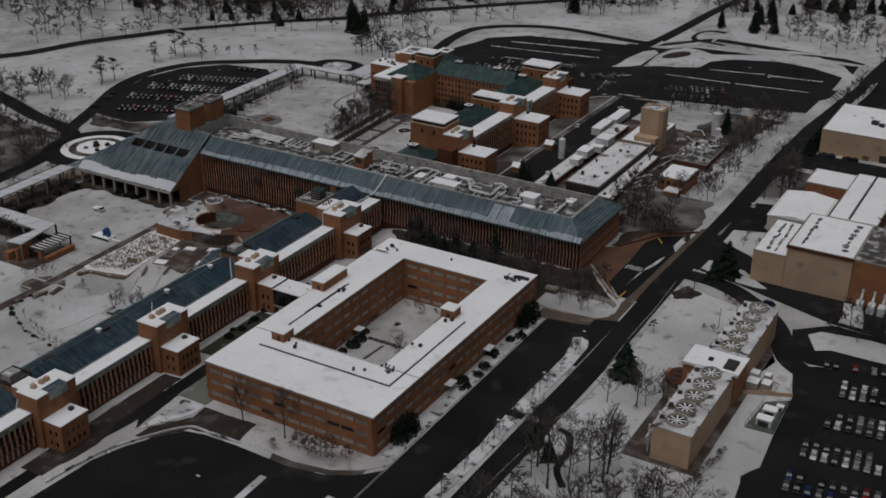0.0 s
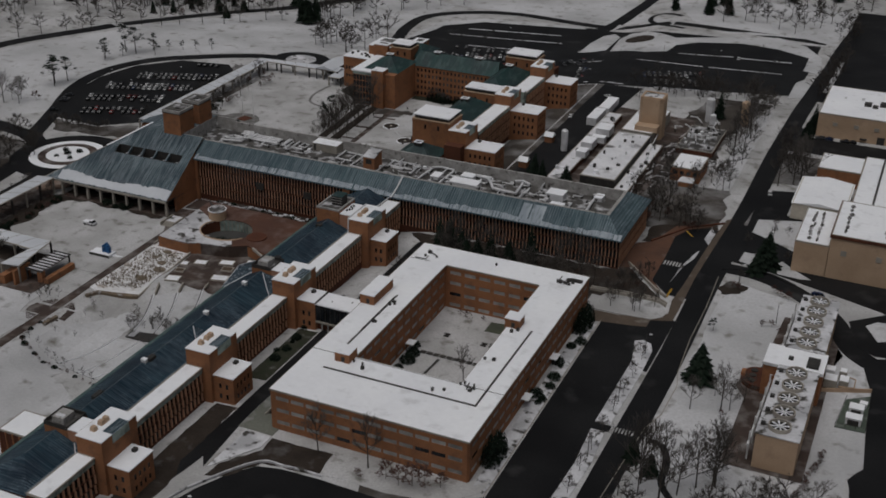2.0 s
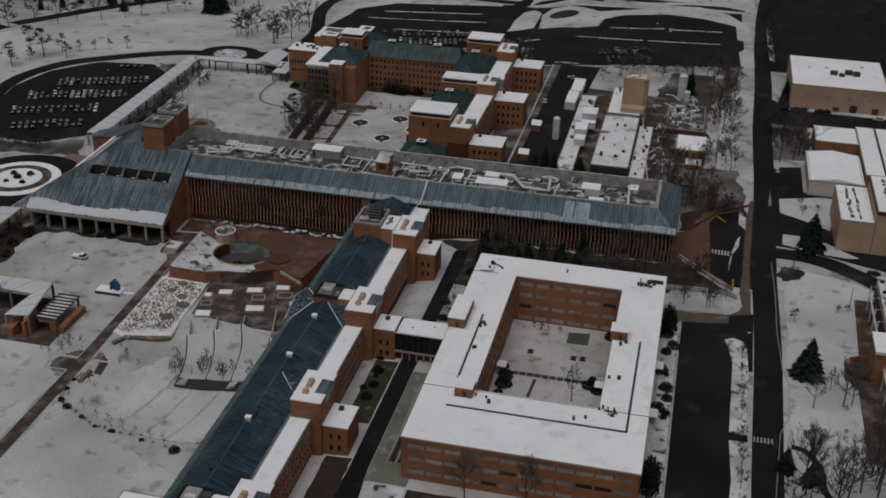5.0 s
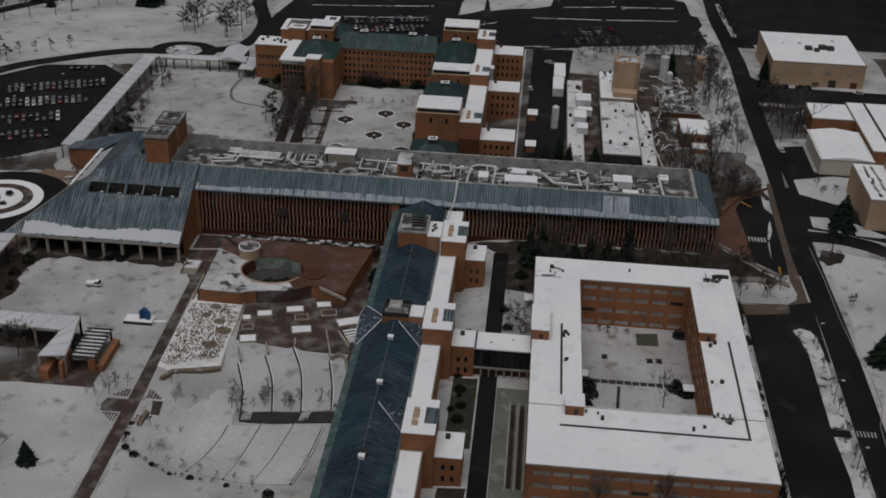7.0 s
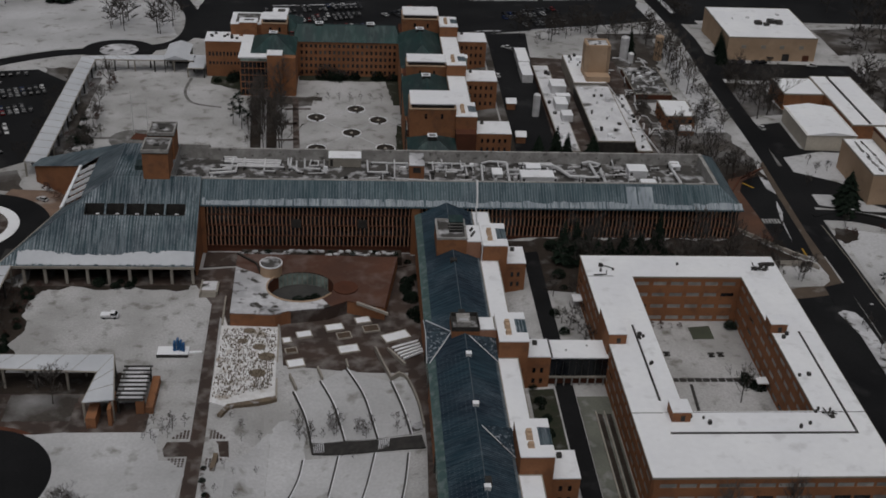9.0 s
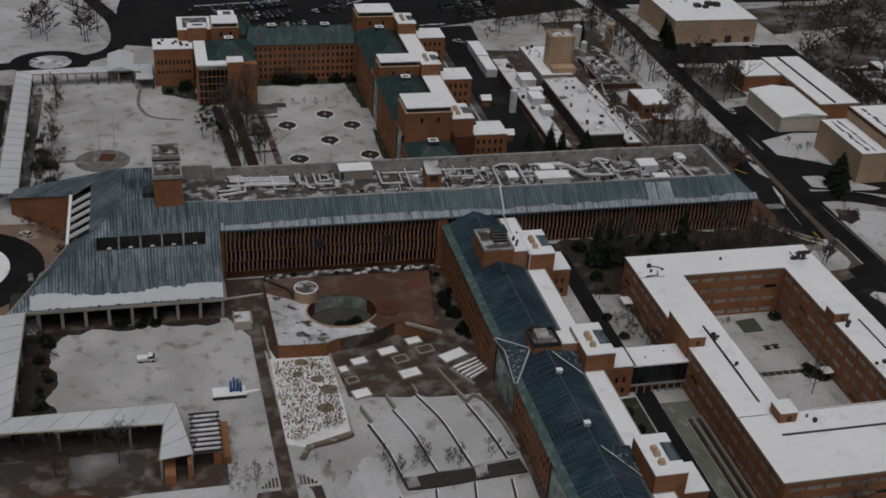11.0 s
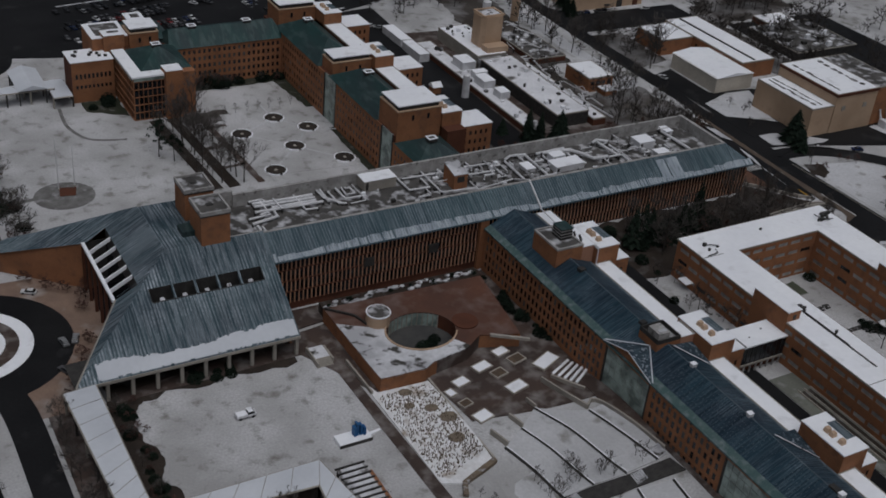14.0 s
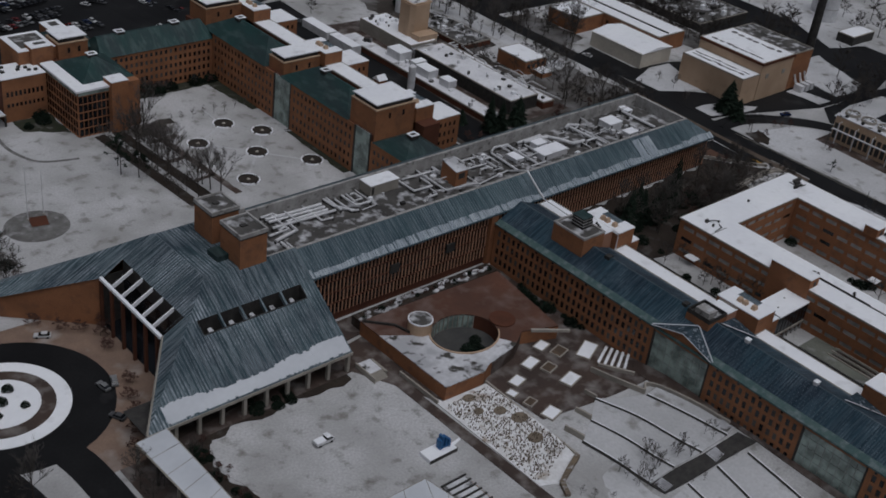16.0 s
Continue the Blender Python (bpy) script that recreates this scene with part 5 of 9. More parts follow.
# ---- the hall with the great sloping roof and its twin brick towers ----
def hall():
    t = thing("entrance_hall", "hall under a great sloping copper roof with cut-out skylights", "hall", (-38, 0, 0))
    ze, zr, xe0, xe1, ye, xr = 6.6, 24.8, -71.6, -10.2, -19.8, -39.0
    ky, kx = (zr - ze) / (8.2 - ye), (zr - ze) / (xr - xe0)
    turn = (xr - xe0) / (8.2 - ye)

    def f(x, y):
        return (x, y, ze + ky * (y - ye))

    def w(x, y):
        return (x, y, ze + kx * (x - xe0))

    def hip(y):
        return xe0 + (y - ye) * turn

    # front slope round the slot for the skylights
    sx0, sx1, sy0, sy1 = -46.4, -14.7, -4.0, -0.6
    g = Geo()
    g.face(f(xe0, ye), f(xe1, ye), f(xe1, sy0), f(hip(sy0), sy0))
    g.face(f(hip(sy0), sy0), f(sx0, sy0), f(sx0, sy1), f(hip(sy1), sy1))
    g.face(f(sx1, sy0), f(xe1, sy0), f(xe1, sy1), f(sx1, sy1))
    g.face(f(hip(sy1), sy1), f(xe1, sy1), f(xe1, 8.2), f(xr, 8.2))
    # west slope: cut back along a slanting edge, then an open slot behind a raised beam
    wx0, wx1, wy0, wy1 = -54.8, -48.6, 2.0, 34.0
    xh = hip(wy0)
    part("roof", g, COPPER, t, "blue-black copper roof streaked with snow")
    g = Geo()
    g.face(w(xe0, ye), w(xh, wy0), w(wx0, wy0))
    g.face(w(wx1, wy0), w(xh, wy0), w(xr, 8.2), w(xr, wy1), w(wx1, wy1))
    part("roof", g, COPPER_WEST, t, "blue-black copper roof streaked with snow")
    # crown
    g = Geo()
    g.face((xr, 8.2, zr), (-20.4, 8.2, zr), (-20.4, 33.6, zr), (xr, 33.6, zr))
    g.face((xr, 33.6, zr), (xe1, 33.6, zr), (xe1, 42, 18.3), (xr, 42, 18.3))
    g.face((xr, 33.6, 18.3), (xr, 33.6, zr), (xr, 42, 18.3))
    part("roof", g, COPPER, t, "blue-black copper roof streaked with snow")
    s = [((x, ye, ze + 0.05), (x, sy0, f(x, sy0)[2] + 0.05)) for x in np.arange(-56, -10.4, 0.95)]
    s += [((x, ye, ze + 0.05), (x, ye + (x - xe0) / turn, w(x, 0)[2] + 0.05)) for x in np.arange(-70, -56, 0.95)]
    s += [((x, sy1, f(x, sy1)[2] + 0.05), (x, 8.2, zr + 0.05)) for x in np.arange(-40, -10.4, 0.95)]
    s += [((xe0 + (y - ye) * (wx0 - xe0) / (wy0 - ye), y, ze + kx * (y - ye) * (wx0 - xe0) / (wy0 - ye) + 0.05), (hip(y), y, w(hip(y), 0)[2] + 0.05)) for y in np.arange(-19, 3, 0.95)]
    s += [((wx1, y, w(wx1, y)[2] + 0.05), (xr, y, zr + 0.05)) for y in np.arange(8.2, 34, 0.95)]
    standing_seams(t, s, SEAM, 0.05)
    # the skylight wells
    k = Geo()
    k.box(sx0, sx1, sy0, sy1, 12.0, 12.3)
    k.box(wx0, wx1, wy0, wy1, 0.05, 0.25)
    part("skylight_floor", k, GLASS, t)
    k = Geo()
    for q in ((sx0 - 0.3, sx0, sy0, sy1), (sx1, sx1 + 0.3, sy0, sy1)):
        k.loft([(q[0], q[2], 8), (q[1], q[2], 8), (q[1], q[3], 8), (q[0], q[3], 8)], [f(q[0], q[2]), f(q[1], q[2]), f(q[1], q[3]), f(q[0], q[3])])
    k.box(sx0, sx1, sy1, sy1 + 0.3, 8, f(0, sy1)[2])
    k.box(sx0, sx1, sy0 - 0.3, sy0, 8, f(0, sy0)[2])
    k.box(wx1, wx1 + 0.3, wy0, wy1, 0, w(wx1, 0)[2])
    k.box(wx0, wx1, wy1, wy1 + 0.3, 0, w(wx0, 0)[2] - 0.1)
    k.loft([(-66, -12, -0.3), (-50, 2.4, -0.3), (-50.4, 2.9, -0.3), (-66.4, -11.5, -0.3)], [(-66, -12, 8.4), (-50, 2.4, 16.5), (-50.4, 2.9, 16.5), (-66.4, -11.5, 8.4)])
    part("skylight_wall", k, DARK_METAL, t)
    for i in range(1, 5):
        x = sx0 + (sx1 - sx0) * i / 5
        part("rafter", Geo().loft([(x - 0.3, sy0, f(0, sy0)[2] - 1.3), (x + 0.3, sy0, f(0, sy0)[2] - 1.3), (x + 0.3, sy1, f(0, sy1)[2] - 1.3), (x - 0.3, sy1, f(0, sy1)[2] - 1.3)], [f(x - 0.3, sy0), f(x + 0.3, sy0), f(x + 0.3, sy1), f(x - 0.3, sy1)]), COPPER, t)
    for i in range(5):
        x = sx0 + (sx1 - sx0) * (i + 0.5) / 5
        part("skylight_snow", Geo().loft([(x - 0.5, sy1 - 1.3, 14.9), (x + 0.9, sy1 - 1.3, 14.9), (x + 0.8, sy1 - 0.1, 15.0), (x - 0.3, sy1 - 0.1, 15.0)], [(x - 0.5, sy1 - 1.3, 15.3), (x + 0.9, sy1 - 1.3, 15.3), (x + 0.8, sy1 - 0.1, 15.6), (x - 0.3, sy1 - 0.1, 15.6)]), SNOW_WORN, t)
    for i in range(1, 6):
        y = wy0 + (wy1 - wy0) * i / 6
        part("rafter", Geo().loft([(wx0, y - 0.2, w(wx0, 0)[2] - 1.2), (wx1, y - 0.2, w(wx1, 0)[2] - 1.2), (wx1, y + 0.2, w(wx1, 0)[2] - 1.2), (wx0, y + 0.2, w(wx0, 0)[2] - 1.2)], [w(wx0, y - 0.2), w(wx1, y - 0.2), w(wx1, y + 0.2), w(wx0, y + 0.2)]), SNOW, t)
    part("skylight_sill", Geo().loft([(wx0 - 0.9, wy0, w(wx0, 0)[2] - 0.7), (wx0, wy0, w(wx0, 0)[2] - 0.7), (wx0, wy1, w(wx0, 0)[2] - 0.7), (wx0 - 0.9, wy1, w(wx0, 0)[2] - 0.7)], [(wx0 - 0.9, wy0, w(wx0, 0)[2] + 0.1), (wx0, wy0, w(wx0, 0)[2] + 0.1), (wx0, wy1, w(wx0, 0)[2] + 0.1), (wx0 - 0.9, wy1, w(wx0, 0)[2] + 0.1)]), SNOW, t)
    part("crown_wall", Geo().box(-20.5, -20.2, 9.0, 33.0, 17.2, zr - 0.05), PARAPET, t)
    # snow along the front eave
    rnd = random.Random(4)
    sn, x, rise = Geo(), -65.5, 4.8
    while x < -10.6:
        dx = rnd.uniform(0.4, 0.9)
        rise = min(4.8, max(3.3, rise + rnd.uniform(-0.4, 0.4)))
        lo, hi = rnd.choice((0.4, 0.4, 0.4, 0.7)), rise
        hi = min(hi, max(1.0, x - xe0 - 1))
        x1 = min(x + dx, -10.6)
        a, b = f(x, ye + lo), f(x1, ye + hi)
        sn.loft([(x, a[1], a[2]), (x1, a[1], a[2]), (x1, b[1], b[2]), (x, b[1], b[2])], [(x, a[1], a[2] + 0.16), (x1, a[1], a[2] + 0.16), (x1, b[1], b[2] + 0.12), (x, b[1], b[2] + 0.12)])
        x += dx
    part("snow_cover", sn, SNOW_CANOPY, t, "slab of thin snow above the eaves", kind="stuff")
    e = Geo().box(xe0, xe1, ye - 0.25, ye, ze - 0.75, ze + 0.1)
    part("west_edge", Geo().tube([(xe0, ye, ze - 0.05), (wx0, wy0, w(wx0, 0)[2] - 0.05)], 0.35, 4), CONCRETE, t, "pale slanting roof edge")
    part("eaves_beam", e, CONCRETE, t, "pale eaves beam")
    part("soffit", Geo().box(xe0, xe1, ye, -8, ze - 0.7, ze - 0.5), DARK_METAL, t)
    # gable towards the long building
    g = Geo()
    g.loft([(xe1 - 0.6, ye + 6, -1), (xe1 - 0.05, ye + 6, -1), (xe1 - 0.05, 2, -1), (xe1 - 0.6, 2, -1)], [(xe1 - 0.6, ye + 6, f(0, ye + 6)[2] - 0.1), (xe1 - 0.05, ye + 6, f(0, ye + 6)[2] - 0.1), (xe1 - 0.05, 2, f(0, 2)[2] - 0.1), (xe1 - 0.6, 2, f(0, 2)[2] - 0.1)])
    g.face((xe1 - 0.05, ye, ze), (xe1 - 0.05, ye + 6, ze), (xe1 - 0.05, ye + 6, f(0, ye + 6)[2] - 0.1))
    part("gable", g, BRICK, t, "tall orange brick gable wall")
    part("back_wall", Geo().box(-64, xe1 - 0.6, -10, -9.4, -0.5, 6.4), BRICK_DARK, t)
    part("front_glazing", Geo().box(-60, -14, -10.2, -10.05, 0.4, 5.6), GLASS, t)
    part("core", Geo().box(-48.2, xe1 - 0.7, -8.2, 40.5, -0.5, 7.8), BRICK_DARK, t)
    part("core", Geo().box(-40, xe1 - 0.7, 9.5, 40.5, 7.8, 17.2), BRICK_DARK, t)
    part("roof_deck", Geo().box(-20.2, xe1, 8.9, 33.2, 17.2, 19.6), DECK, t, "sunken grey roof deck patched with snow")
    for y in (8.15, 33.2):
        part("deck_wall", Geo().box(-20.2, xe1, y, y + 0.73, 17.2, zr - 0.1), PARAPET, t)
    for i in range(9):
        x = -63.5 + (52.5) * i / 8
        part("column", Geo().box(x - 0.45, x + 0.45, ye + 0.3, ye + 1.3, -0.3, ze - 0.7), CONCRETE, t, "pale concrete column")
    for i in range(6):
        y = 3.6 + 29.8 * i / 5
        part("column", Geo().box(wx0 - 1.1, wx0 - 0.3, y - 0.4, y + 0.4, -0.3, w(wx0, 0)[2] - 0.7), BRICK_DARK, t, "dark brick column")
    part("west_glazing", Geo().box(wx1 - 0.15, wx1 - 0.03, wy0 + 0.5, wy1 - 0.5, 0.3, 14), GLASS, t)
    # towers
    for y0, y1 in ((7.2, 16.8), (21.0, 30.0)):
        tw = part("tower", Geo().box(-28.8, -20.4, y0, y1, 16, 33.6), BRICK, t, "square orange brick tower with a copper rim")
        part("tower_rim", Geo().box(-29, -20.2, y0 - 0.2, y0 + 0.3, 33.6, 34.7).box(-29, -20.2, y1 - 0.3, y1 + 0.2, 33.6, 34.7).box(-29, -28.5, y0 + 0.3, y1 - 0.3, 33.6, 34.7).box(-20.7, -20.2, y0 + 0.3, y1 - 0.3, 33.6, 34.7), PARAPET, tw)
        part("tower_band", Geo().box(-28.95, -20.25, y0 - 0.15, y1 + 0.15, 33.2, 33.58), DARK_METAL, tw)
        part("tower_top", Geo().box(-28.4, -20.8, y0 + 0.4, y1 - 0.4, 33.6, 34.2), DECK, tw)
        part("tower_vent", Geo().box(-25.6, -23.8, (y0 + y1) / 2 - 0.6, (y0 + y1) / 2 + 0.8, 34.2, 34.5), DARK_METAL, tw)
    part("low_cap", Geo().box(-32.4, -28.9, 12.5, 17.5, 22.5, 26.4), COPPER_GREEN, t)
    # link wing towards the north canopy
    sill = w(wx0, 0)[2]
    part("link_wall", Geo().loft([(-76.5, 52.5, -0.5), (-55.4, 34.3, -0.5), (-54.8, 35.0, -0.5), (-75.9, 53.2, -0.5)], [(-76.5, 52.5, 6.3), (-55.4, 34.3, sill - 0.6), (-54.8, 35.0, sill - 0.6), (-75.9, 53.2, 6.3)]), BRICK, t, "blank orange brick wall rising towards the hall")
    part("link_wall", Geo().loft([(-72.4, 58.2, -0.5), (-40.4, 41.2, -0.5), (-40, 41.9, -0.5), (-72, 58.9, -0.5)], [(-72.4, 58.2, 6.2), (-40.4, 41.2, 17.9), (-40, 41.9, 17.9), (-72, 58.9, 6.2)]), BRICK, t)
    part("link_wall", Geo().loft([(-76.6, 52.6, -0.5), (-76.0, 52.2, -0.5), (-71.6, 58.4, -0.5), (-72.2, 58.9, -0.5)], [(-76.6, 52.6, 6.2), (-76.0, 52.2, 6.2), (-71.6, 58.4, 6.2), (-72.2, 58.9, 6.2)]), BRICK, t)
    lr = Geo()
    ra, rb, rc2, rd, re, rf, rg = (-77.8, 52.3, 6.5), (-54.6, 33.4, sill - 0.1), w(wx1, wy1), (xr, 34, zr - 0.02), (xr, 42.2, 18.2), (-72, 59.8, 6.5), (-74.8, 56, 8.0)
    lr.face(ra, rb, rg)
    lr.face(rb, rc2, rd, rg)
    lr.face(rg, rd, re, rf)
    lr.face(ra, rg, rf)
    part("link_roof", lr, COPPER_WEST, t, "sloping copper roof dusted with snow")
    # stair beside the gable
    part("stair_wall", Geo().box(-8.2, -7.8, -27.5, -19, -0.2, 1.6), CONCRETE, t)
    part("stair_wall", Geo().box(-3.2, -2.6, -26, -19.5, -0.2, 1.2), CONCRETE, t)
    for k in range(6):
        part("step", Geo().box(-7.8, -3.2, -27.3 + 0.5 * k, -26.8 + 0.5 * k, -0.2, 0.17 * k + 0.1), CONCRETE, t)
    part("terrace_slab", Geo().box(-7.8, -3.2, -24.4, -19, -0.2, 1.0), SNOW_WORN, t)
    return t


hall()


# ---- the office wing running south, and its sister to the north ----
def wing_west(t, x, a, b, z0, ze, rows, bays, n_per_m=0.5, margin=1.0, seed=2):
    """West brick face from y=a down to y=b, broken by tall glazed bays."""
    cuts = [a]
    for b0, b1 in bays:
        cuts += [b0, b1]
    cuts.append(b)
    for i, (p, q) in enumerate(zip(cuts[::2], cuts[1::2])):
        if p - q > 3:
            windows_wall(t, (x, p), (x, q), z0, ze, rows, max(1, int((p - q - 2 * margin) * n_per_m)), 1.12, BRICK, [GLASS, GLASS, GLASS, BLIND_DIM], depth=0.4, margin=margin, seed=seed + i)
    for b0, b1 in bays:
        glazed_bay(t, x, b0, b1, z0, ze)


def glazed_bay(t, x, b0, b1, z0, ze):
    """A tall pale-green glazed bay between dark jambs; the panes are pieces of their own."""
    bay = part("bay_frame", Geo().box(x - 0.5, x - 0.05, b1, b1 + 0.5, z0, ze).box(x - 0.5, x - 0.05, b0 - 0.5, b0, z0, ze).box(x - 0.3, x, b1, b0, z0, z0 + 0.6), DARK_METAL, t)
    w = b0 - b1 - 1.0
    cols, rws = max(5, round(w / 2.2)), 5
    h = (ze - z0 - 0.8) / rws
    me = pane_mesh(w / cols - 0.16, h - 0.16, GLASS_GREEN, "pane")
    for c in range(cols):
        for r in range(rws):
            piece("pane", me, at_wall((x, b0 - 0.5), (x, b1 + 0.5), w * (c + 0.5) / cols, 0.12, z0 + 0.7 + h * (r + 0.5)), bay)
    part("bay_back", Geo().box(x - 0.04, x + 0.1, b1 + 0.5, b0 - 0.5, z0, ze), PARAPET, bay, "pale glazing bars")


def stair_tower(t, y0, depth, x0, x1, z0, z1, low_x1, low_z, low_y1, low_y0=None):
    """A brick stair tower with snowy roof, vents and a sloping skylight, and the lower block before it."""
    tw = part("stair_tower", Geo().box(x0, x1, y0, y0 + depth, z0, z1), BRICK, t, "plain brick stair tower")
    top = Geo().box(x0 - 0.1, x1 - 3.0, y0 - 0.1, y0 + depth + 0.1, z1, z1 + 0.3).box(x1 - 3.0, x1 + 0.1, y0 - 0.1, y0 + 4.2, z1, z1 + 0.3).box(x1 - 3.0, x1 + 0.1, y0 + depth - 3.2, y0 + depth + 0.1, z1, z1 + 0.3)
    part("tower_roof", top, SNOW, tw)
    part("skylight", Geo().loft([(x1 - 3.0, y0 + 4.2, z1 - 0.02), (x1 + 0.06, y0 + 4.2, z1 - 0.02), (x1 + 0.06, y0 + depth - 3.2, z1 - 0.02), (x1 - 3.0, y0 + depth - 3.2, z1 - 0.02)], [(x1 - 3.0, y0 + 4.2, z1 + 0.3), (x1 + 0.06, y0 + 4.2, z1 + 0.02), (x1 + 0.06, y0 + depth - 3.2, z1 + 0.02), (x1 - 3.0, y0 + depth - 3.2, z1 + 0.3)]), COPPER, tw, "sloping blue skylight")
    part("skylight_front", Geo().box(x1, x1 + 0.12, y0 + 4.2, y0 + depth - 3.2, z1 - 2.6, z1 - 0.1), GLASS_GREEN, tw)
    for dy in (3.0, 6.0, 7.8):
        xc = (x0 + x1) / 2 - 1.2
        part("vent", Geo().loft([(xc - 0.8, y0 + dy, z1 + 0.3), (xc + 0.8, y0 + dy, z1 + 0.3), (xc + 0.8, y0 + dy + 1.5, z1 + 0.3), (xc - 0.8, y0 + dy + 1.5, z1 + 0.3)], [(xc - 0.6, y0 + dy + 0.2, z1 + 1.5), (xc + 0.6, y0 + dy + 0.2, z1 + 1.5), (xc + 0.6, y0 + dy + 1.3, z1 + 1.5), (xc - 0.6, y0 + dy + 1.3, z1 + 1.5)]), BRICK_PALE, tw)
    ly = y0 if low_y0 is None else low_y0
    lo = part("low_block", Geo().box(x1, low_x1 - 0.3, ly + 0.3, low_y1 - 0.3, z0, low_z), BRICK_DARK, t, "lower brick block in front of the stair tower")
    part("low_roof", Geo().box(x1 + 0.02, low_x1 + 0.1, ly - 0.1, low_y1 + 0.1, low_z, low_z + 0.3), SNOW, lo)
    zb = max(z0 + 1, land(low_x1, ly) + 1.2)
    rows = [(z, z + 1.7) for z in np.arange(zb, low_z - 2.2, 3.5)]
    if rows:
        windows_wall(t, (low_x1 - 0.3, ly + 0.3), (low_x1 - 0.3, low_y1 - 0.3), z0, low_z, rows, 4, 0.9, BRICK, [GLASS], depth=0.3, margin=1.0)
        windows_wall(t, (x1, ly + 0.3), (low_x1, ly + 0.3), z0, low_z, rows, 2 if low_x1 - x1 < 9 else 5, 0.9, BRICK, [GLASS], depth=0.3, margin=1.2)
    part("hatch", Geo().box(x1 + 2.2, x1 + 3.4, low_y1 - 3, low_y1 - 1.6, low_z + 0.3, low_z + 1.1), DARK_METAL, lo)


def roof_box(t, x0, x1, y0, y1, z0, z1, seed=1):
    b = part("roof_box", Geo().box(x0, x1, y0, y1, z0, z1 - 1.3), BRICK, t, "brick plant box with a dark louvred rim")
    part("louvred_rim", Geo().box(x0, x1, y0, y0 + 0.3, z1 - 1.3, z1).box(x0, x1, y1 - 0.3, y1, z1 - 1.3, z1).box(x0, x0 + 0.3, y0 + 0.3, y1 - 0.3, z1 - 1.3, z1).box(x1 - 0.3, x1, y0 + 0.3, y1 - 0.3, z1 - 1.3, z1), DARK_METAL, b)
    part("plant", Geo().box(x0 + 1.5, x1 - 2.5, y0 + 1.6, y1 - 1.6, z1 - 1.3, z1 + 0.7), PARAPET, b)
    part("plant_floor", Geo().box(x0 + 0.3, x1 - 0.3, y0 + 0.3, y1 - 0.3, z1 - 1.3, z1 - 1.15), DECK, b)
    part("plant_snow", Geo().box(x0 + 2.2, x1 - 3.0, y0 + 2.2, y0 + 3.4, z1 + 0.7, z1 + 0.9), SNOW_WORN, b)


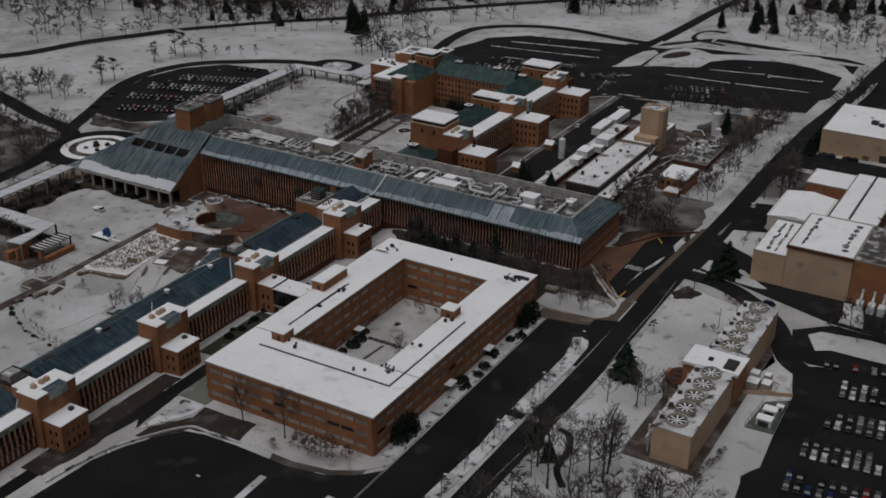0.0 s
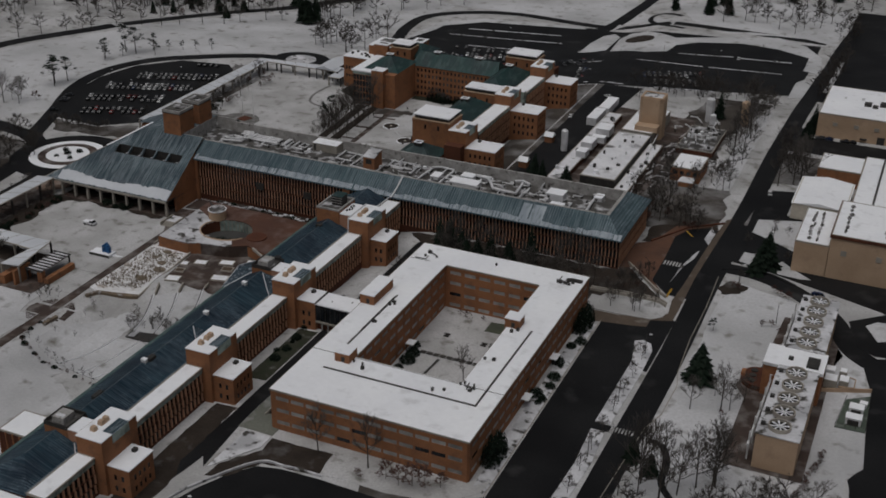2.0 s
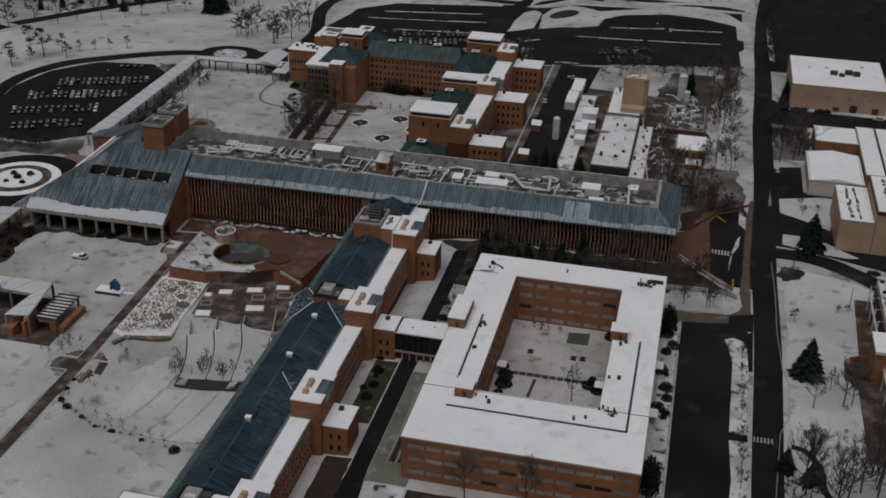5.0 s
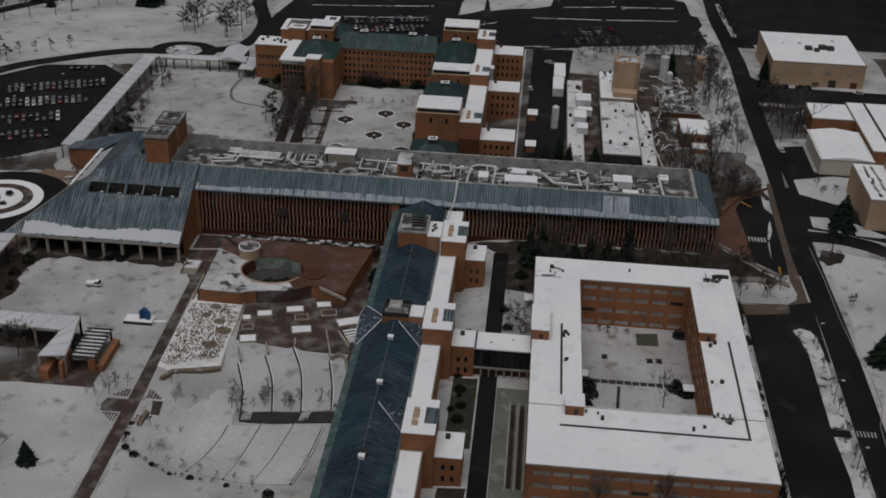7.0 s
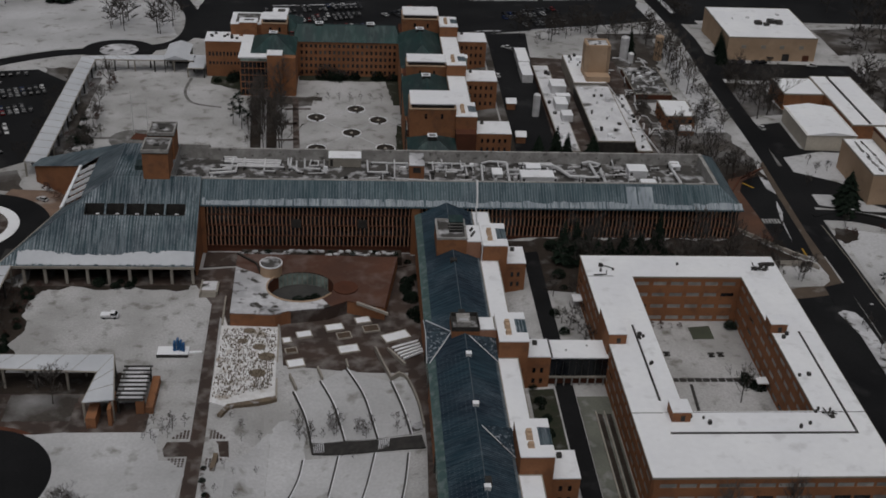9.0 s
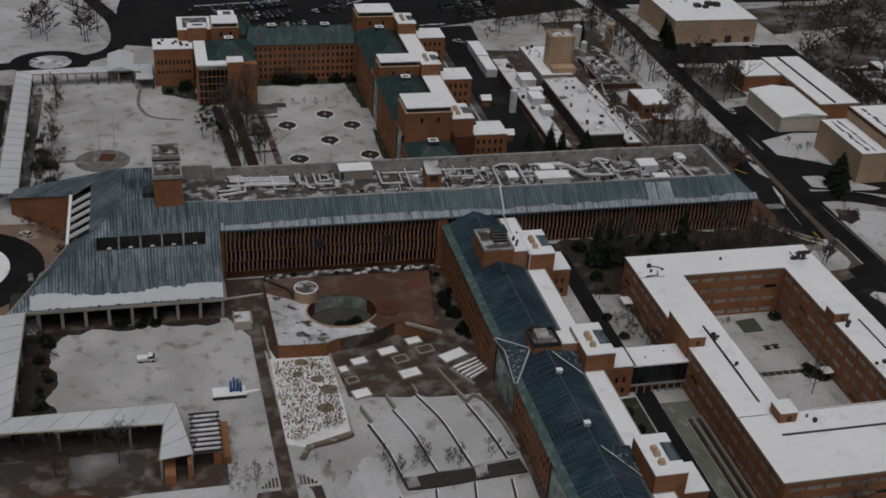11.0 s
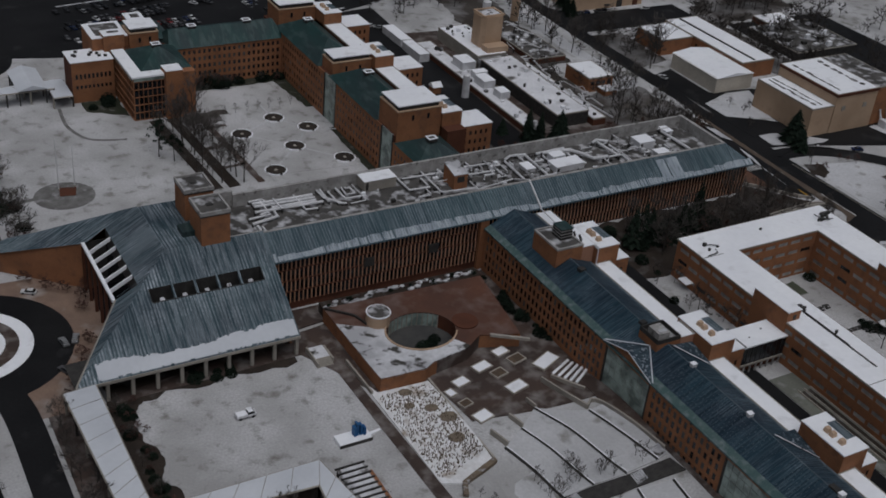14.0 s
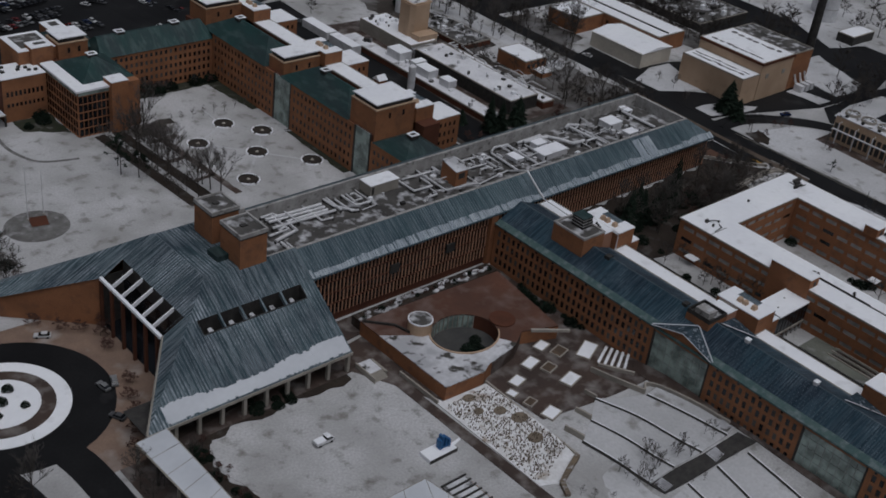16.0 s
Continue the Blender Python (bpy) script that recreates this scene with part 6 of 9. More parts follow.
def south_wing():
    t = thing("office_wing", "long brick office wing with a dark copper roof and stair towers", "building", (75, -95, 3))
    x, ze, zr, xr, y_end = 61.2, 15.2, 20.2, 70.6, -199.0
    part("core", Geo().box(x, 78.8, y_end, 0.2, -1, ze - 0.4).box(78.8, 84.2, y_end, 0.2, 3, 16.4), BRICK_DARK, t)
    bays = [(-64.5, -84), (-114, -133), (-163, -181)]
    rows = [(1.6, 3.7), (4.8, 6.9), (8.0, 10.1), (11.1, 13.2)]
    wing_west(t, x, 0.2, y_end, -1, ze - 0.3, rows, bays, n_per_m=0.48)
    # small square vents under the eaves
    for y in np.arange(-4, -184, -6.9):
        if not any(b1 < y < b0 for b0, b1 in bays):
            part("eaves_vent", Geo().box(x - 0.46, x - 0.3, y - 0.35, y + 0.35, 13.7, 14.3), GLASS, t)

    def slope(px):
        return ze + 0.1 + (px - 60.5) * (zr - ze - 0.1) / (xr - 60.5)

    # the long unequal gable: west slope to the ridge, shorter slope down to the flat strip
    for a, b in ((0.2, -74.3), (-74.3, -125), (-125, -189.5)):
        ring = ((60.5, ze - 0.3), (79.0, ze - 0.3), (79.0, 16.7), (xr, zr), (60.5, ze + 0.1))
        part("roof", Geo().loft([(px, b, pz) for px, pz in ring], [(px, a, pz) for px, pz in ring]), COPPER_WING, t, "dark blue-black copper roof with thin snow streaks")
    g, top = Geo(), (xr, -189.5, zr)
    w0, w1, e0, e1 = (60.5, -189.5, ze + 0.1), (60.5, y_end, ze + 0.1), (79.0, -189.5, 16.7), (79.0, y_end, 16.0)
    g.face(w1, w0, top)
    g.face(w1, top, e1)
    g.face(top, e0, e1)
    part("hip_end", g, COPPER_WING, t, "hipped end of the copper roof")
    part("end_block", Geo().box(60.5, 84.6, y_end - 4.0, y_end - 0.4, -1, 15.0), BRICK_DARK, t)
    part("end_roof", Geo().box(60.4, 84.75, y_end - 4.1, y_end - 0.02, 15.02, 15.35), SNOW, t, "flat strip of roof under snow")
    part("ridge_cap", Geo().tube([(xr, 0.2, zr), top], 0.14, 4), SEAM, t)
    part("valley_gutter", Geo().box(78.3, 79.0, y_end, 0.2, 16.75, 16.98), SEAM, t)
    s = [((60.6, y, ze + 0.18), (xr, y, zr + 0.03)) for y in np.arange(-185, 0, 1.5)] + [((xr, y, zr + 0.03), (78.4, y, 16.98)) for y in np.arange(-185, 0, 1.5)]
    standing_seams(t, s, COPPER_WING, 0.05)
    pale = surface("pale_green_copper", (0.06, 0.105, 0.105), (0.085, 0.13, 0.125), 0.3, 2.0, 0.6, third=((0.2, 0.23, 0.24), 0.5, 0.5, 0.8))
    part("gutter", Geo().box(60.15, 60.6, y_end, 0.2, ze - 0.35, ze + 0.15), pale, t, "pale green copper gutter")
    part("eaves_apron", Geo().loft([(60.55, y_end, ze + 0.12), (62.3, y_end, slope(62.3)), (62.3, 0.2, slope(62.3)), (60.55, 0.2, ze + 0.12)], [(60.55, y_end, ze + 0.2), (62.3, y_end, slope(62.3) + 0.08), (62.3, 0.2, slope(62.3) + 0.08), (60.55, 0.2, ze + 0.2)]), pale, t, "paler green copper apron along the eaves")
    # pediment and cross gable over the first glazed bay
    b0, b1 = bays[0]
    yc, zp = (b0 + b1) / 2, ze + 3.1
    part("pediment", Geo().loft([(x - 0.5, b1 - 0.3, ze - 1.3), (x - 0.5, b0 + 0.3, ze - 1.3), (x - 0.5, b0 + 0.3, ze), (x - 0.5, yc, zp - 0.1), (x - 0.5, b1 - 0.3, ze)], [(x + 0.5, b1 - 0.3, ze - 1.3), (x + 0.5, b0 + 0.3, ze - 1.3), (x + 0.5, b0 + 0.3, ze), (x + 0.5, yc, zp - 0.1), (x + 0.5, b1 - 0.3, ze)]), BRICK, t, "brick pediment over the glazed bay")
    frost = surface("frosted_copper", (0.02, 0.034, 0.048), (0.045, 0.07, 0.09), 0.5, 1.6, 0.55, metal=0.1, third=((0.3, 0.33, 0.37), 1.1, 0.54, 0.72))
    xm = 60.5 + (zp - ze) * (xr - 60.5) / (zr - ze)
    for e in (b0 + 0.8, b1 - 0.8):
        tri = [(60.1, e, ze + 0.12), (60.1, yc, zp + 0.1), (xm + 0.4, yc, zp + 0.1)]
        part("cross_roof", Geo().loft(tri, [(a, b, c + 0.22) for a, b, c in tri]), frost, t, "little cross roof dusted with snow")
        part("valley_snow", Geo().tube([(60.7, e, ze + 0.3), (xm + 0.4, yc, zp + 0.36)], 0.2, 4), SNOW_CANOPY, t, "line of snow in the valley")
        part("verge_snow", Geo().tube([(60.0, e, ze + 0.3), (60.0, yc, zp + 0.33)], 0.13, 4), SNOW_CANOPY, t)
    for b0, b1 in bays[1:]:
        part("lintel", Geo().box(x - 0.5, x + 0.3, b1 - 0.3, b0 + 0.3, ze - 1.3, ze - 0.3), BRICK, t)
    # frosted valleys behind the stair towers
    for y in (-78.0, -117.5, -172.5):
        tri = [(71.6, y, zr - 0.3), (79.2, y + 0.6, 18.6), (79.2, y - 8.6, 16.8)]
        part("cross_roof", Geo().loft(tri, [(a, b, c + 0.25) for a, b, c in tri]), frost, t, "frosted cross roof against the stair tower")
        part("valley_snow", Geo().tube([(71.6, y, zr), (79.2, y - 8.6, 17.1)], 0.15, 4), SNOW_WORN, t)
    # rows of small snow guards on the copper
    sg = Geo()
    for a, b in ((-86, -118), (-128, -167)):
        for row in range(7):
            gx = 63.0 + 1.1 * row
            for gy in np.arange(b + 0.55 * (row % 2), a, 1.1):
                sg.box(gx - 0.08, gx + 0.08, gy - 0.08, gy + 0.08, slope(gx) - 0.1, slope(gx) + 0.12)
    part("snow_guard_rest", sg, SEAM, t, "small snow guards in rows", kind="stuff")
    # flat strip under snow beside the slope, and the finned east face
    for a, b in ((0.0, -18.2), (-32.4, -70.3), (-84.5, -117.9), (-132.2, -166), (-180.2, y_end)):
        snow_roof(t, 78.95, 84.75, b, a, 16.9, rim=0.3)
        fin_wall(t, (84.2, b), (84.2, a), 6.0, 15.2, 3, max(2, int((a - b) / 1.85)), fin_w=0.4, fin_d=0.5, as_parts=-170 < b < -30)
        cl = part("clerestory", Geo().box(84.2, 84.55, b, a, 15.25, 16.6), GLASS_GREEN, t, "pale green clerestory strip")
        for y in np.arange(b + 0.9, a, 1.85):
            part("mullion", Geo().box(84.55, 84.63, y - 0.08, y + 0.08, 15.25, 16.6), PARAPET, cl)
        part("base_wall", Geo().box(84.1, 84.5, b, a, 3.5, 6.0), BRICK_DARK, t)
    for y0, lx, lz, l0, l1 in ((-32.4, 93.7, 15.0, -30.6, -20.4), (-84.5, 94.0, 16.1, -82.9, -74.5), (-132.2, 94.3, 14.8, -131.2, -121), (-180.2, 94.3, 14.8, -179.2, -169)):
        stair_tower(t, y0, 14.2, 79.3, 87.4, 3, 22.2, lx, lz, l1, l0)
    # plant boxes astride the ridge, tied to the towers by low links
    pink = surface("pale_pink_brick", (0.42, 0.225, 0.15), (0.36, 0.19, 0.125), 0.2, 2.0, 0.85, bump=0.1)
    for y0, y1, z1, l0, l1, lz in ((-77.2, -69.4, 22.0, -77.5, -71.6, 21.4), (-178, -170.4, 22.2, -178, -172, 21.4)):
        roof_box(t, 67.0, 74.7, y0, y1, 15, z1)
        part("link", Geo().box(74.7, 79.3, l0, l1, 15, lz), pink, t, "pale pinkish brick link")
        part("link_snow", Geo().box(74.8, 79.3, l0 - 0.1, l1 + 0.1, lz, lz + 0.3), SNOW, t)
        part("link_kerb", Geo().box(78.7, 79.0, l0, l1, lz + 0.3, lz + 0.7), CONCRETE, t)
    nb = part("roof_box", Geo().box(65.6, 74.8, -31, -18.5, 15, 23.6), BRICK, t, "brick plant box with a grey rim")
    part("rim", Geo().box(65.5, 74.9, -31.1, -30.5, 23.6, 24.2).box(65.5, 74.9, -19, -18.4, 23.6, 24.2).box(65.5, 66.1, -30.5, -19, 23.6, 24.2).box(74.3, 74.9, -30.5, -19, 23.6, 24.2), PARAPET, nb)
    part("box_floor", Geo().box(66.1, 74.3, -30.5, -19, 23.6, 23.75), DECK, nb)
    lv = part("louvre_box", Geo().box(69.6, 73.6, -26.4, -22, 23.75, 27.2), DARK_METAL, nb, "dark louvred fan box")
    for k in range(6):
        part("louvre", Geo().box(69.5, 73.7, -26.5, -26.4, 24.1 + 0.5 * k, 24.3 + 0.5 * k).box(69.5, 69.6, -26.4, -22, 24.1 + 0.5 * k, 24.3 + 0.5 * k), PARAPET if k % 2 else ASPHALT, lv)
    part("louvre_cap", Geo().box(69.4, 73.8, -26.6, -21.8, 27.2, 27.4), COPPER_GREEN, lv)
    part("link", Geo().box(74.8, 79.3, -30.6, -20.4, 15, 22.6), pink, t, "pale pinkish brick link")
    part("link_snow", Geo().box(74.9, 79.3, -30.7, -20.3, 22.6, 22.9), SNOW, t)
    for k in range(5):
        part("link_vent", Geo().cyl(76.4 + 0.5 * (k % 3), -27.6 + 1.1 * k, 0.35, 22.9, 23.6, 8), DARK_METAL, t)
    part("drain_pipe", Geo().tube([(80.4, -0.4, 18.7), (79.6, -16, 18.6), (79.4, -18.4, 22.7), (79.5, -32.6, 22.7), (79.4, -32.7, 17.2), (79.6, -33.5, 17.2)], 0.2, 6), METAL, t, "pale pipe along the roofs")
    for yy in (-88.2, -110, -141):
        v = part("roof_vent", Geo().box(70.1, 71.5, yy, yy + 1.2, 19.6, 20.9), METAL, t)
        part("vent_snow", Geo().box(70.0, 71.6, yy - 0.1, yy + 1.3, 20.9, 21.1), SNOW, v)
    for px, y, w, d in ((70.3, -37.5, 1.0, 0.9), (70.5, -66.5, 0.9, 0.8), (71.2, -138, 0.8, 1.4), (69.8, -160, 0.7, 1.8)):
        part("hatch", Geo().box(px - w, px + w, y - d, y + d, 19.5, 20.6), DARK_METAL, t)
    part("end_wall", Geo().box(60.8, 84.4, y_end - 0.4, y_end, -1, 15), BRICK, t)
    # annex on the lawn side
    an = block("annex", "low annex with dark timber-like walls and a snowy roof", 47.8, 60.2, -175.6, -165.4, 0, 12.0, BRICK_DARK)
    for k in range(6):
        part("rib", Geo().box(47.6 + k * 2.4, 48.0 + k * 2.4, -175.9, -175.6, 0, 11.8), BRICK, an)
    block("annex", "low annex with a snowy flat roof", 36, 51, -200, -184, 0, 10.0, BRICK_DARK)
    return t


south_wing()
BR = thing("bridge_building", "dark glass link bridge with a snowy flat roof", "building", (103, -79, 6.5))
part("glass_part", Geo().box(94.0, 110.2, -82.7, -74.7, 9.8, 15.7), GLASS, BR, "dark glass bridge")
part("bridge_floor", Geo().box(94.0, 110.1, -82.9, -74.5, 9.1, 9.8), CONCRETE, BR)
part("lower_wall", Geo().box(94.0, 110, -81.6, -76, 4, 9.1), BRICK_DARK, BR)
for x in np.arange(96.2, 109.8, 2.2):
    part("post", Geo().box(x - 0.18, x + 0.18, -82.7, -82.3, 5.5, 9.1), PARAPET, BR)
for x in np.arange(95.8, 110, 1.8):
    part("mullion", Geo().box(x - 0.06, x + 0.06, -82.8, -82.7, 9.8, 15.7), DARK_METAL, BR)
part("roof", Geo().box(94.0, 110.2, -83.0, -74.4, 15.7, 16.1), SNOW, BR)
part("roof_rail", Geo().box(94.0, 94.5, -83.0, -74.4, 16.1, 16.45), DARK_METAL, BR)
for x, y in ((98.6, -79.5), (104.8, -77.4)):
    part("drain", Geo().cyl(x, y, 0.25, 16.1, 16.3, 8), DARK_METAL, BR)


def north_building():
    t = thing("north_building", "large brick office building with green copper hipped roofs", "building", (60, 120, 0))
    x, ze = 60.0, 18.6
    part("core", Geo().box(x, 78, 62, 184, -1, ze - 0.1).box(x, 78, 43.6, 62, -1, 15.9).box(78, 85.6, 56, 184, -1, 20).box(14, x, 163.6, 178, -1, 16.2).box(-9.2, 14, 139.2, 170, -1, 17), BRICK_DARK, t)
    rows = [(1.4, 3.2), (4.9, 6.7), (8.4, 10.2), (11.9, 13.7), (15.3, 17.0)]
    wing_west(t, x, 163, 62, -1, ze, rows, [(120.5, 109.5), (71.5, 62.3)], n_per_m=0.44, seed=31)
    wing_west(t, x, 62, 43.6, -1, 16.0, rows[:4], [], n_per_m=0.44, seed=36)
    windows_wall(t, (14, 163.6), (x, 163.6), -1, 16.4, [(1.2, 2.9), (4.3, 6.0), (7.4, 9.1), (10.5, 12.2), (13.6, 15.2)], 21, 1.05, BRICK, [GLASS, GLASS, GLASS, BLIND_DIM], depth=0.4, margin=1.0, seed=40)
    for q in ((59.3, 78.4, 126.5, 171, ze, 25.0, 9.2, 11), (59.3, 78.4, 75.5, 117, ze, 25.0, 9.2, 11), (59.6, 78.0, 43.2, 61.5, 16.0, 20.9, 8.6, 8.4), (12, 60.5, 162.8, 179, 16.4, 22.0, 2.0, 7.4), (-5.5, 14.4, 142.5, 166, 17.6, 22.8, 9.0, 10.6), (-2, 16, 172, 192, 18.0, 22, 6, 8)):
        g = Geo()
        hip_roof(g, *q)
        part("hipped_roof", g, COPPER_GREEN, t, "green-blue copper hipped roof")
    for cx, cy, z in ((68.6, 157.4, 25.0), (68.6, 101, 25.0), (68.6, 51, 20.9), (4.2, 154.6, 22.8), (23.8, 171, 22.0), (47, 171, 22.0)):
        q = part("lantern", Geo().box(cx - 1.6, cx + 1.6, cy - 1.3, cy + 1.3, z - 0.6, z + 0.7), DARK_METAL, t)
        part("lantern_snow", Geo().box(cx - 1.8, cx + 1.8, cy - 1.5, cy - 0.9, z + 0.7, z + 0.95).box(cx - 1.8, cx + 1.8, cy + 0.9, cy + 1.5, z + 0.7, z + 0.95).box(cx - 1.8, cx - 1.2, cy - 0.9, cy + 0.9, z + 0.7, z + 0.95).box(cx + 1.2, cx + 1.8, cy - 0.9, cy + 0.9, z + 0.7, z + 0.95), SNOW, q)
    # tall brick boxes that break the roofs
    for x0, x1, y0, y1, z1 in ((60.6, 78.0, 61.6, 75.4, 29.2), (61.4, 78.0, 117, 126.4, 25.0), (61.4, 78.0, 171, 183, 27.0), (-2, 9.5, 168, 178, 24.6)):
        b = part("roof_block", Geo().box(x0, x1, y0, y1, 8, z1 - 1.6), BRICK, t, "tall brick roof block with a snowy cap")
        part("slot", Geo().box(x0 + 0.8, x1 - 0.8, y0 + 0.8, y1 - 0.8, z1 - 1.6, z1), DARK_METAL, b)
        part("cap", Geo().box(x0 + 0.2, x1 - 0.2, y0 + 0.2, y1 - 0.2, z1, z1 + 0.4), SNOW, b)
        part("ledge", Geo().box(x0 - 0.15, x1 + 0.15, y0 - 0.15, y1 + 0.15, z1 - 1.9, z1 - 1.55), BRICK_PALE, b)
        for dx in (0.35, 0.7):
            part("slit_window", Geo().box(x0 + (x1 - x0) * dx - 0.45, x0 + (x1 - x0) * dx + 0.45, y0 - 0.05, y0 + 0.1, z1 - 5.6, z1 - 3.6), GLASS, b)
    # stair towers and east blocks
    for y0, low1 in ((58.6, 72), (112, 126), (160, 174)):
        stair_tower(t, y0 + 2, 13.5, 78, 86, 0, 25.0, 99.4, 18.2, low1)
    for y0, y1 in ((76, 114), (129, 162)):
        snow_roof(t, 78, 85.9, y0, y1, 20.3, rim=0.3)
        fin_wall(t, (85.6, y0), (85.6, y1), 6.0, 18.8, 3, int((y1 - y0) / 2.1), fin_w=0.4, fin_d=0.5, as_parts=False)
        part("clerestory", Geo().box(85.6, 85.9, y0, y1, 18.9, 20.0), GLASS_GREEN, t)
    part("glass_shaft", Geo().box(83, 87.6, 127, 130.5, 2, 23.5), GLASS_GREEN, t, "tall pale glazed shaft")
    part("shaft_cap", Geo().box(82.8, 87.8, 126.8, 130.7, 23.5, 23.8), SNOW, t)
    # the west pavilion: white-framed glass on two sides, brick pier at the corner
    z0, z1 = 0.0, 17.2
    for a, b, n in (((-9.2, 139.2), (3.0, 139.2), 7), ((-9.2, 166), (-9.2, 139.2), 13)):
        w = Geo()
        ln = math.hypot(b[0] - a[0], b[1] - a[1])
        wall_box(w, a, b, 0, ln, 0, 0.1, z0, z1)
        part("glazing", w, GLASS, t)
        fr = Geo()
        for k in range(n + 1):
            wall_box(fr, a, b, ln * k / n - 0.1, ln * k / n + 0.1, 0.1, 0.35, z0, z1)
        for k in range(6):
            wall_box(fr, a, b, 0, ln, 0.1, 0.5, z0 + 3.1 * k, z0 + 3.1 * k + 0.25)
        part("frame", fr, BRICK, t, "bronze-brown window frame grid")
        cl = Geo()
        wall_box(cl, a, b, 0, ln, 0.1, 0.4, 15.8, 17.2)
        part("clerestory", cl, GLASS_GREEN, t)
    part("ledge", Geo().box(-10, 4.2, 138.4, 143, 17.2, 17.9).box(-10, -5.2, 143, 166.6, 17.2, 17.9), SNOW, t, "broad snowy ledge")
    part("pier", Geo().box(2.4, 8.8, 136.6, 142.6, -1, 19.4), BRICK, t)
    part("pier_cap", Geo().box(2.3, 8.9, 136.5, 142.7, 19.4, 19.7), SNOW, t)
    part("wall", Geo().box(8.8, 14.4, 138.8, 164, -1, 17.6), BRICK, t)
    for q, z in (((-16, -2, 170, 186), 21.5), ((-12, -4, 168, 174), 23.0), ((2, 9, 184, 192), 22)):
        b = part("upper_block", Geo().box(*q, 0, z), BRICK, t)
        part("upper_snow", Geo().box(q[0] - 0.1, q[1] + 0.1, q[2] - 0.1, q[3] + 0.1, z, z + 0.3), SNOW, b)
        part("upper_deck", Geo().box(q[0] + 2.2, q[1] - 1.4, q[2] + 2.4, q[3] - 1.6, z + 0.3, z + 0.36), DECK, b)
    wa = part("west_block", Geo().box(-26.6, -10.4, 161.4, 173, -1, 16.4), BRICK_DARK, t)
    part("west_roof", Geo().box(-26.9, -10.4, 160.9, 173.2, 16.4, 16.7), SNOW, wa)
    windows_wall(t, (-26.6, 161.4), (-10.4, 161.4), -1, 16.4, [(5.6, 7.0), (9.6, 11.6)], 9, 0.9, BRICK, [GLASS], depth=0.3)
    rnd = random.Random(9)
    for _ in range(8):
        xx, yy = rnd.uniform(-25, -12), rnd.uniform(163, 171)
        part("roof_vent", Geo().box(xx, xx + 1.2, yy, yy + 0.8, 16.7, 17.5), DARK_METAL, t)
    return t


north_building()
for x, y in ((104, 78), (104, 112)):
    s = block("brick_hut", "small brick hut with a snowy pitched roof", x, x + 3.6, y, y + 3.6, 5.5, 9.5)
    part("pitched_roof", Geo().loft([(x - 0.4, y - 0.4, 9.5), (x + 4, y - 0.4, 9.5), (x + 4, y + 4, 9.5), (x - 0.4, y + 4, 9.5)], [(x - 0.4, y + 1.7, 11.2), (x + 4, y + 1.7, 11.2), (x + 4, y + 1.9, 11.2), (x - 0.4, y + 1.9, 11.2)]), SNOW, s)


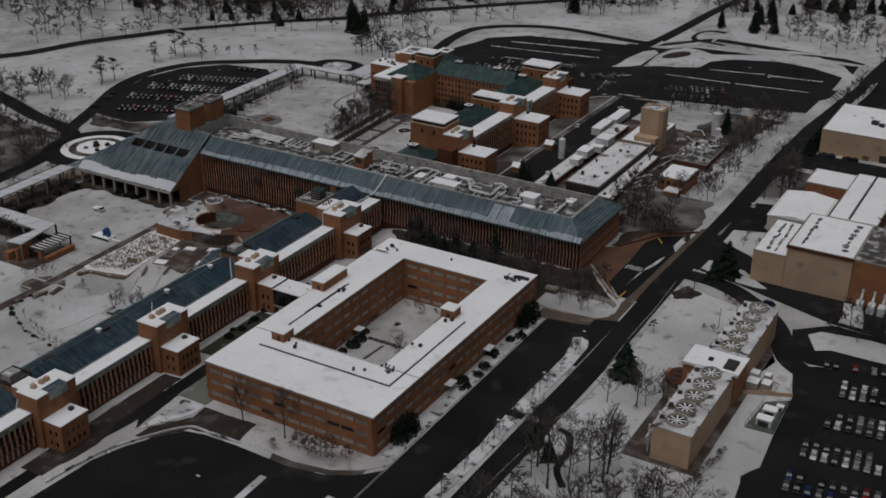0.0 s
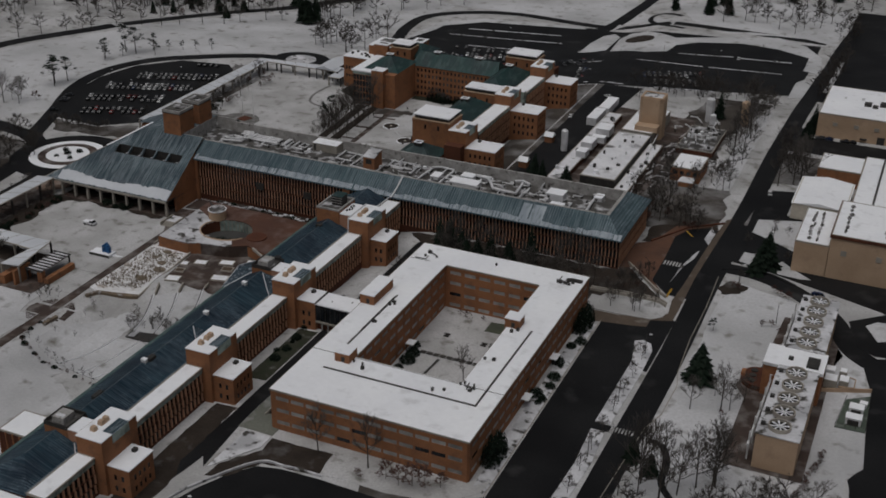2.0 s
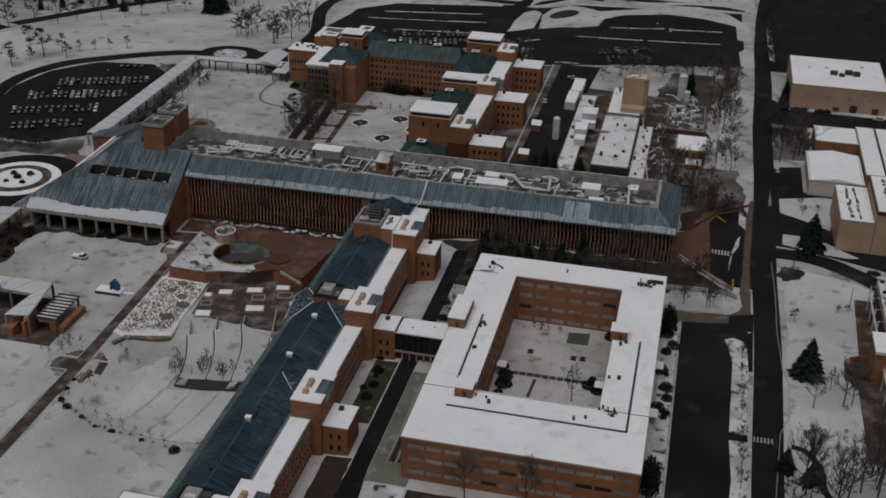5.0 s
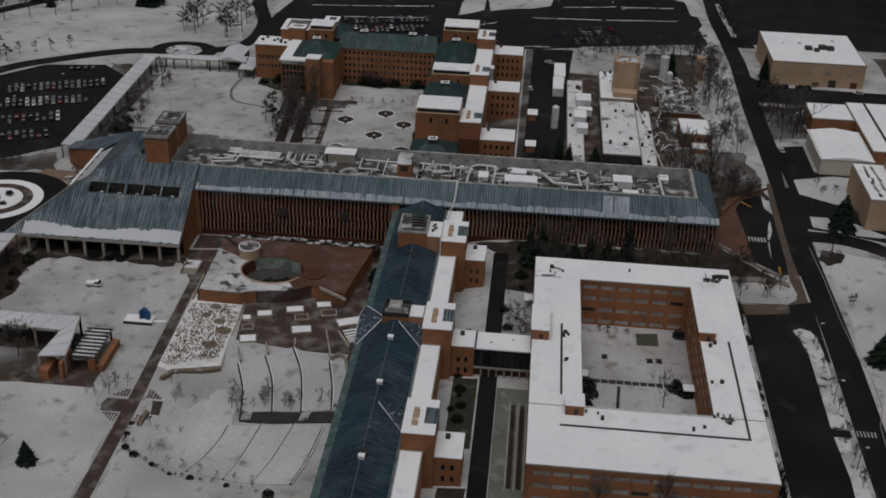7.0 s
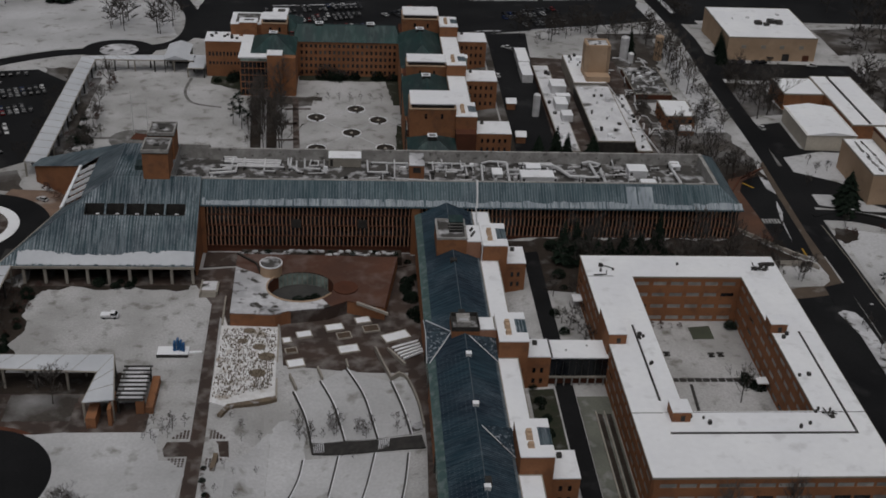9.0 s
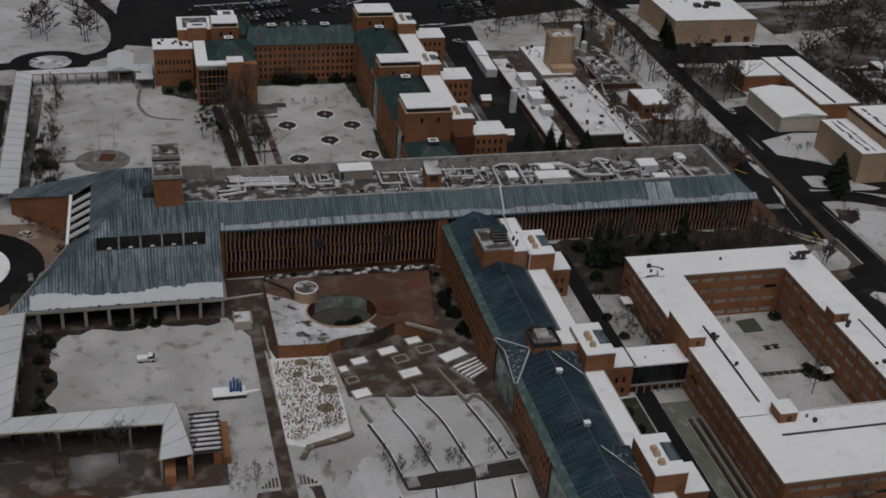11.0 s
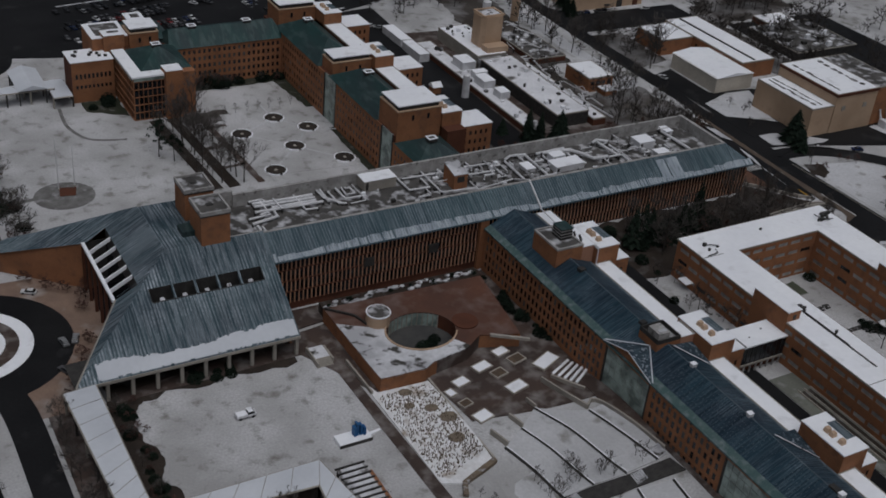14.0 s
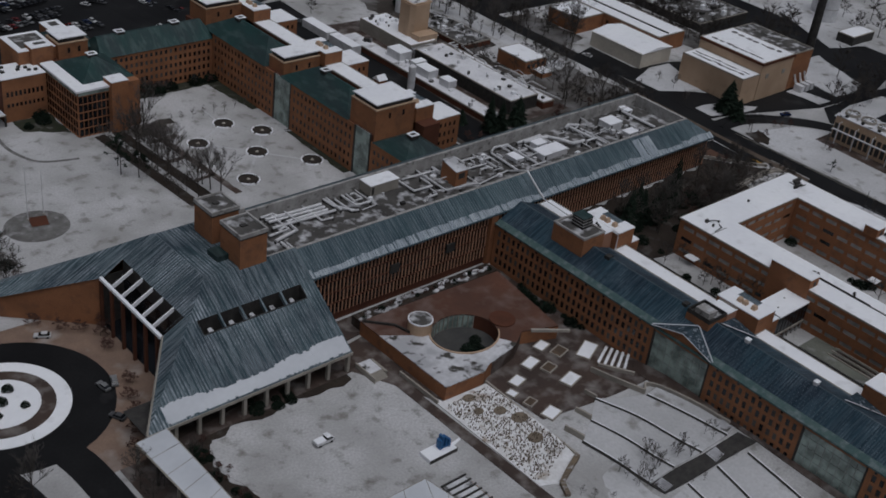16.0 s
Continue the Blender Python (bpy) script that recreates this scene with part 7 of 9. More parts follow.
# ---- the terrace building sunk in the plaza ----
def terrace_building():
    t = thing("terrace_building", "low brick building with a paved roof round an oval court", "building", (26, -26, 0))
    cx, cy, rx, ry, zt = 23.6, -27.9, 10.3, 8.9, 4.6
    outer = [(2.2, -7.5), (3.0, -43.5), (16.5, -44), (19.8, -42.3), (26, -41.3), (32.2, -40), (38.3, -36.2), (49.2, -42.8), (54.5, -9)]

    # roof: a ring of quads between the outline and the oval court
    def edge(a):
        d = Vector((math.cos(a), math.sin(a)))
        best = 60.0
        for p, q in zip(outer, outer[1:] + outer[:1]):
            e = Vector((q[0] - p[0], q[1] - p[1]))
            den = d.x * e.y - d.y * e.x
            if abs(den) > 1e-9:
                s = ((p[0] - cx) * e.y - (p[1] - cy) * e.x) / den
                u = ((p[0] - cx) * d.y - (p[1] - cy) * d.x) / den
                if s > 0 and -1e-6 <= u <= 1 + 1e-6:
                    best = min(best, s)
        return (cx + d.x * best, cy + d.y * best)

    angles = sorted(set([2 * math.pi * k / 72 for k in range(72)] + [math.atan2(p[1] - cy, p[0] - cx) % (2 * math.pi) for p in outer]))
    pave, snow, wall, low, inner, glass = Geo(), Geo(), Geo(), Geo(), Geo(), Geo()
    for a, b in zip(angles, angles[1:] + [angles[0] + 2 * math.pi]):
        i0, i1 = (cx + rx * math.cos(a), cy + ry * math.sin(a)), (cx + rx * math.cos(b), cy + ry * math.sin(b))
        o0, o1 = edge(a), edge(b)
        mid = math.degrees((a + b) / 2) % 360
        (snow if 150 < mid < 312 else pave).loft([(*i0, zt - 0.4), (*o0, zt - 0.4), (*o1, zt - 0.4), (*i1, zt - 0.4)], [(*i0, zt), (*o0, zt), (*o1, zt), (*i1, zt)])
        (wall if not 262 < mid < 330 else low).face((*o0, -0.5), (*o1, -0.5), (*o1, zt), (*o0, zt))
        target = glass if 35 < mid < 135 else inner
        target.face((*i1, -0.3), (*i0, -0.3), (*i0, zt - 0.1), (*i1, zt - 0.1))
    part("roof_paving", pave, surface("red_brick_deck", (0.13, 0.06, 0.04), (0.085, 0.045, 0.034), 0.07, 1.2, 0.7, third=((0.2, 0.15, 0.135), 0.12, 0.52, 0.8)), t, "red-brown paved roof terrace")
    part("roof_snow", snow.mesh("roof_snow", SNOW_WORN, True), SNOW_WORN, t, "snow-covered part of the roof")
    part("wall", wall, BRICK, t)
    part("wall", low, PAVING, t, "dark brick wall towards the plaza")
    part("court_wall", inner, BRICK_DARK, t)
    part("court_glazing", glass, GLASS_GREEN, t, "curved pale glazing round the court")
    for k in range(12):
        a = radians(35 + 100 * k / 11)
        x, y = cx + (rx - 0.15) * math.cos(a), cy + (ry - 0.15) * math.sin(a)
        part("glazing_bar", Geo().box(x - 0.1, x + 0.1, y - 0.1, y + 0.1, -0.2, zt - 0.1), CONCRETE, t)
    part("court_floor", Geo().prism(oval(cx, cy, rx - 0.2, ry - 0.2, 40), -0.3, 0.15), surface("court_gravel", (0.07, 0.068, 0.065), (0.05, 0.05, 0.05), 0.2, 1.5), t)
    part("court_bed", Geo().prism([(cx + r * math.cos(radians(q)), cy + r * 0.86 * math.sin(radians(q))) for q, r in [(k, 10.0) for k in range(180, 330, 15)] + [(k, 8.2) for k in range(315, 165, -15)]], 0.1, 0.6), SNOW_WORN, t, "snowy planting strip round the court")
    rim = Geo()
    for k in range(24):
        a, b = radians(150 + 8 * k - 8), radians(150 + 8 * k)
        for q in ((a, b),):
            p = [(cx + r * math.cos(z), cy + r * 0.86 * math.sin(z)) for z, r in ((q[0], rx + 0.05), (q[1], rx + 0.05), (q[1], rx + 0.5), (q[0], rx + 0.5))]
            rim.loft([(*v, zt) for v in p][::-1], [(*v, zt + 0.35) for v in p][::-1])
    part("court_rim", rim, BRICK_PALE, t)
    # raised walls and ramps on the roof
    for a, b in (((2.4, -8.0), (9, -14.5)), ((9, -14.5), (10.4, -19.5))):
        d = Vector((b[0] - a[0], b[1] - a[1])).normalized() * 0.25
        part("roof_kerb", Geo().prism([(a[0] - d.y, a[1] + d.x), (a[0] + d.y, a[1] - d.x), (b[0] + d.y, b[1] - d.x), (b[0] - d.y, b[1] + d.x)][::-1][::-1], zt, zt + 0.7), DARK_METAL, t)
    part("east_kerb", Geo().loft([(41, -37.6, zt - 0.5), (50.6, -43.8, zt - 0.5), (50.8, -43.2, zt - 0.5), (41.4, -36.9, zt - 0.5)], [(41, -37.6, zt + 0.35), (50.6, -43.8, zt + 0.35), (50.8, -43.2, zt + 0.35), (41.4, -36.9, zt + 0.35)]), STONE, t)
    dr = part("drum", Geo().cyl(13.9, -19.5, 3.5, zt - 0.3, zt + 3.4, 28), BRICK_PALE, t, "round buff drum with a snowy top")
    part("drum_rim", Geo().cyl(13.9, -19.5, 3.62, zt + 3.4, zt + 3.75, 28), SNOW, dr)
    kd = part("kiosk", Geo().cyl(37.6, -28.8, 3.0, 0, zt + 0.1, 20), GLASS, t)
    part("kiosk_roof", Geo().cyl(37.6, -28.8, 3.9, zt + 0.05, zt + 0.4, 24), BRICK_DARK, kd)
    part("drum_top", Geo().cyl(13.9, -19.5, 3.3, zt + 3.75, zt + 3.8, 28), DECK, dr)
    return t


terrace_building()
drape("raised_bed", [(3, -2.6), (56, -2.6), (56, -7.4), (3, -7.0)], 3.5, DARK_BED, "raised bed of dark soil along the long building", "flower bed", skirt=3.6)
drape("pavement", [(-9, 0.6), (59, 0.6), (61, -6), (54.4, -9), (2.2, -7.6), (-9, -9)], 0.4, PAVING, "dark wet paving between the terrace and the long building", "pavement")


# ---- canopies on the west side ----
def canopy(pts, width, z=6.8, tilt=0.5, every=9.0, label="long white canopy roof on dark posts"):
    t = thing("covered_walk", label, "canopy", (*pts[0], 0), "covered walks")
    left, right = ribbon(pts, width)
    for i in range(len(pts) - 1):
        n = max(1, round(math.dist(pts[i], pts[i + 1]) / 6.5))
        for k in range(n):
            u0, u1 = k / n, (k + 1) / n
            q = [tuple(np.array(side[i]) * (1 - u) + np.array(side[i + 1]) * u) for side, u in ((right, u0), (right, u1), (left, u1), (left, u0))]
            zz = (z, z, z + tilt, z + tilt)
            c = np.mean(q, axis=0)
            q = [tuple(c + (np.array(p) - c) * 0.993) for p in q]
            part("panel", Geo().loft([(*p, h - 0.3) for p, h in zip(q, zz)], [(*p, h) for p, h in zip(q, zz)]), SNOW_CANOPY, t, "snow-covered roof panel")
            part("roof_rib", Geo().tube([(*q[0], zz[0] + 0.02), (*q[3], zz[3] + 0.02)], 0.1, 4), PARAPET, t)
        for side, h in ((left, z + tilt), (right, z)):
            a, b = Vector((*side[i], h - 0.2)), Vector((*side[i + 1], h - 0.2))
            part("edge_beam", Geo().tube([a, b], 0.28, 4), CONCRETE, t)
        m = max(1, round(math.dist(pts[i], pts[i + 1]) / every))
        for k in range(m + 1):
            for side, f in ((left, 0.9), (right, 0.9)):
                p = np.array(side[i]) * (1 - k / m) + np.array(side[i + 1]) * k / m
                c = np.array(pts[i]) * (1 - k / m) + np.array(pts[i + 1]) * k / m
                p = c + (p - c) * f
                g0 = land(*p)
                part("post", Geo().box(p[0] - 0.3, p[0] + 0.3, p[1] - 0.3, p[1] + 0.3, g0 - 0.2, z - 0.2), DARK_METAL if k % 2 else CONCRETE, t)
    return t


canopy([(-70.8, -20.5), (-70, -71.5), (-28, -72.6), (-27.0, -90)], 8.2)
canopy([(-78, 57), (-79.5, 166), (-33, 168.5)], 7.0, 5.6)
canopy([(-34.6, 166.4), (-27.4, 166.4)], 17.0, 4.8, 0.1)
PVN = thing("pavilion", "open pavilion under a shallow snowy pitched roof", "pavilion", (-40.5, 174, 0))
part("roof", Geo().loft([(-46.2, 164.2, 6.2), (-35.2, 164.2, 6.2), (-35.2, 184.8, 6.2), (-46.2, 184.8, 6.2)], [(-40.9, 164.2, 8.0), (-40.5, 164.2, 8.0), (-40.5, 184.8, 8.0), (-40.9, 184.8, 8.0)]), SNOW_CANOPY, PVN)
for x in (-45.6, -35.8):
    for y in (165, 171.2, 177.6, 184):
        part("post", Geo().box(x - 0.2, x + 0.2, y - 0.2, y + 0.2, -0.1, 6.2), DARK_METAL, PVN)
part("back_wall", Geo().box(-45.4, -36, 176, 183.6, -0.1, 6.1), DARK_METAL, PVN)
PAV = thing("pavilion", "small brick pavilion under the tip of the canopy", "pavilion", (-25, -88, 0))
part("wall", Geo().box(-30, -27.4, -93, -86, -0.2, 3.6).box(-24.4, -23.4, -92, -84, -0.2, 5.8), BRICK, PAV)
part("plinth", Geo().box(-35, -14.6, -94.5, -82, -0.3, 0.3), PAVING, PAV)
PERG = thing("pergola", "flat slatted pergola roof with snow between beams", "pergola", (-19.5, -79, 0))
part("deck", Geo().box(-23, -15.9, -87, -71.2, 4.6, 4.8), DECK, PERG)
for k in range(9):
    y = -86.6 + 1.9 * k
    part("beam", Geo().box(-23.4, -15.5, y - 0.18, y + 0.18, 4.8, 5.2), DARK_METAL, PERG)
    if k < 8:
        part("snow_strip", Geo().box(-22.6 + 0.5 * (k % 3), -16.2, y + 0.3, y + 1.5, 4.8, 4.95), SNOW_WORN, PERG)
part("wall", Geo().box(-15.6, -13.6, -86.5, -72, -0.2, 2.2).box(-18, -15.8, -86.8, -85, -0.2, 4.6), BRICK, PERG)
for x, y in ((-22.6, -86.6), (-22.6, -71.6), (-16.3, -71.6)):
    part("post", Geo().box(x - 0.25, x + 0.25, y - 0.25, y + 0.25, -0.2, 4.6), DARK_METAL, PERG)

# ---- things on the square lawn ----
BLUE = surface("blue_paint", (0.02, 0.09, 0.24), (0.03, 0.12, 0.28), 0.5, 2.0, 0.5)
STAGE = thing("stage_platform", "low white platform with a blue climbing frame", "platform", (-10, -57.5, 0))
part("deck", Geo().box(-16.5, -7.6, -60.2, -56.0, 0.1, 1.2), SNOW, STAGE)
part("skirt", Geo().box(-16.6, -7.5, -60.35, -60.2, 0.0, 1.1), DARK_METAL, STAGE)
for k, (bx, by, bh) in enumerate(((-11.6, -57.6, 3.9), (-10.7, -57.2, 4.6), (-9.8, -57.5, 4.2), (-9.0, -57.9, 3.5))):
    part("blue_panel", Geo().box(bx - 0.3, bx + 0.3, by - 0.9, by + 0.7, 1.2, bh), BLUE, STAGE, "blue painted upright panel")
part("blue_rail", Geo().box(-12.0, -8.5, -58.7, -58.5, 1.6, 1.9), BLUE, STAGE)
part("ramp", Geo().loft([(-7.6, -58.6, 0.05), (-3.8, -57.6, 0.05), (-3.9, -56.9, 0.05), (-7.6, -57.6, 0.05)], [(-7.6, -58.6, 0.6), (-3.8, -57.6, 0.3), (-3.9, -56.9, 0.3), (-7.6, -57.6, 0.6)]), SNOW, STAGE)
TRUCK = thing("utility_truck", "small white utility truck standing on the snowy lawn", "truck", (-33.6, -39, 0.15))
part("chassis", Geo().box(-36.2, -31.2, -40.0, -38.1, 0.55, 0.8), DARK_METAL, TRUCK)
part("bed", Geo().box(-36.3, -33.3, -40.2, -37.9, 0.8, 1.0).box(-36.3, -33.3, -40.2, -40.05, 1.0, 1.5).box(-36.3, -33.3, -38.05, -37.9, 1.0, 1.5).box(-36.3, -36.15, -40.05, -38.05, 1.0, 1.5), METAL, TRUCK)
part("bed_snow", Geo().box(-36.1, -33.4, -40.0, -38.1, 1.0, 1.55), SNOW, TRUCK, "snow filling the bed")
part("cab", Geo().loft([(-33.2, -40.1, 0.6), (-30.9, -40.1, 0.6), (-30.9, -38.0, 0.6), (-33.2, -38.0, 0.6)], [(-33.2, -40.1, 1.35), (-31.0, -40.1, 1.35), (-31.0, -38.0, 1.35), (-33.2, -38.0, 1.35)]), METAL, TRUCK)
part("cab_glass", Geo().loft([(-33.2, -40.05, 1.35), (-31.3, -40.05, 1.35), (-31.3, -38.05, 1.35), (-33.2, -38.05, 1.35)], [(-33.1, -39.95, 2.1), (-32.0, -39.95, 2.1), (-32.0, -38.15, 2.1), (-33.1, -38.15, 2.1)]), GLASS, TRUCK)
part("cab_roof", Geo().box(-33.2, -31.9, -40.0, -38.1, 2.1, 2.25), SNOW, TRUCK)
for x in (-35.3, -31.9):
    for y in (-40.05, -38.05):
        w = Geo()
        ring = [(0.36 * math.cos(2 * math.pi * q / 12), 0.36 * math.sin(2 * math.pi * q / 12)) for q in range(12)]
        w.loft([(x + c, y - 0.13, 0.5 + d) for c, d in ring], [(x + c, y + 0.13, 0.5 + d) for c, d in ring])
        part("wheel", w, ASPHALT, TRUCK, "black tyre")


def pole(x, y, h, label="tall slim metal flagpole standing on the snowy lawn", name="flagpole", group=""):
    z = land(x, y)
    t = thing(name, label, "pole", (x, y, z), group)
    part("shaft", Geo().cyl(x, y, 0.16, z, z + h, 6, 0.08), METAL, t)
    part("base", Geo().cyl(x, y, 0.4, z, z + 0.5, 8), CONCRETE, t)
    return t


for x, y, h in ((-48.3, 95.6, 19), (-42.8, 96.4, 16)):
    pole(x, y, h)


# ---- cooling towers east of the road ----
def cooling_towers():
    t = thing("cooling_tower", "long buff brick cooling plant with a row of roof fans", "cooling plant", (242, -52, 6.5))
    for y0, y1, ys in ((-97.0, -59.2, (-63, -70.3, -77.7, -85.1, -92.4)), (-47.6, -11.2, (-15, -22.2, -29.5, -36.8, -44))):
        part("wall", Geo().box(237.2, 248.4, y0, y1, 5.8, 17.4), BRICK_PALE, t)
        part("roof", Geo().box(236.9, 248.7, y0 - 0.2, y1 + 0.2, 17.4, 17.75), SNOW_WORN, t)
        lo = Geo()
        for k in range(int((y1 - y0) / 2.4)):
            lo.box(237.0, 237.2, y0 + 0.8 + k * 2.4, y0 + 2.4 + k * 2.4, 8, 14.5)
        part("louvre", lo, DARK_METAL, t)
        for y in ys:
            ring = Geo()
            a, b = oval(242.6, y, 3.05, n=24), oval(242.6, y, 2.75, n=24)
            for i in range(24):
                j = (i + 1) % 24
                ring.loft([(*a[i], 17.7), (*a[j], 17.7), (*b[j], 17.7), (*b[i], 17.7)], [(*a[i], 18.9), (*a[j], 18.9), (*b[j], 18.9), (*b[i], 18.9)])
            fan = part("fan", ring.mesh("fan", STONE, True), STONE, t, "round pale fan cowl")
            part("well", Geo().cyl(242.6, y, 2.74, 17.72, 17.95, 24), ASPHALT, fan)
            for i in range(8):
                bl = Geo()
                q = 2 * math.pi * i / 8 + y
                c, s = math.cos(q), math.sin(q)
                bl.loft([(242.6 + c * r - s * w, y + s * r + c * w, 18.35) for r, w in ((0.3, -0.12), (2.55, -0.24), (2.55, 0.24), (0.3, 0.12))], [(242.6 + c * r - s * w, y + s * r + c * w, 18.45) for r, w in ((0.3, -0.12), (2.55, -0.24), (2.55, 0.24), (0.3, 0.12))])
                part("blade", bl, SNOW, fan, "pale fan blade")
            part("hub", Geo().cyl(242.6, y, 0.5, 17.95, 18.6, 10), METAL, fan)
            part("motor", Geo().box(237.6, 238.8, y - 0.5, y + 0.5, 17.7, 18.6), DARK_METAL, fan)
        pipe = Geo().tube([(235.4, y0 + 1, 12.5), (235.4, y1 - 1, 12.5)], 0.35, 6)
        for k in range(5):
            yy = y0 + 3 + (y1 - y0 - 6) * k / 4
            pipe.tube([(235.4, yy, 6.4), (235.4, yy, 15.5), (237.3, yy, 15.5)], 0.25, 6)
        part("pipework", pipe, METAL, t, "pale riser pipes along the wall")
    part("middle_block", Geo().box(232.6, 249.4, -59.2, -47.6, 5.8, 17.2), BRICK, t)
    part("middle_roof", Geo().box(232.3, 249.7, -59.5, -47.3, 17.2, 17.6), SNOW, t)
    part("middle_rim", Geo().box(232.2, 249.8, -59.65, -59.5, 16.9, 17.8), METAL, t)
    part("roof_plant", Geo().box(244.5, 248, -57.5, -52, 17.6, 18.4), DARK_METAL, t)
    part("roof_plant", Geo().box(239, 240.4, -55, -53.6, 17.6, 18.3), DARK_METAL, t)
    a = part("round_annex", Geo().prism([(232.6, -58.4)] + oval(231.4, -52.6, 5.6, 5.8, n=12, a0=262, a1=98)[::1] + [(232.6, -46.8)], 5.8, 8.2), BRICK_DARK, t, "low dark half-round annex")
    for y in (-55.6, -52.6, -49.6):
        part("fan_opening", Geo().cyl(229.4, y, 1.1, 8.2, 8.5, 14), DARK_METAL, a)
    part("side_wall", Geo().box(225.9, 227.1, -54, -51.2, 5.8, 9.2), BRICK, a)
    return t


cooling_towers()
drape("yard", [(229, -99), (251, -99), (251, -8), (232, -8), (230.6, -44), (226, -50), (225.5, -58), (229, -64)], 0.06, PAVING, "brown paved yard round the cooling plant", "pavement")
EQ = thing("chiller", "group of pale boxed chillers on legs beside the plant", "equipment", (252, -45, 6.5))
for q, z, h, m in (((249.6, 253.4, -48.6, -44.6), 7.4, 2.6, CONCRETE), ((249.4, 252.2, -43.8, -40.8), 7.4, 3.2, METAL), ((253.8, 256.6, -46.2, -42.6), 7.2, 2.0, CONCRETE), ((253.4, 255.6, -41.8, -39.4), 7.2, 2.6, CONCRETE)):
    c = part("casing", Geo().box(*q, z, z + h), m, EQ)
    part("snow_cap", Geo().box(q[0] + 0.1, q[1] - 0.1, q[2] + 0.1, q[3] - 0.1, z + h, z + h + 0.2), SNOW, c)
    for x in (q[0] + 0.2, q[1] - 0.4):
        part("leg", Geo().box(x, x + 0.2, q[2] + 0.2, q[2] + 0.4, 6.5, z).box(x, x + 0.2, q[3] - 0.4, q[3] - 0.2, 6.5, z), DARK_METAL, c)
part("pipework", Geo().tube([(249.6, -46, 9.2), (248.3, -46, 9.2)], 0.25, 6).tube([(256, -41, 8.2), (258.4, -42, 8.2), (258.4, -47, 8.2), (254, -48, 8.2)], 0.2, 6), BRICK_PALE, EQ)
band("wall_low", [(249.5, -50.2), (263.4, -44.4)], 0.4, 0.05, BRICK_PALE, "low buff wall between the lawn strips", "wall", height=1.2)
drape("yard", [(255.6, -68), (264, -67.6), (263.4, -47), (257, -51.6)], 0.2, surface("moss_gravel", (0.1, 0.125, 0.1), (0.07, 0.085, 0.07), 0.2, 1.4, 0.95, third=((0.3, 0.31, 0.3), 0.2, 0.56, 0.8)), "greenish gravel yard of the transformers", "yard")
for x, y, w, d, h in ((260.4, -58.6, 2.0, 1.5, 2.6), (260.2, -63.6, 2.2, 1.5, 2.2), (262, -53.4, 1.0, 0.8, 1.2)):
    t = thing("transformer", "pale steel transformer box in the gravel yard", "equipment", (x, y, 6.5), "transformers in the yard")
    part("casing", Geo().box(x - w, x + w, y - d, y + d, 6.6, 6.6 + h), METAL, t)
    part("snow_cap", Geo().box(x - w - 0.1, x + w + 0.1, y - d - 0.1, y + d + 0.1, 6.6 + h, 6.8 + h), SNOW, t)
    part("radiator", Geo().box(x - w * 0.7, x + w * 0.7, y - d - 0.5, y - d, 6.9, 6.2 + h), DARK_METAL, t)
FN = thing("yard_fence", "dark mesh fence round the transformer yard", "fence", (260, -58, 6.5))
for p, q in (((255.6, -68), (264, -67.6)), ((255.6, -68), (257, -51.6)), ((264, -67.6), (263.4, -47))):
    part("rail", Geo().tube([(*p, 8.2), (*q, 8.2)], 0.06, 5), DARK_METAL, FN)
    n = max(2, int(math.dist(p, q) / 2.6))
    for k in range(n):
        x, y = p[0] + (q[0] - p[0]) * k / n, p[1] + (q[1] - p[1]) * k / n
        part("post", Geo().box(x - 0.06, x + 0.06, y - 0.06, y + 0.06, 6.5, 8.3), DARK_METAL, FN)

# ---- buff and white buildings east of the road ----
HALL2 = block("storage_hall", "large plain buff hall with a snowy flat roof", 216.2, 259.4, 177.2, 221.8, 5.5, 17.9, BRICK_PALE)
for x in (223, 232.5, 241.5, 251):
    part("louvre", Geo().box(x, x + 2.2, 177.0, 177.2, 12.5, 14.2), CONCRETE, HALL2)
part("dock_door", Geo().box(243.5, 246.8, 176.95, 177.2, 6.5, 10), DARK_METAL, HALL2)
part("dock_door", Geo().box(253.5, 256.5, 176.95, 177.2, 6.5, 9.4), BRICK_DARK, HALL2)
part("canopy", Geo().box(236, 239, 175.6, 177.2, 8.2, 8.5), DARK_METAL, HALL2)
for x, y, w, h in ((236, 197, 1.6, 1.5), (239.5, 195, 1.2, 1.2), (243, 199, 1.7, 1.7), (246.5, 197.5, 1.5, 1.8), (233, 205, 0.8, 0.8), (250, 211, 0.8, 0.7), (225, 204, 0.5, 0.7)):
    part("roof_unit", Geo().box(x - w, x + w, y - w, y + w, 18, 18 + h), DARK_METAL if w > 1 else METAL, HALL2)
SHED = thing("white_shed", "plain pale shed with a shallow snowy gable roof", "shed", (230, 90, 6.5))
part("wall", Geo().box(220.4, 240.8, 75.2, 104.8, 5.5, 13.4), surface("cream_metal", (0.6, 0.55, 0.47), (0.52, 0.475, 0.41), 0.2, 1.5), SHED)
part("roof", Geo().loft([(220, 74.8, 13.3), (241.2, 74.8, 13.3), (241.2, 105.2, 13.3), (220, 105.2, 13.3)], [(230.4, 74.8, 14.7), (230.8, 74.8, 14.7), (230.8, 105.2, 14.7), (230.4, 105.2, 14.7)]), SNOW, SHED)
drape("yard", [(205, 60), (220, 62), (220, 76), (206, 76)], 0.1, LITTER, "bare brown gravel yard", "yard")
block("laboratory", "low orange brick wing with a snowy roof", 224.5, 242, 117.5, 136, 5.5, 13.6)
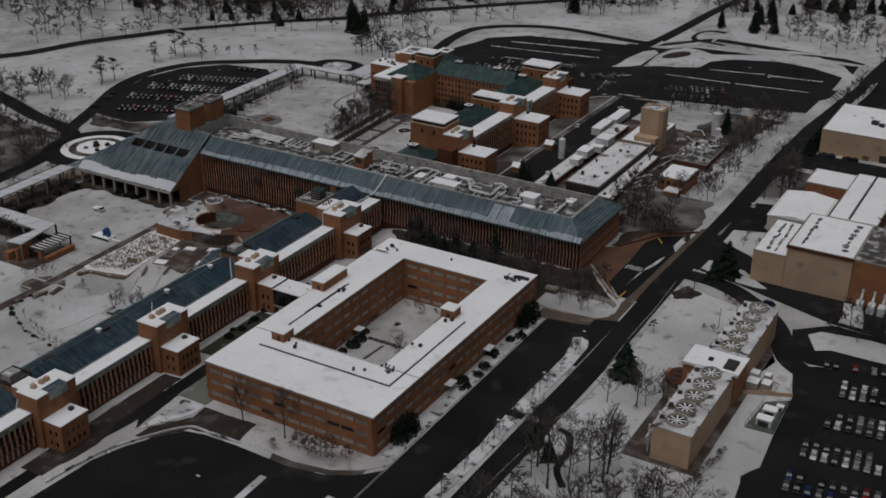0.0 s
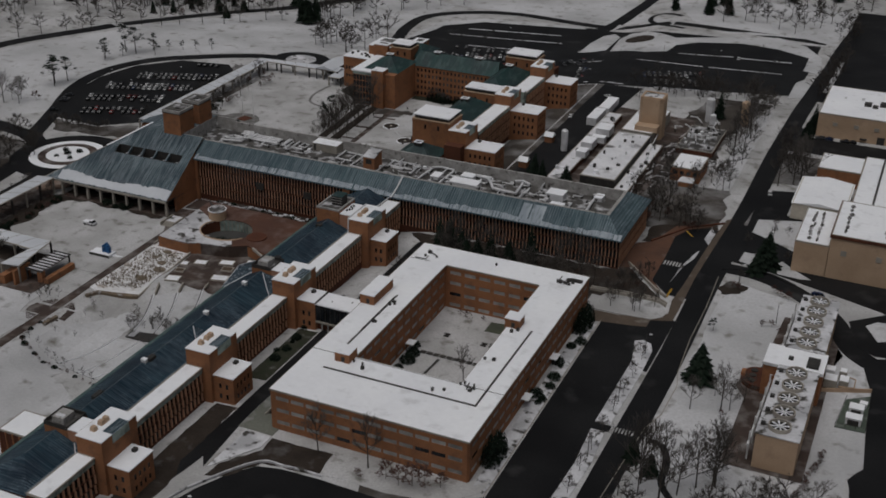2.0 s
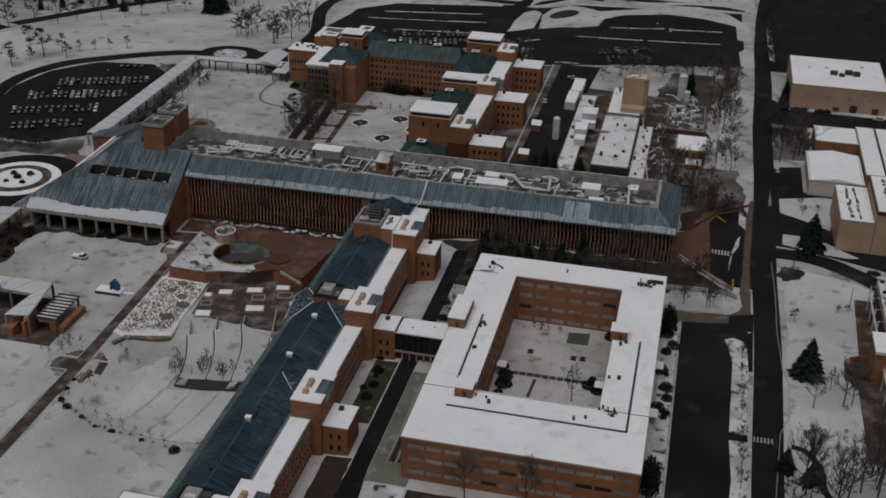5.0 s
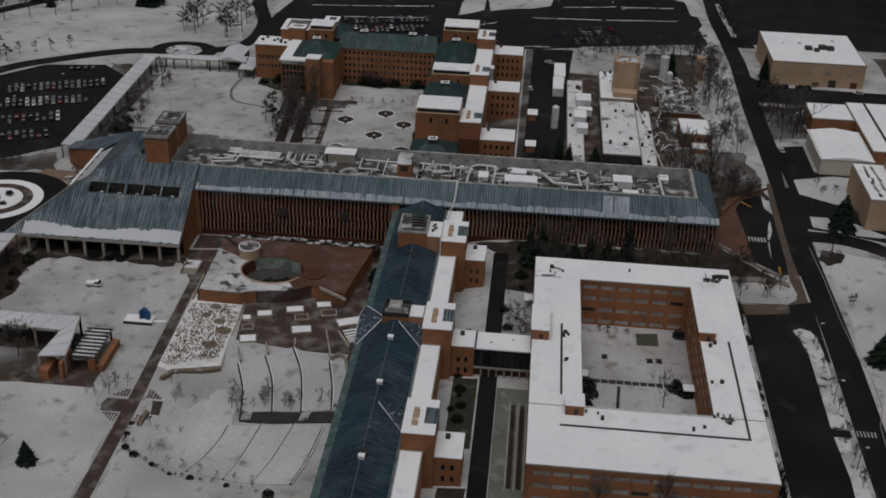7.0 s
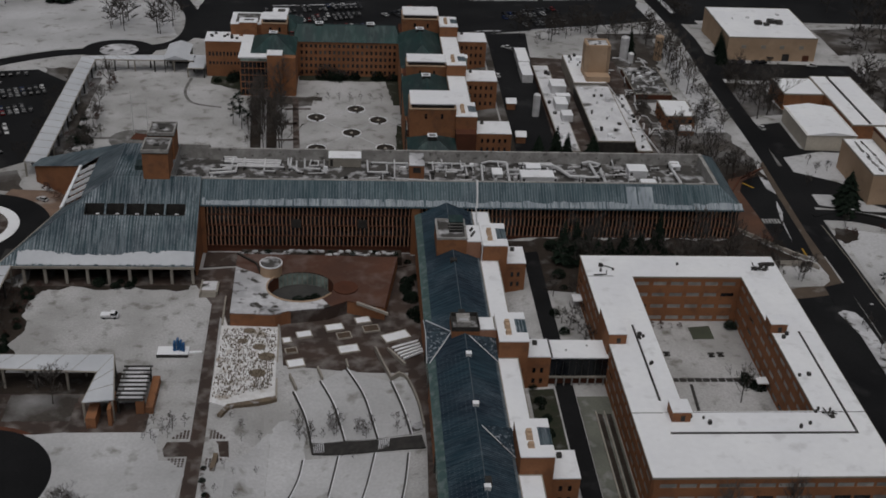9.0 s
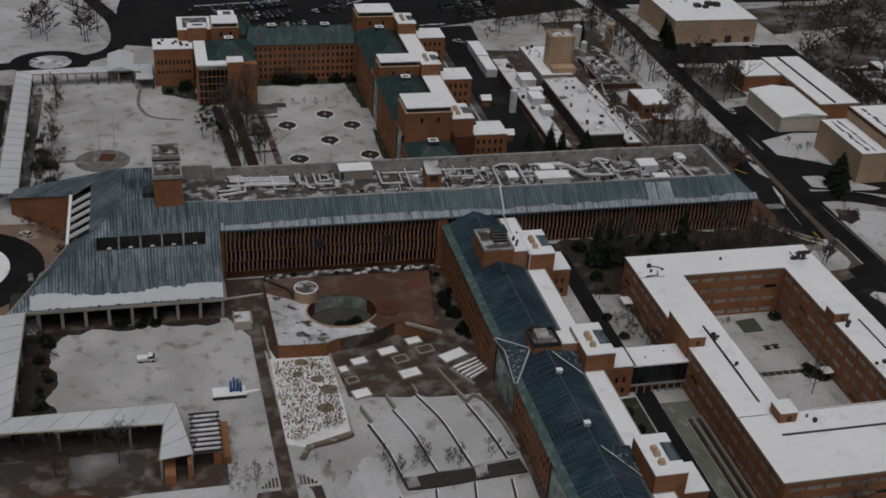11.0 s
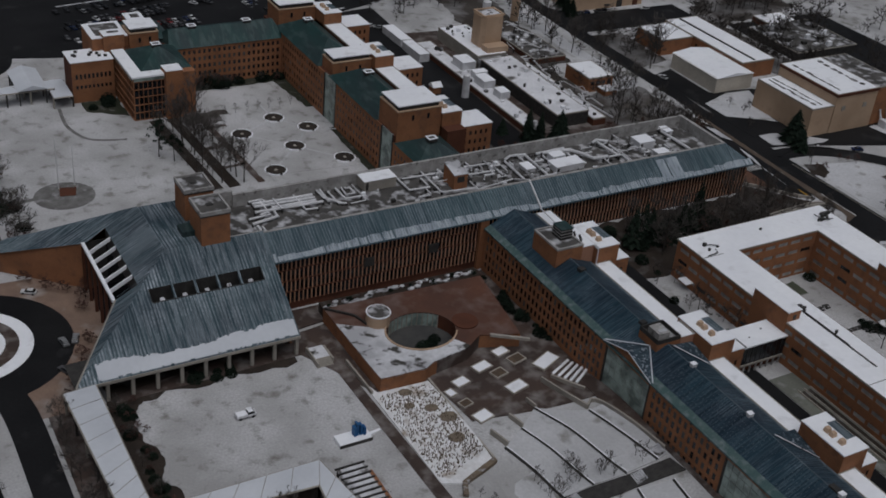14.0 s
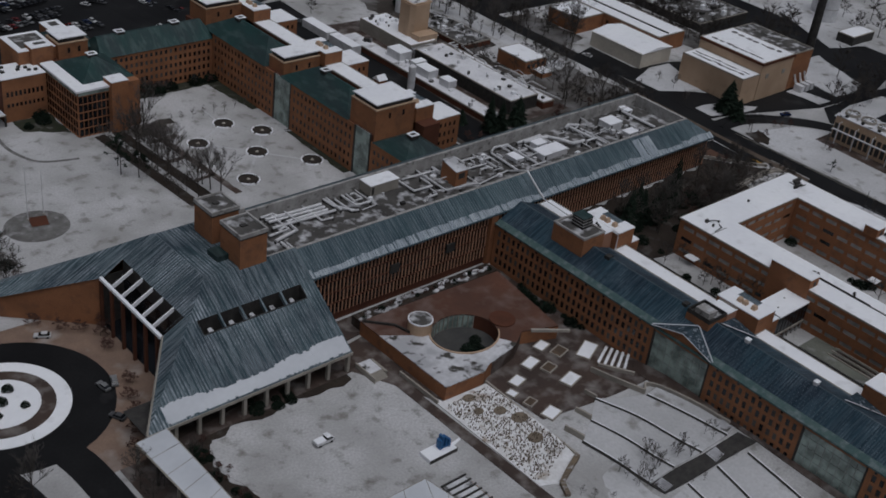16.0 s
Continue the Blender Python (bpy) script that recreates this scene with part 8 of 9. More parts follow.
LOWB = block("laboratory", "long low orange brick block with a snowy roof", 242.2, 261, 84, 138, 5.5, 14.0)
part("roof_strip", Geo().box(249.5, 250.3, 85, 137, 14.1, 14.6), DARK_METAL, LOWB)
windows_wall(LOWB, (242.2, 117), (242.2, 84), 5.5, 13.6, [(9.6, 11.2)], 10, 1.4, BRICK, [GLASS], depth=0.2)
RB = block("workshop", "buff brick workshop with a lower front roof", 228, 239.8, 28.2, 60, 5.5, 18.6, BRICK_PALE)
RU = block("workshop", "tall buff brick workshop with dark patches for equipment on its snowy roof", 240, 263, 28, 61, 5.5, 23.4, BRICK_PALE)
RV = block("workshop", "brick workshop with a grey patched roof", 263.2, 278, 28.4, 61, 5.5, 23.2, BRICK, top=DECK)
rnd = random.Random(17)
# flat dark patches stand in for the rows of roof equipment
m = Geo()
for x in (232, 234.6):
    for k in range(8):
        y, xx = 32.5 + 3.3 * k + rnd.uniform(-0.6, 0.6), x + rnd.uniform(-0.5, 0.5)
        m.prism(ragged(oval(xx, y, rnd.uniform(0.4, 0.8), rnd.uniform(1.4, 2.4), n=12), 0.2, 0.12, k), 18.7 + 0.004 * k, 18.73 + 0.004 * k)
part("melted_ground", m, DECK, RB, "flat dark patches in place of rows of roof equipment", kind="stuff")
m = Geo()
for x in (244.4, 258.5):
    for k in range(7):
        y, xx = 33 + 4.0 * k + rnd.uniform(-0.5, 0.5), x + rnd.uniform(-0.4, 0.4)
        m.prism(ragged(oval(xx, y, rnd.uniform(0.5, 0.9 + 0.6 * (x > 250)), rnd.uniform(1.2, 2.4), n=12), 0.2, 0.12, k), 23.5 + 0.004 * k, 23.53 + 0.004 * k)
part("melted_ground", m, DECK, RU, "flat dark patches in place of rows of roof equipment", kind="stuff")
part("fascia", Geo().box(239.6, 263.4, 27.6, 28.0, 22.4, 23.5).box(239.6, 240, 28, 61, 22.4, 23.5), BRICK_DARK, RU)
for x in (244, 256):
    part("louvre", Geo().box(x, x + 2, 27.8, 28, 16, 18), CONCRETE, RU)
for x in (268, 272, 275.5):
    f = thing("scrubber", "white boxed fan unit with a bent duct", "fan unit", (x, 24, 6.5), "fan units behind the workshop")
    part("casing", Geo().box(x - 1.2, x + 1.2, 22.6, 26.4, 6.5, 9.6), METAL, f)
    part("duct", Geo().tube([(x, 26, 8.6), (x, 27.2, 10.5), (x, 28.2, 13)], 0.5, 8), METAL, f)
FARB = block("plant_building", "low dark building crowded with plant beyond the workshops", 284, 322, 92, 126, 5.5, 10.5, DARK_METAL, top=DECK)
block("plant_building", "low annex with a snowy roof beyond the workshops", 300, 318, 127, 140, 5.5, 9.5, BRICK_DARK)
for k in range(14):
    x, y = 288 + (k * 7.3) % 31, 95 + (k * 5.1) % 28
    part("roof_unit", Geo().box(x - 1.2, x + 1.2, y - 0.9, y + 0.9, 10.5, 11.4 + (k % 3) * 0.6), (METAL, DARK_METAL, SNOW)[k % 3], FARB)
SH2 = block("plant_building", "small low shed with a white snowy roof", 343, 362, 44, 53, 5.5, 11, DARK_METAL)
road([(330, 46), (341, 66), (345, 80), (356, 92), (382, 98), (420, 90)], 6)
STACK = thing("chimney_stack", "tall slim dark chimney stack", "chimney", (318, 52, 6.5))
part("shaft", Geo().cyl(318, 52, 2.2, 6, 46, 14, 1.8), DARK_METAL, STACK)
part("cap", Geo().cyl(318, 52, 1.95, 46, 46.6, 14), SNOW, STACK)
for x, y in ((364, 72), (373, 82)):
    TNK = thing("storage_tank", "tall round pale storage tank with a snowy lid", "tank", (x, y, 6.5), "tanks beyond the yards")
    part("shell", Geo().cyl(x, y, 4.6, 6, 21, 24), METAL, TNK)
    part("lid", Geo().cyl(x, y, 4.7, 21, 21.6, 24, 1.5), SNOW, TNK)
    part("hoop", Geo().cyl(x, y, 4.7, 13.2, 13.5, 24), PARAPET, TNK)


# ---- the low plant buildings behind the long building ----
def plant():
    a = block("plant_building", "low dark-walled plant building with a patchy snow roof", 134.6, 149.6, 69, 126.5, 5.5, 12, DARK_METAL, top=ROOF_PATCHY)
    b = block("plant_building", "low plant building under even snow", 135, 149.4, 130, 164.5, 5.5, 12, CONCRETE)
    part("roof_step", Geo().box(135, 149.4, 126.5, 130, 5.5, 11.2), DECK, b)
    c = block("plant_building", "long low side roof with patchy snow", 120.6, 127.6, 66, 158, 5.5, 9, BRICK_DARK, top=ROOF_PATCHY)
    d = block("plant_building", "low grey roof crowded with plant", 161.6, 178, 126, 158, 5.5, 9, BRICK_DARK, top=DECK)
    part("rail", Geo().tube([(150.6, 136, 10), (154, 100, 10), (158, 64, 10)], 0.25, 5), METAL, a)
    block("plant_building", "low strip roof with snow and pipework", 150.2, 156.2, 66, 124, 5.5, 9.4, BRICK_DARK, top=ROOF_PATCHY)
    h = block("plant_house", "small brick house with a snowy flat roof", 167.2, 179.6, 93.6, 110.4, 5.5, 12.6)
    part("porch", Geo().box(172, 178, 88, 93.6, 5.5, 8.6), BRICK, h)
    part("porch_snow", Geo().box(171.8, 178.2, 87.8, 93.6, 8.6, 8.9), SNOW, h)
    for k in range(4):
        part("window", Geo().box(168.4 + 2.8 * k, 170 + 2.8 * k, 93.4, 93.7, 9.6, 11.2), GLASS, h)
    t = thing("buff_tower", "square buff brick tower with chamfered corners", "tower", (146, 142, 12))
    part("shaft", Geo().prism([(142.2, 137), (149.8, 137), (151.6, 138.8), (151.6, 145.2), (149.8, 147), (142.2, 147), (140.4, 145.2), (140.4, 138.8)], 5.5, 26), BRICK_PALE, t)
    part("rim", Geo().box(140.8, 151.2, 137.4, 138.2, 26, 26.6).box(140.8, 151.2, 145.8, 146.6, 26, 26.6).box(140.8, 141.6, 138.2, 145.8, 26, 26.6).box(150.4, 151.2, 138.2, 145.8, 26, 26.6), BRICK_PALE, t)
    part("well", Geo().box(141.6, 150.4, 138.2, 145.8, 25.8, 26.1), SNOW_WORN, t)
    part("stair_shed", Geo().box(140.6, 151, 131.5, 136.9, 12, 14.4), BRICK_PALE, t)
    for x, y, r, z1, m in ((115.4, 106, 1.5, 16, METAL), (166.2, 175, 2.0, 17.5, METAL), (182.8, 176, 2.0, 18, BRICK_PALE), (168.8, 171, 1.4, 11, METAL)):
        s = thing("vertical_tank", "upright cylindrical tank with a domed top", "tank", (x, y, 6.5), "tanks of the plant")
        part("shell", Geo().cyl(x, y, r, 6, z1, 16), m, s)
        part("dome", Geo().cyl(x, y, r, z1, z1 + 0.7, 16, r * 0.3), m, s)
    for x, y, w, dd, hh in ((127.6, 128.5, 3.2, 4.2, 3.4), (128.2, 117, 3.0, 1.8, 2.6), (126, 109, 2.6, 4, 3.2), (126.8, 97, 2.2, 2.8, 2.8), (116.6, 151, 2.4, 8, 3.6), (117.2, 170, 2.6, 9, 3.2)):
        u = thing("plant_unit", "boxy pale plant unit with a snowy top", "equipment", (x, y, 9), "units of the plant")
        z = 9.1 if x > 120 else 6.5
        part("casing", Geo().box(x - w, x + w, y - dd, y + dd, z, z + hh), METAL, u)
        part("snow_top", Geo().box(x - w - 0.05, x + w + 0.05, y - dd - 0.05, y + dd + 0.05, z + hh, z + hh + 0.2), SNOW, u)
    rnd = random.Random(23)
    for k in range(90):
        zone = rnd.choice(((136, 148, 72, 124, 12.1), (121.5, 127, 68, 150, 9.1), (162.5, 177, 128, 157, 9.1), (150.8, 155.8, 68, 122, 9.5), (162.5, 177, 128, 157, 9.1), (136, 148, 149, 163, 12.1)))
        x, y, w, hh = rnd.uniform(zone[0], zone[1]), rnd.uniform(zone[2], zone[3]), rnd.uniform(0.25, 0.8), rnd.uniform(0.4, 1.6)
        single("roof_vent", Geo().box(x - w, x + w, y - w, y + w, zone[4] - 0.05, zone[4] + hh), rnd.choice((METAL, METAL, DECK, SNOW, DARK_METAL)), "small vent or box on a plant roof", "vent", "vents of the plant")
    for k in range(26):
        x, y = rnd.uniform(151, 176), rnd.uniform(70, 160)
        z = 9.4 if x > 161 and y > 126 else 7.2
        if x > 161 and y < 126:
            x = rnd.uniform(157.5, 164)
        pts = [(x, y, z + 1.2), (x + rnd.uniform(-4, 4), y + rnd.uniform(2, 9), z + 1.2)]
        pts.append((pts[1][0] + rnd.uniform(-5, 5), pts[1][1], z + 1.2))
        p = thing("pipe_run", "pale pipe run on short stands", "pipes", (x, y, z), "pipes of the plant")
        part("pipe", Geo().tube(pts, rnd.uniform(0.15, 0.35), 6), METAL, p)
        part("stand", Geo().box(x - 0.15, x + 0.15, y - 0.15, y + 0.15, z - 0.8, z + 1.1), DARK_METAL, p)


plant()


# ---- trees ----
def bare_tree(seed, h, spread, levels=5, ends=4, fine=0.034):
    """Trunk and crown of a leafless tree: a leader, rising limbs and many fine twigs."""
    rnd = random.Random(seed)
    trunk, crown = Geo(), Geo()

    def grow(p, d, length, r, level):
        q = p + d * length
        if level >= 3 and levels > 4:
            mid = p + d * length * 0.5 + Vector((rnd.uniform(-1, 1), rnd.uniform(-1, 1), 0)) * length * 0.05
            trunk.tube([p, mid, q], r, 4, r * 0.6)
        elif level:
            crown.tube([p, q], r, 3, r * 0.5)
        else:
            a = d.cross(Vector((0.3, 0.2, 1))).normalized() * r
            b, k = d.cross(a), len(crown.v)
            crown.v += [tuple(p + a), tuple(p - a * 0.5 + b * 0.87), tuple(p - a * 0.5 - b * 0.87), tuple(q)]
            crown.f += [(k, k + 1, k + 3), (k + 1, k + 2, k + 3), (k + 2, k, k + 3)]
            return
        kids = ends if level == 1 else 3
        for i in range(kids):
            az = 2 * math.pi * (i + rnd.random() * 0.9) / kids
            side = Vector((math.cos(az), math.sin(az), 0))
            nd = (d + side * rnd.uniform(0.4, 0.85) * spread + Vector((0, 0, 0.25))).normalized()
            grow(p + d * length * rnd.uniform(0.35, 1.0), nd, length * rnd.uniform(0.5, 0.78) * (1.35 if level == 1 else 1), max(fine, r * 0.55), level - 1)

    lean = Vector((rnd.uniform(-0.05, 0.05), rnd.uniform(-0.05, 0.05), 1)).normalized()
    trunk.tube([(0, 0, -0.2), lean * h * 0.35, lean * h * 0.7], h * 0.015, 5, h * 0.006)
    limbs = 8 if levels > 4 else 6
    for i in range(limbs):
        u = i / (limbs - 1)
        az = 2.4 * i + rnd.uniform(-0.4, 0.4)
        d = (Vector((math.cos(az), math.sin(az), 0)) * spread * (1.0 - 0.45 * u) + Vector((0, 0, 0.6 + 0.5 * u))).normalized()
        grow(lean * h * (0.25 + 0.42 * u), d, h * (0.3 - 0.08 * u) * rnd.uniform(0.85, 1.15), h * 0.007, levels - 1)
    return trunk, crown


BARE_GEO = [bare_tree(s, h, sp * 1.12, lv, 5 if h > 9 else 7, 0.033 if h > 9 else 0.022) for s, h, sp, lv in ((1, 15, 0.85, 5), (2, 18, 0.65, 5), (3, 13, 1.0, 5), (4, 9, 0.6, 5), (5, 20, 0.6, 5), (6, 7, 0.55, 4))]
BARE = [(a.mesh("trunk", BARK), b.mesh("crown", TWIG)) for a, b in BARE_GEO]
FAR_GEO = [bare_tree(s, h * 0.9, sp * 1.9, 3, 7, 0.15) for s, h, sp in ((11, 17, 0.9), (12, 20, 0.75), (13, 15, 1.0), (14, 18, 0.8))]


def conifer(seed, h, r):
    """A conifer: a straight trunk and whorls of drooping, ragged needle sprays."""
    rnd = random.Random(seed)
    trunk, crown = Geo(), Geo()
    trunk.cyl(0, 0, h * 0.016 + 0.05, -0.2, h * 0.96, 6, 0.04)
    z = h * 0.1
    while z < h:
        f = 1 - z / h
        n = int(7 + 6 * f)
        for i in range(n):
            a = 2 * math.pi * (i + rnd.random()) / n
            ln = r * (f ** 0.8) * rnd.uniform(0.6, 1.1) + 0.2
            c, s = math.cos(a), math.sin(a)
            tip = (c * ln, s * ln, z - ln * rnd.uniform(0.1, 0.35))
            w = ln * rnd.uniform(0.22, 0.38)
            mid = (c * ln * 0.55, s * ln * 0.55, z + ln * 0.06)
            l, rr = (mid[0] - s * w, mid[1] + c * w, mid[2] - 0.12 * ln), (mid[0] + s * w, mid[1] - c * w, mid[2] - 0.12 * ln)
            crown.face((0, 0, z + 0.1), rr, mid)
            crown.face((0, 0, z + 0.1), mid, l)
            crown.face(mid, rr, tip)
            crown.face(mid, tip, l)
        z += max(0.28, h * 0.045)
    return trunk.mesh("trunk", BARK), crown.mesh("crown", NEEDLE)


CONIFER = [conifer(1, 13, 3.6), conifer(2, 10, 4.6), conifer(3, 16, 4.2)]


def pine(seed, h):
    """An open pine: bare trunk, a few limbs, clumps of needles."""
    rnd = random.Random(seed)
    trunk, crown = Geo(), Geo()
    trunk.tube([(0, 0, -0.2), (0.2, 0.1, h * 0.5), (0, 0.2, h * 0.95)], h * 0.02, 6, 0.05)
    for i in range(16):
        z = h * rnd.uniform(0.42, 0.97)
        a, ln = rnd.uniform(0, 6.28), h * rnd.uniform(0.1, 0.27) * (1.25 - z / h)
        tip = Vector((math.cos(a) * ln * 1.6, math.sin(a) * ln * 1.6, z + ln * 0.35))
        trunk.tube([(0, 0.1, z - 0.3), tip], 0.08, 3, 0.03)
        for _ in range(26):
            p = tip + Vector((rnd.gauss(0, 0.5), rnd.gauss(0, 0.5), rnd.gauss(0, 0.22))) * h * 0.08
            d = Vector((rnd.uniform(-1, 1), rnd.uniform(-1, 1), rnd.uniform(-0.3, 0.6))) * h * 0.045
            e = Vector((-d.y, d.x, rnd.uniform(-0.2, 0.2))) * 0.45
            crown.face(p - d, p + e, p + d, p - e)
    return trunk.mesh("trunk", BARK), crown.mesh("crown", NEEDLE)


PINE = [pine(1, 11), pine(2, 13)]


def shrub(seed, r, material, name):
    rnd = random.Random(seed)
    stem, crown = Geo(), Geo()
    stem.cyl(0, 0, 0.12, -0.1, r * 0.6, 5, 0.05)
    for _ in range(480):
        a, q = rnd.uniform(0, 6.28), r * math.sqrt(rnd.random())
        p = Vector((math.cos(a) * q, math.sin(a) * q, r * rnd.uniform(0.1, 1.0) * math.sqrt(max(0.05, 1 - (q / r) ** 2)) * 1.15))
        d = Vector((rnd.uniform(-1, 1), rnd.uniform(-1, 1), rnd.uniform(-0.2, 1))) * r * 0.15
        e = Vector((-d.y, d.x, rnd.uniform(-0.3, 0.3))) * 0.5
        crown.face(p - d, p + e, p + d, p - e)
    return stem.mesh("stem", BARK), crown.mesh("crown", material)


RUST = surface("rusty_twigs", (0.1, 0.054, 0.044), (0.07, 0.04, 0.034), 0.6, 3.0, 0.9, per_piece=0.25)
SHRUB_DARK = [shrub(1, 1.8, NEEDLE, "a"), shrub(2, 2.6, NEEDLE, "b")]
RUSTY = [bare_tree(q, h, 1.7, 4, 8, 0.038) for q, h in ((31, 2.6), (32, 3.6))]
SHRUB_RUST = [(a.mesh("stem", BARK), b.mesh("crown", RUST)) for a, b in RUSTY]

KIND = {
    "bare": (BARE, "bare_tree", "leafless tree with fine grey-brown twigs", "tree", ("trunk", "crown")),
    "conifer": (CONIFER, "conifer", "dark green conifer with drooping boughs", "tree", ("trunk", "crown")),
    "pine": (PINE, "pine_tree", "open dark pine with clumped needles", "tree", ("trunk", "crown")),
    "dark": (SHRUB_DARK, "evergreen_shrub", "round dark evergreen shrub on the snow", "shrub", ("stem", "crown")),
    "rust": (SHRUB_RUST, "bare_shrub", "reddish-brown leafless shrub on patchy snow", "shrub", ("stem", "crown")),
}
GROWN = {}
rt = random.Random(77)


def plant_tree(kind, x, y, size=1.0, which=None, z=None):
    sorts, name, label, category, parts = KIND[kind]
    i = rt.randrange(len(sorts)) if which is None else which
    z = land(x, y) if z is None else z
    m = Matrix.Translation((x, y, z)) @ Matrix.Rotation(rt.uniform(0, 6.28), 4, "Z")
    if (kind, i) not in GROWN:
        t = tagged(new(name), label, category, "trees and shrubs of the campus")
        for pn, me in zip(parts, sorts[i]):
            o = new(pn, me)
            o.parent = t
        GROWN[(kind, i)] = t
        t.matrix_world = m
        t.scale = (size, size, size)
        return t
    c = copy_thing(GROWN[(kind, i)], m)
    c.scale = (size * rt.uniform(0.92, 1.08),) * 3
    return c


def scatter(kind, n, x0, x1, y0, y1, s0=0.8, s1=1.2, which=None):
    for _ in range(n):
        plant_tree(kind, rt.uniform(x0, x1), rt.uniform(y0, y1), rt.uniform(s0, s1), which)


WOODS = Geo()


def woods(n, x0, x1, y0, y1, s0=0.9, s1=1.4):
    """Far leafless trees, all joined."""
    for _ in range(n):
        x, y, s = rt.uniform(x0, x1), rt.uniform(y0, y1), rt.uniform(s0, s1)
        a, z = rt.uniform(0, 6.28), land(x, y)
        c, q = math.cos(a) * s, math.sin(a) * s
        for src in rt.choice(FAR_GEO):
            k = len(WOODS.v)
            WOODS.v += [(x + c * v[0] - q * v[1], y + q * v[0] + c * v[1], z + s * v[2]) for v in src.v]
            WOODS.f += [tuple(i + k for i in f) for f in src.f]


# court between the long building and the north building
for k in range(12):
    plant_tree("bare", 3.6 - 0.27 * k + rt.uniform(-1, 1), 82 + 4.6 * k, rt.uniform(0.75, 1.0))
    plant_tree("bare", 10.6 - 0.25 * k + rt.uniform(-1, 1), 80 + 4.6 * k, rt.uniform(0.75, 1.0))
    plant_tree("bare", -1.4 - 0.27 * k + rt.uniform(-1, 1), 84 + 4.6 * k, rt.uniform(0.5, 0.7), 3)
for x, y in ((-10, 108), (-8, 114), (-6, 103)):
    plant_tree("pine", x, y, 0.9)
for k in range(8):
    plant_tree("bare", 24 + 4.6 * k, 134, 0.55, 5)
scatter("dark", 14, 16, 60, 158.5, 162.5, 0.8, 1.4)
scatter("rust", 16, 14, 60, 157.5, 163, 0.9, 1.5)
scatter("bare", 7, 16, 58, 157, 162, 0.5, 0.7, 3)
scatter("dark", 6, -24, -11, 152, 160, 0.8, 1.3)
for k in range(9):
    plant_tree("bare", -66 + rt.uniform(-3, 3), 68 + 9 * k, 0.75)
scatter("rust", 16, -74, -64, 62, 155, 0.9, 1.5)
scatter("dark", 8, -72, -63, 66, 110, 0.8, 1.4)
scatter("bare", 6, -70, -60, 70, 112, 0.6, 0.8, 3)
scatter("rust", 14, -60, 0, 46, 60, 0.8, 1.4)
# beside the ring building and the lane
for x, y, s in ((128, -141.5, 0.85), (143.5, -142, 0.9)):
    plant_tree("bare", x, y, s, 1)
for x, y, q in ((150, -144.4, 1.7), (154, -145.2, 2.0), (157.5, -144, 2.2), (161, -143.4, 2.0), (164.6, -141.6, 1.4), (143, -146.6, 0.9)):
    plant_tree("rust", x, y, q, 1)
for x, y, w, h in ((172.6, -126.5, 1.05, 2.6), (172.8, -122.5, 1.1, 2.9), (172.4, -119, 0.9, 2.2)):
    plant_tree("dark", x, y, 1.0, 1).scale = (w, w, h)
for x, y, w, h in ((172.6, -40, 1.0, 2.6), (172.8, -44, 1.1, 2.8), (172.4, -48, 0.9, 2.0)):
    plant_tree("dark", x, y, 1.0, 1).scale = (w, w, h)
for k in range(14):
    plant_tree("bare", 195.6, -56 - 10.5 * k, 0.62, 3)
scatter("dark", 10, 172, 175, -110, -50, 0.5, 0.9)
scatter("bare", 9, 172, 192, -28, -17, 0.6, 0.85, 3)
scatter("bare", 6, 171, 184, -13, -1, 0.6, 0.9, 3)
scatter("rust", 10, 170, 188, -14, 0, 0.6, 1.0)
# court of the ring building
for x, y, k, q in ((152.8, -74.6, "dark", 0.8), (152.4, -78, "dark", 0.9), (155, -80, "dark", 0.8), (125.8, -74, "dark", 1.0), (127.2, -79, "dark", 0.9), (127.4, -83.6, "dark", 1.0), (126.8, -89, "dark", 0.9), (125.6, -93, "dark", 0.8), (148, -86.9, "bare", 0.55), (136, -52, "bare", 0.5), (133.6, -50, "rust", 1.1), (131, -49, "rust", 0.9), (155.6, -49, "dark", 0.8), (139.4, -49.6, "rust", 0.6)):
    plant_tree(k, x, y, q)
scatter("dark", 10, 88.8, 92, -118, -34, 0.4, 0.7)
# in front of the east half of the long building
scatter("bare", 18, 104, 168, -28, -6, 0.75, 1.05)
for x in (108, 112, 116, 119, 123, 128, 134, 141):
    plant_tree("conifer", x, -12 + rt.uniform(-6, 4), 1.0)
scatter("dark", 16, 104, 166, -26, -5, 0.9, 1.6)
scatter("rust", 14, 104, 165, -30, -4, 0.9, 1.5)
scatter("dark", 16, 56.5, 60, -42, -4, 0.5, 1.0)
scatter("dark", 4, 96.5, 111, -75, -30, 0.5, 0.9)
# plaza
for x, y in ((23, -31), (25, -33.5), (21.8, -33)):
    plant_tree("dark", x, y, 0.9, 1, 0.1)
for x0, x1, y0, y1, n in ((24.5, 29.5, -95, -86, 9), (31, 37.5, -94.5, -87, 10), (40.5, 46, -95.5, -90, 9), (50, 55, -96, -92, 3)):
    for _ in range(n):
        plant_tree("bare", rt.uniform(x0, x1), rt.uniform(y0, y1), rt.uniform(0.5, 0.85), 5)
scatter("bare", 5, 30, 54, -103.5, -101, 0.25, 0.4, 5)
scatter("bare", 5, -9, -4, -97, -91, 0.5, 0.7, 5)
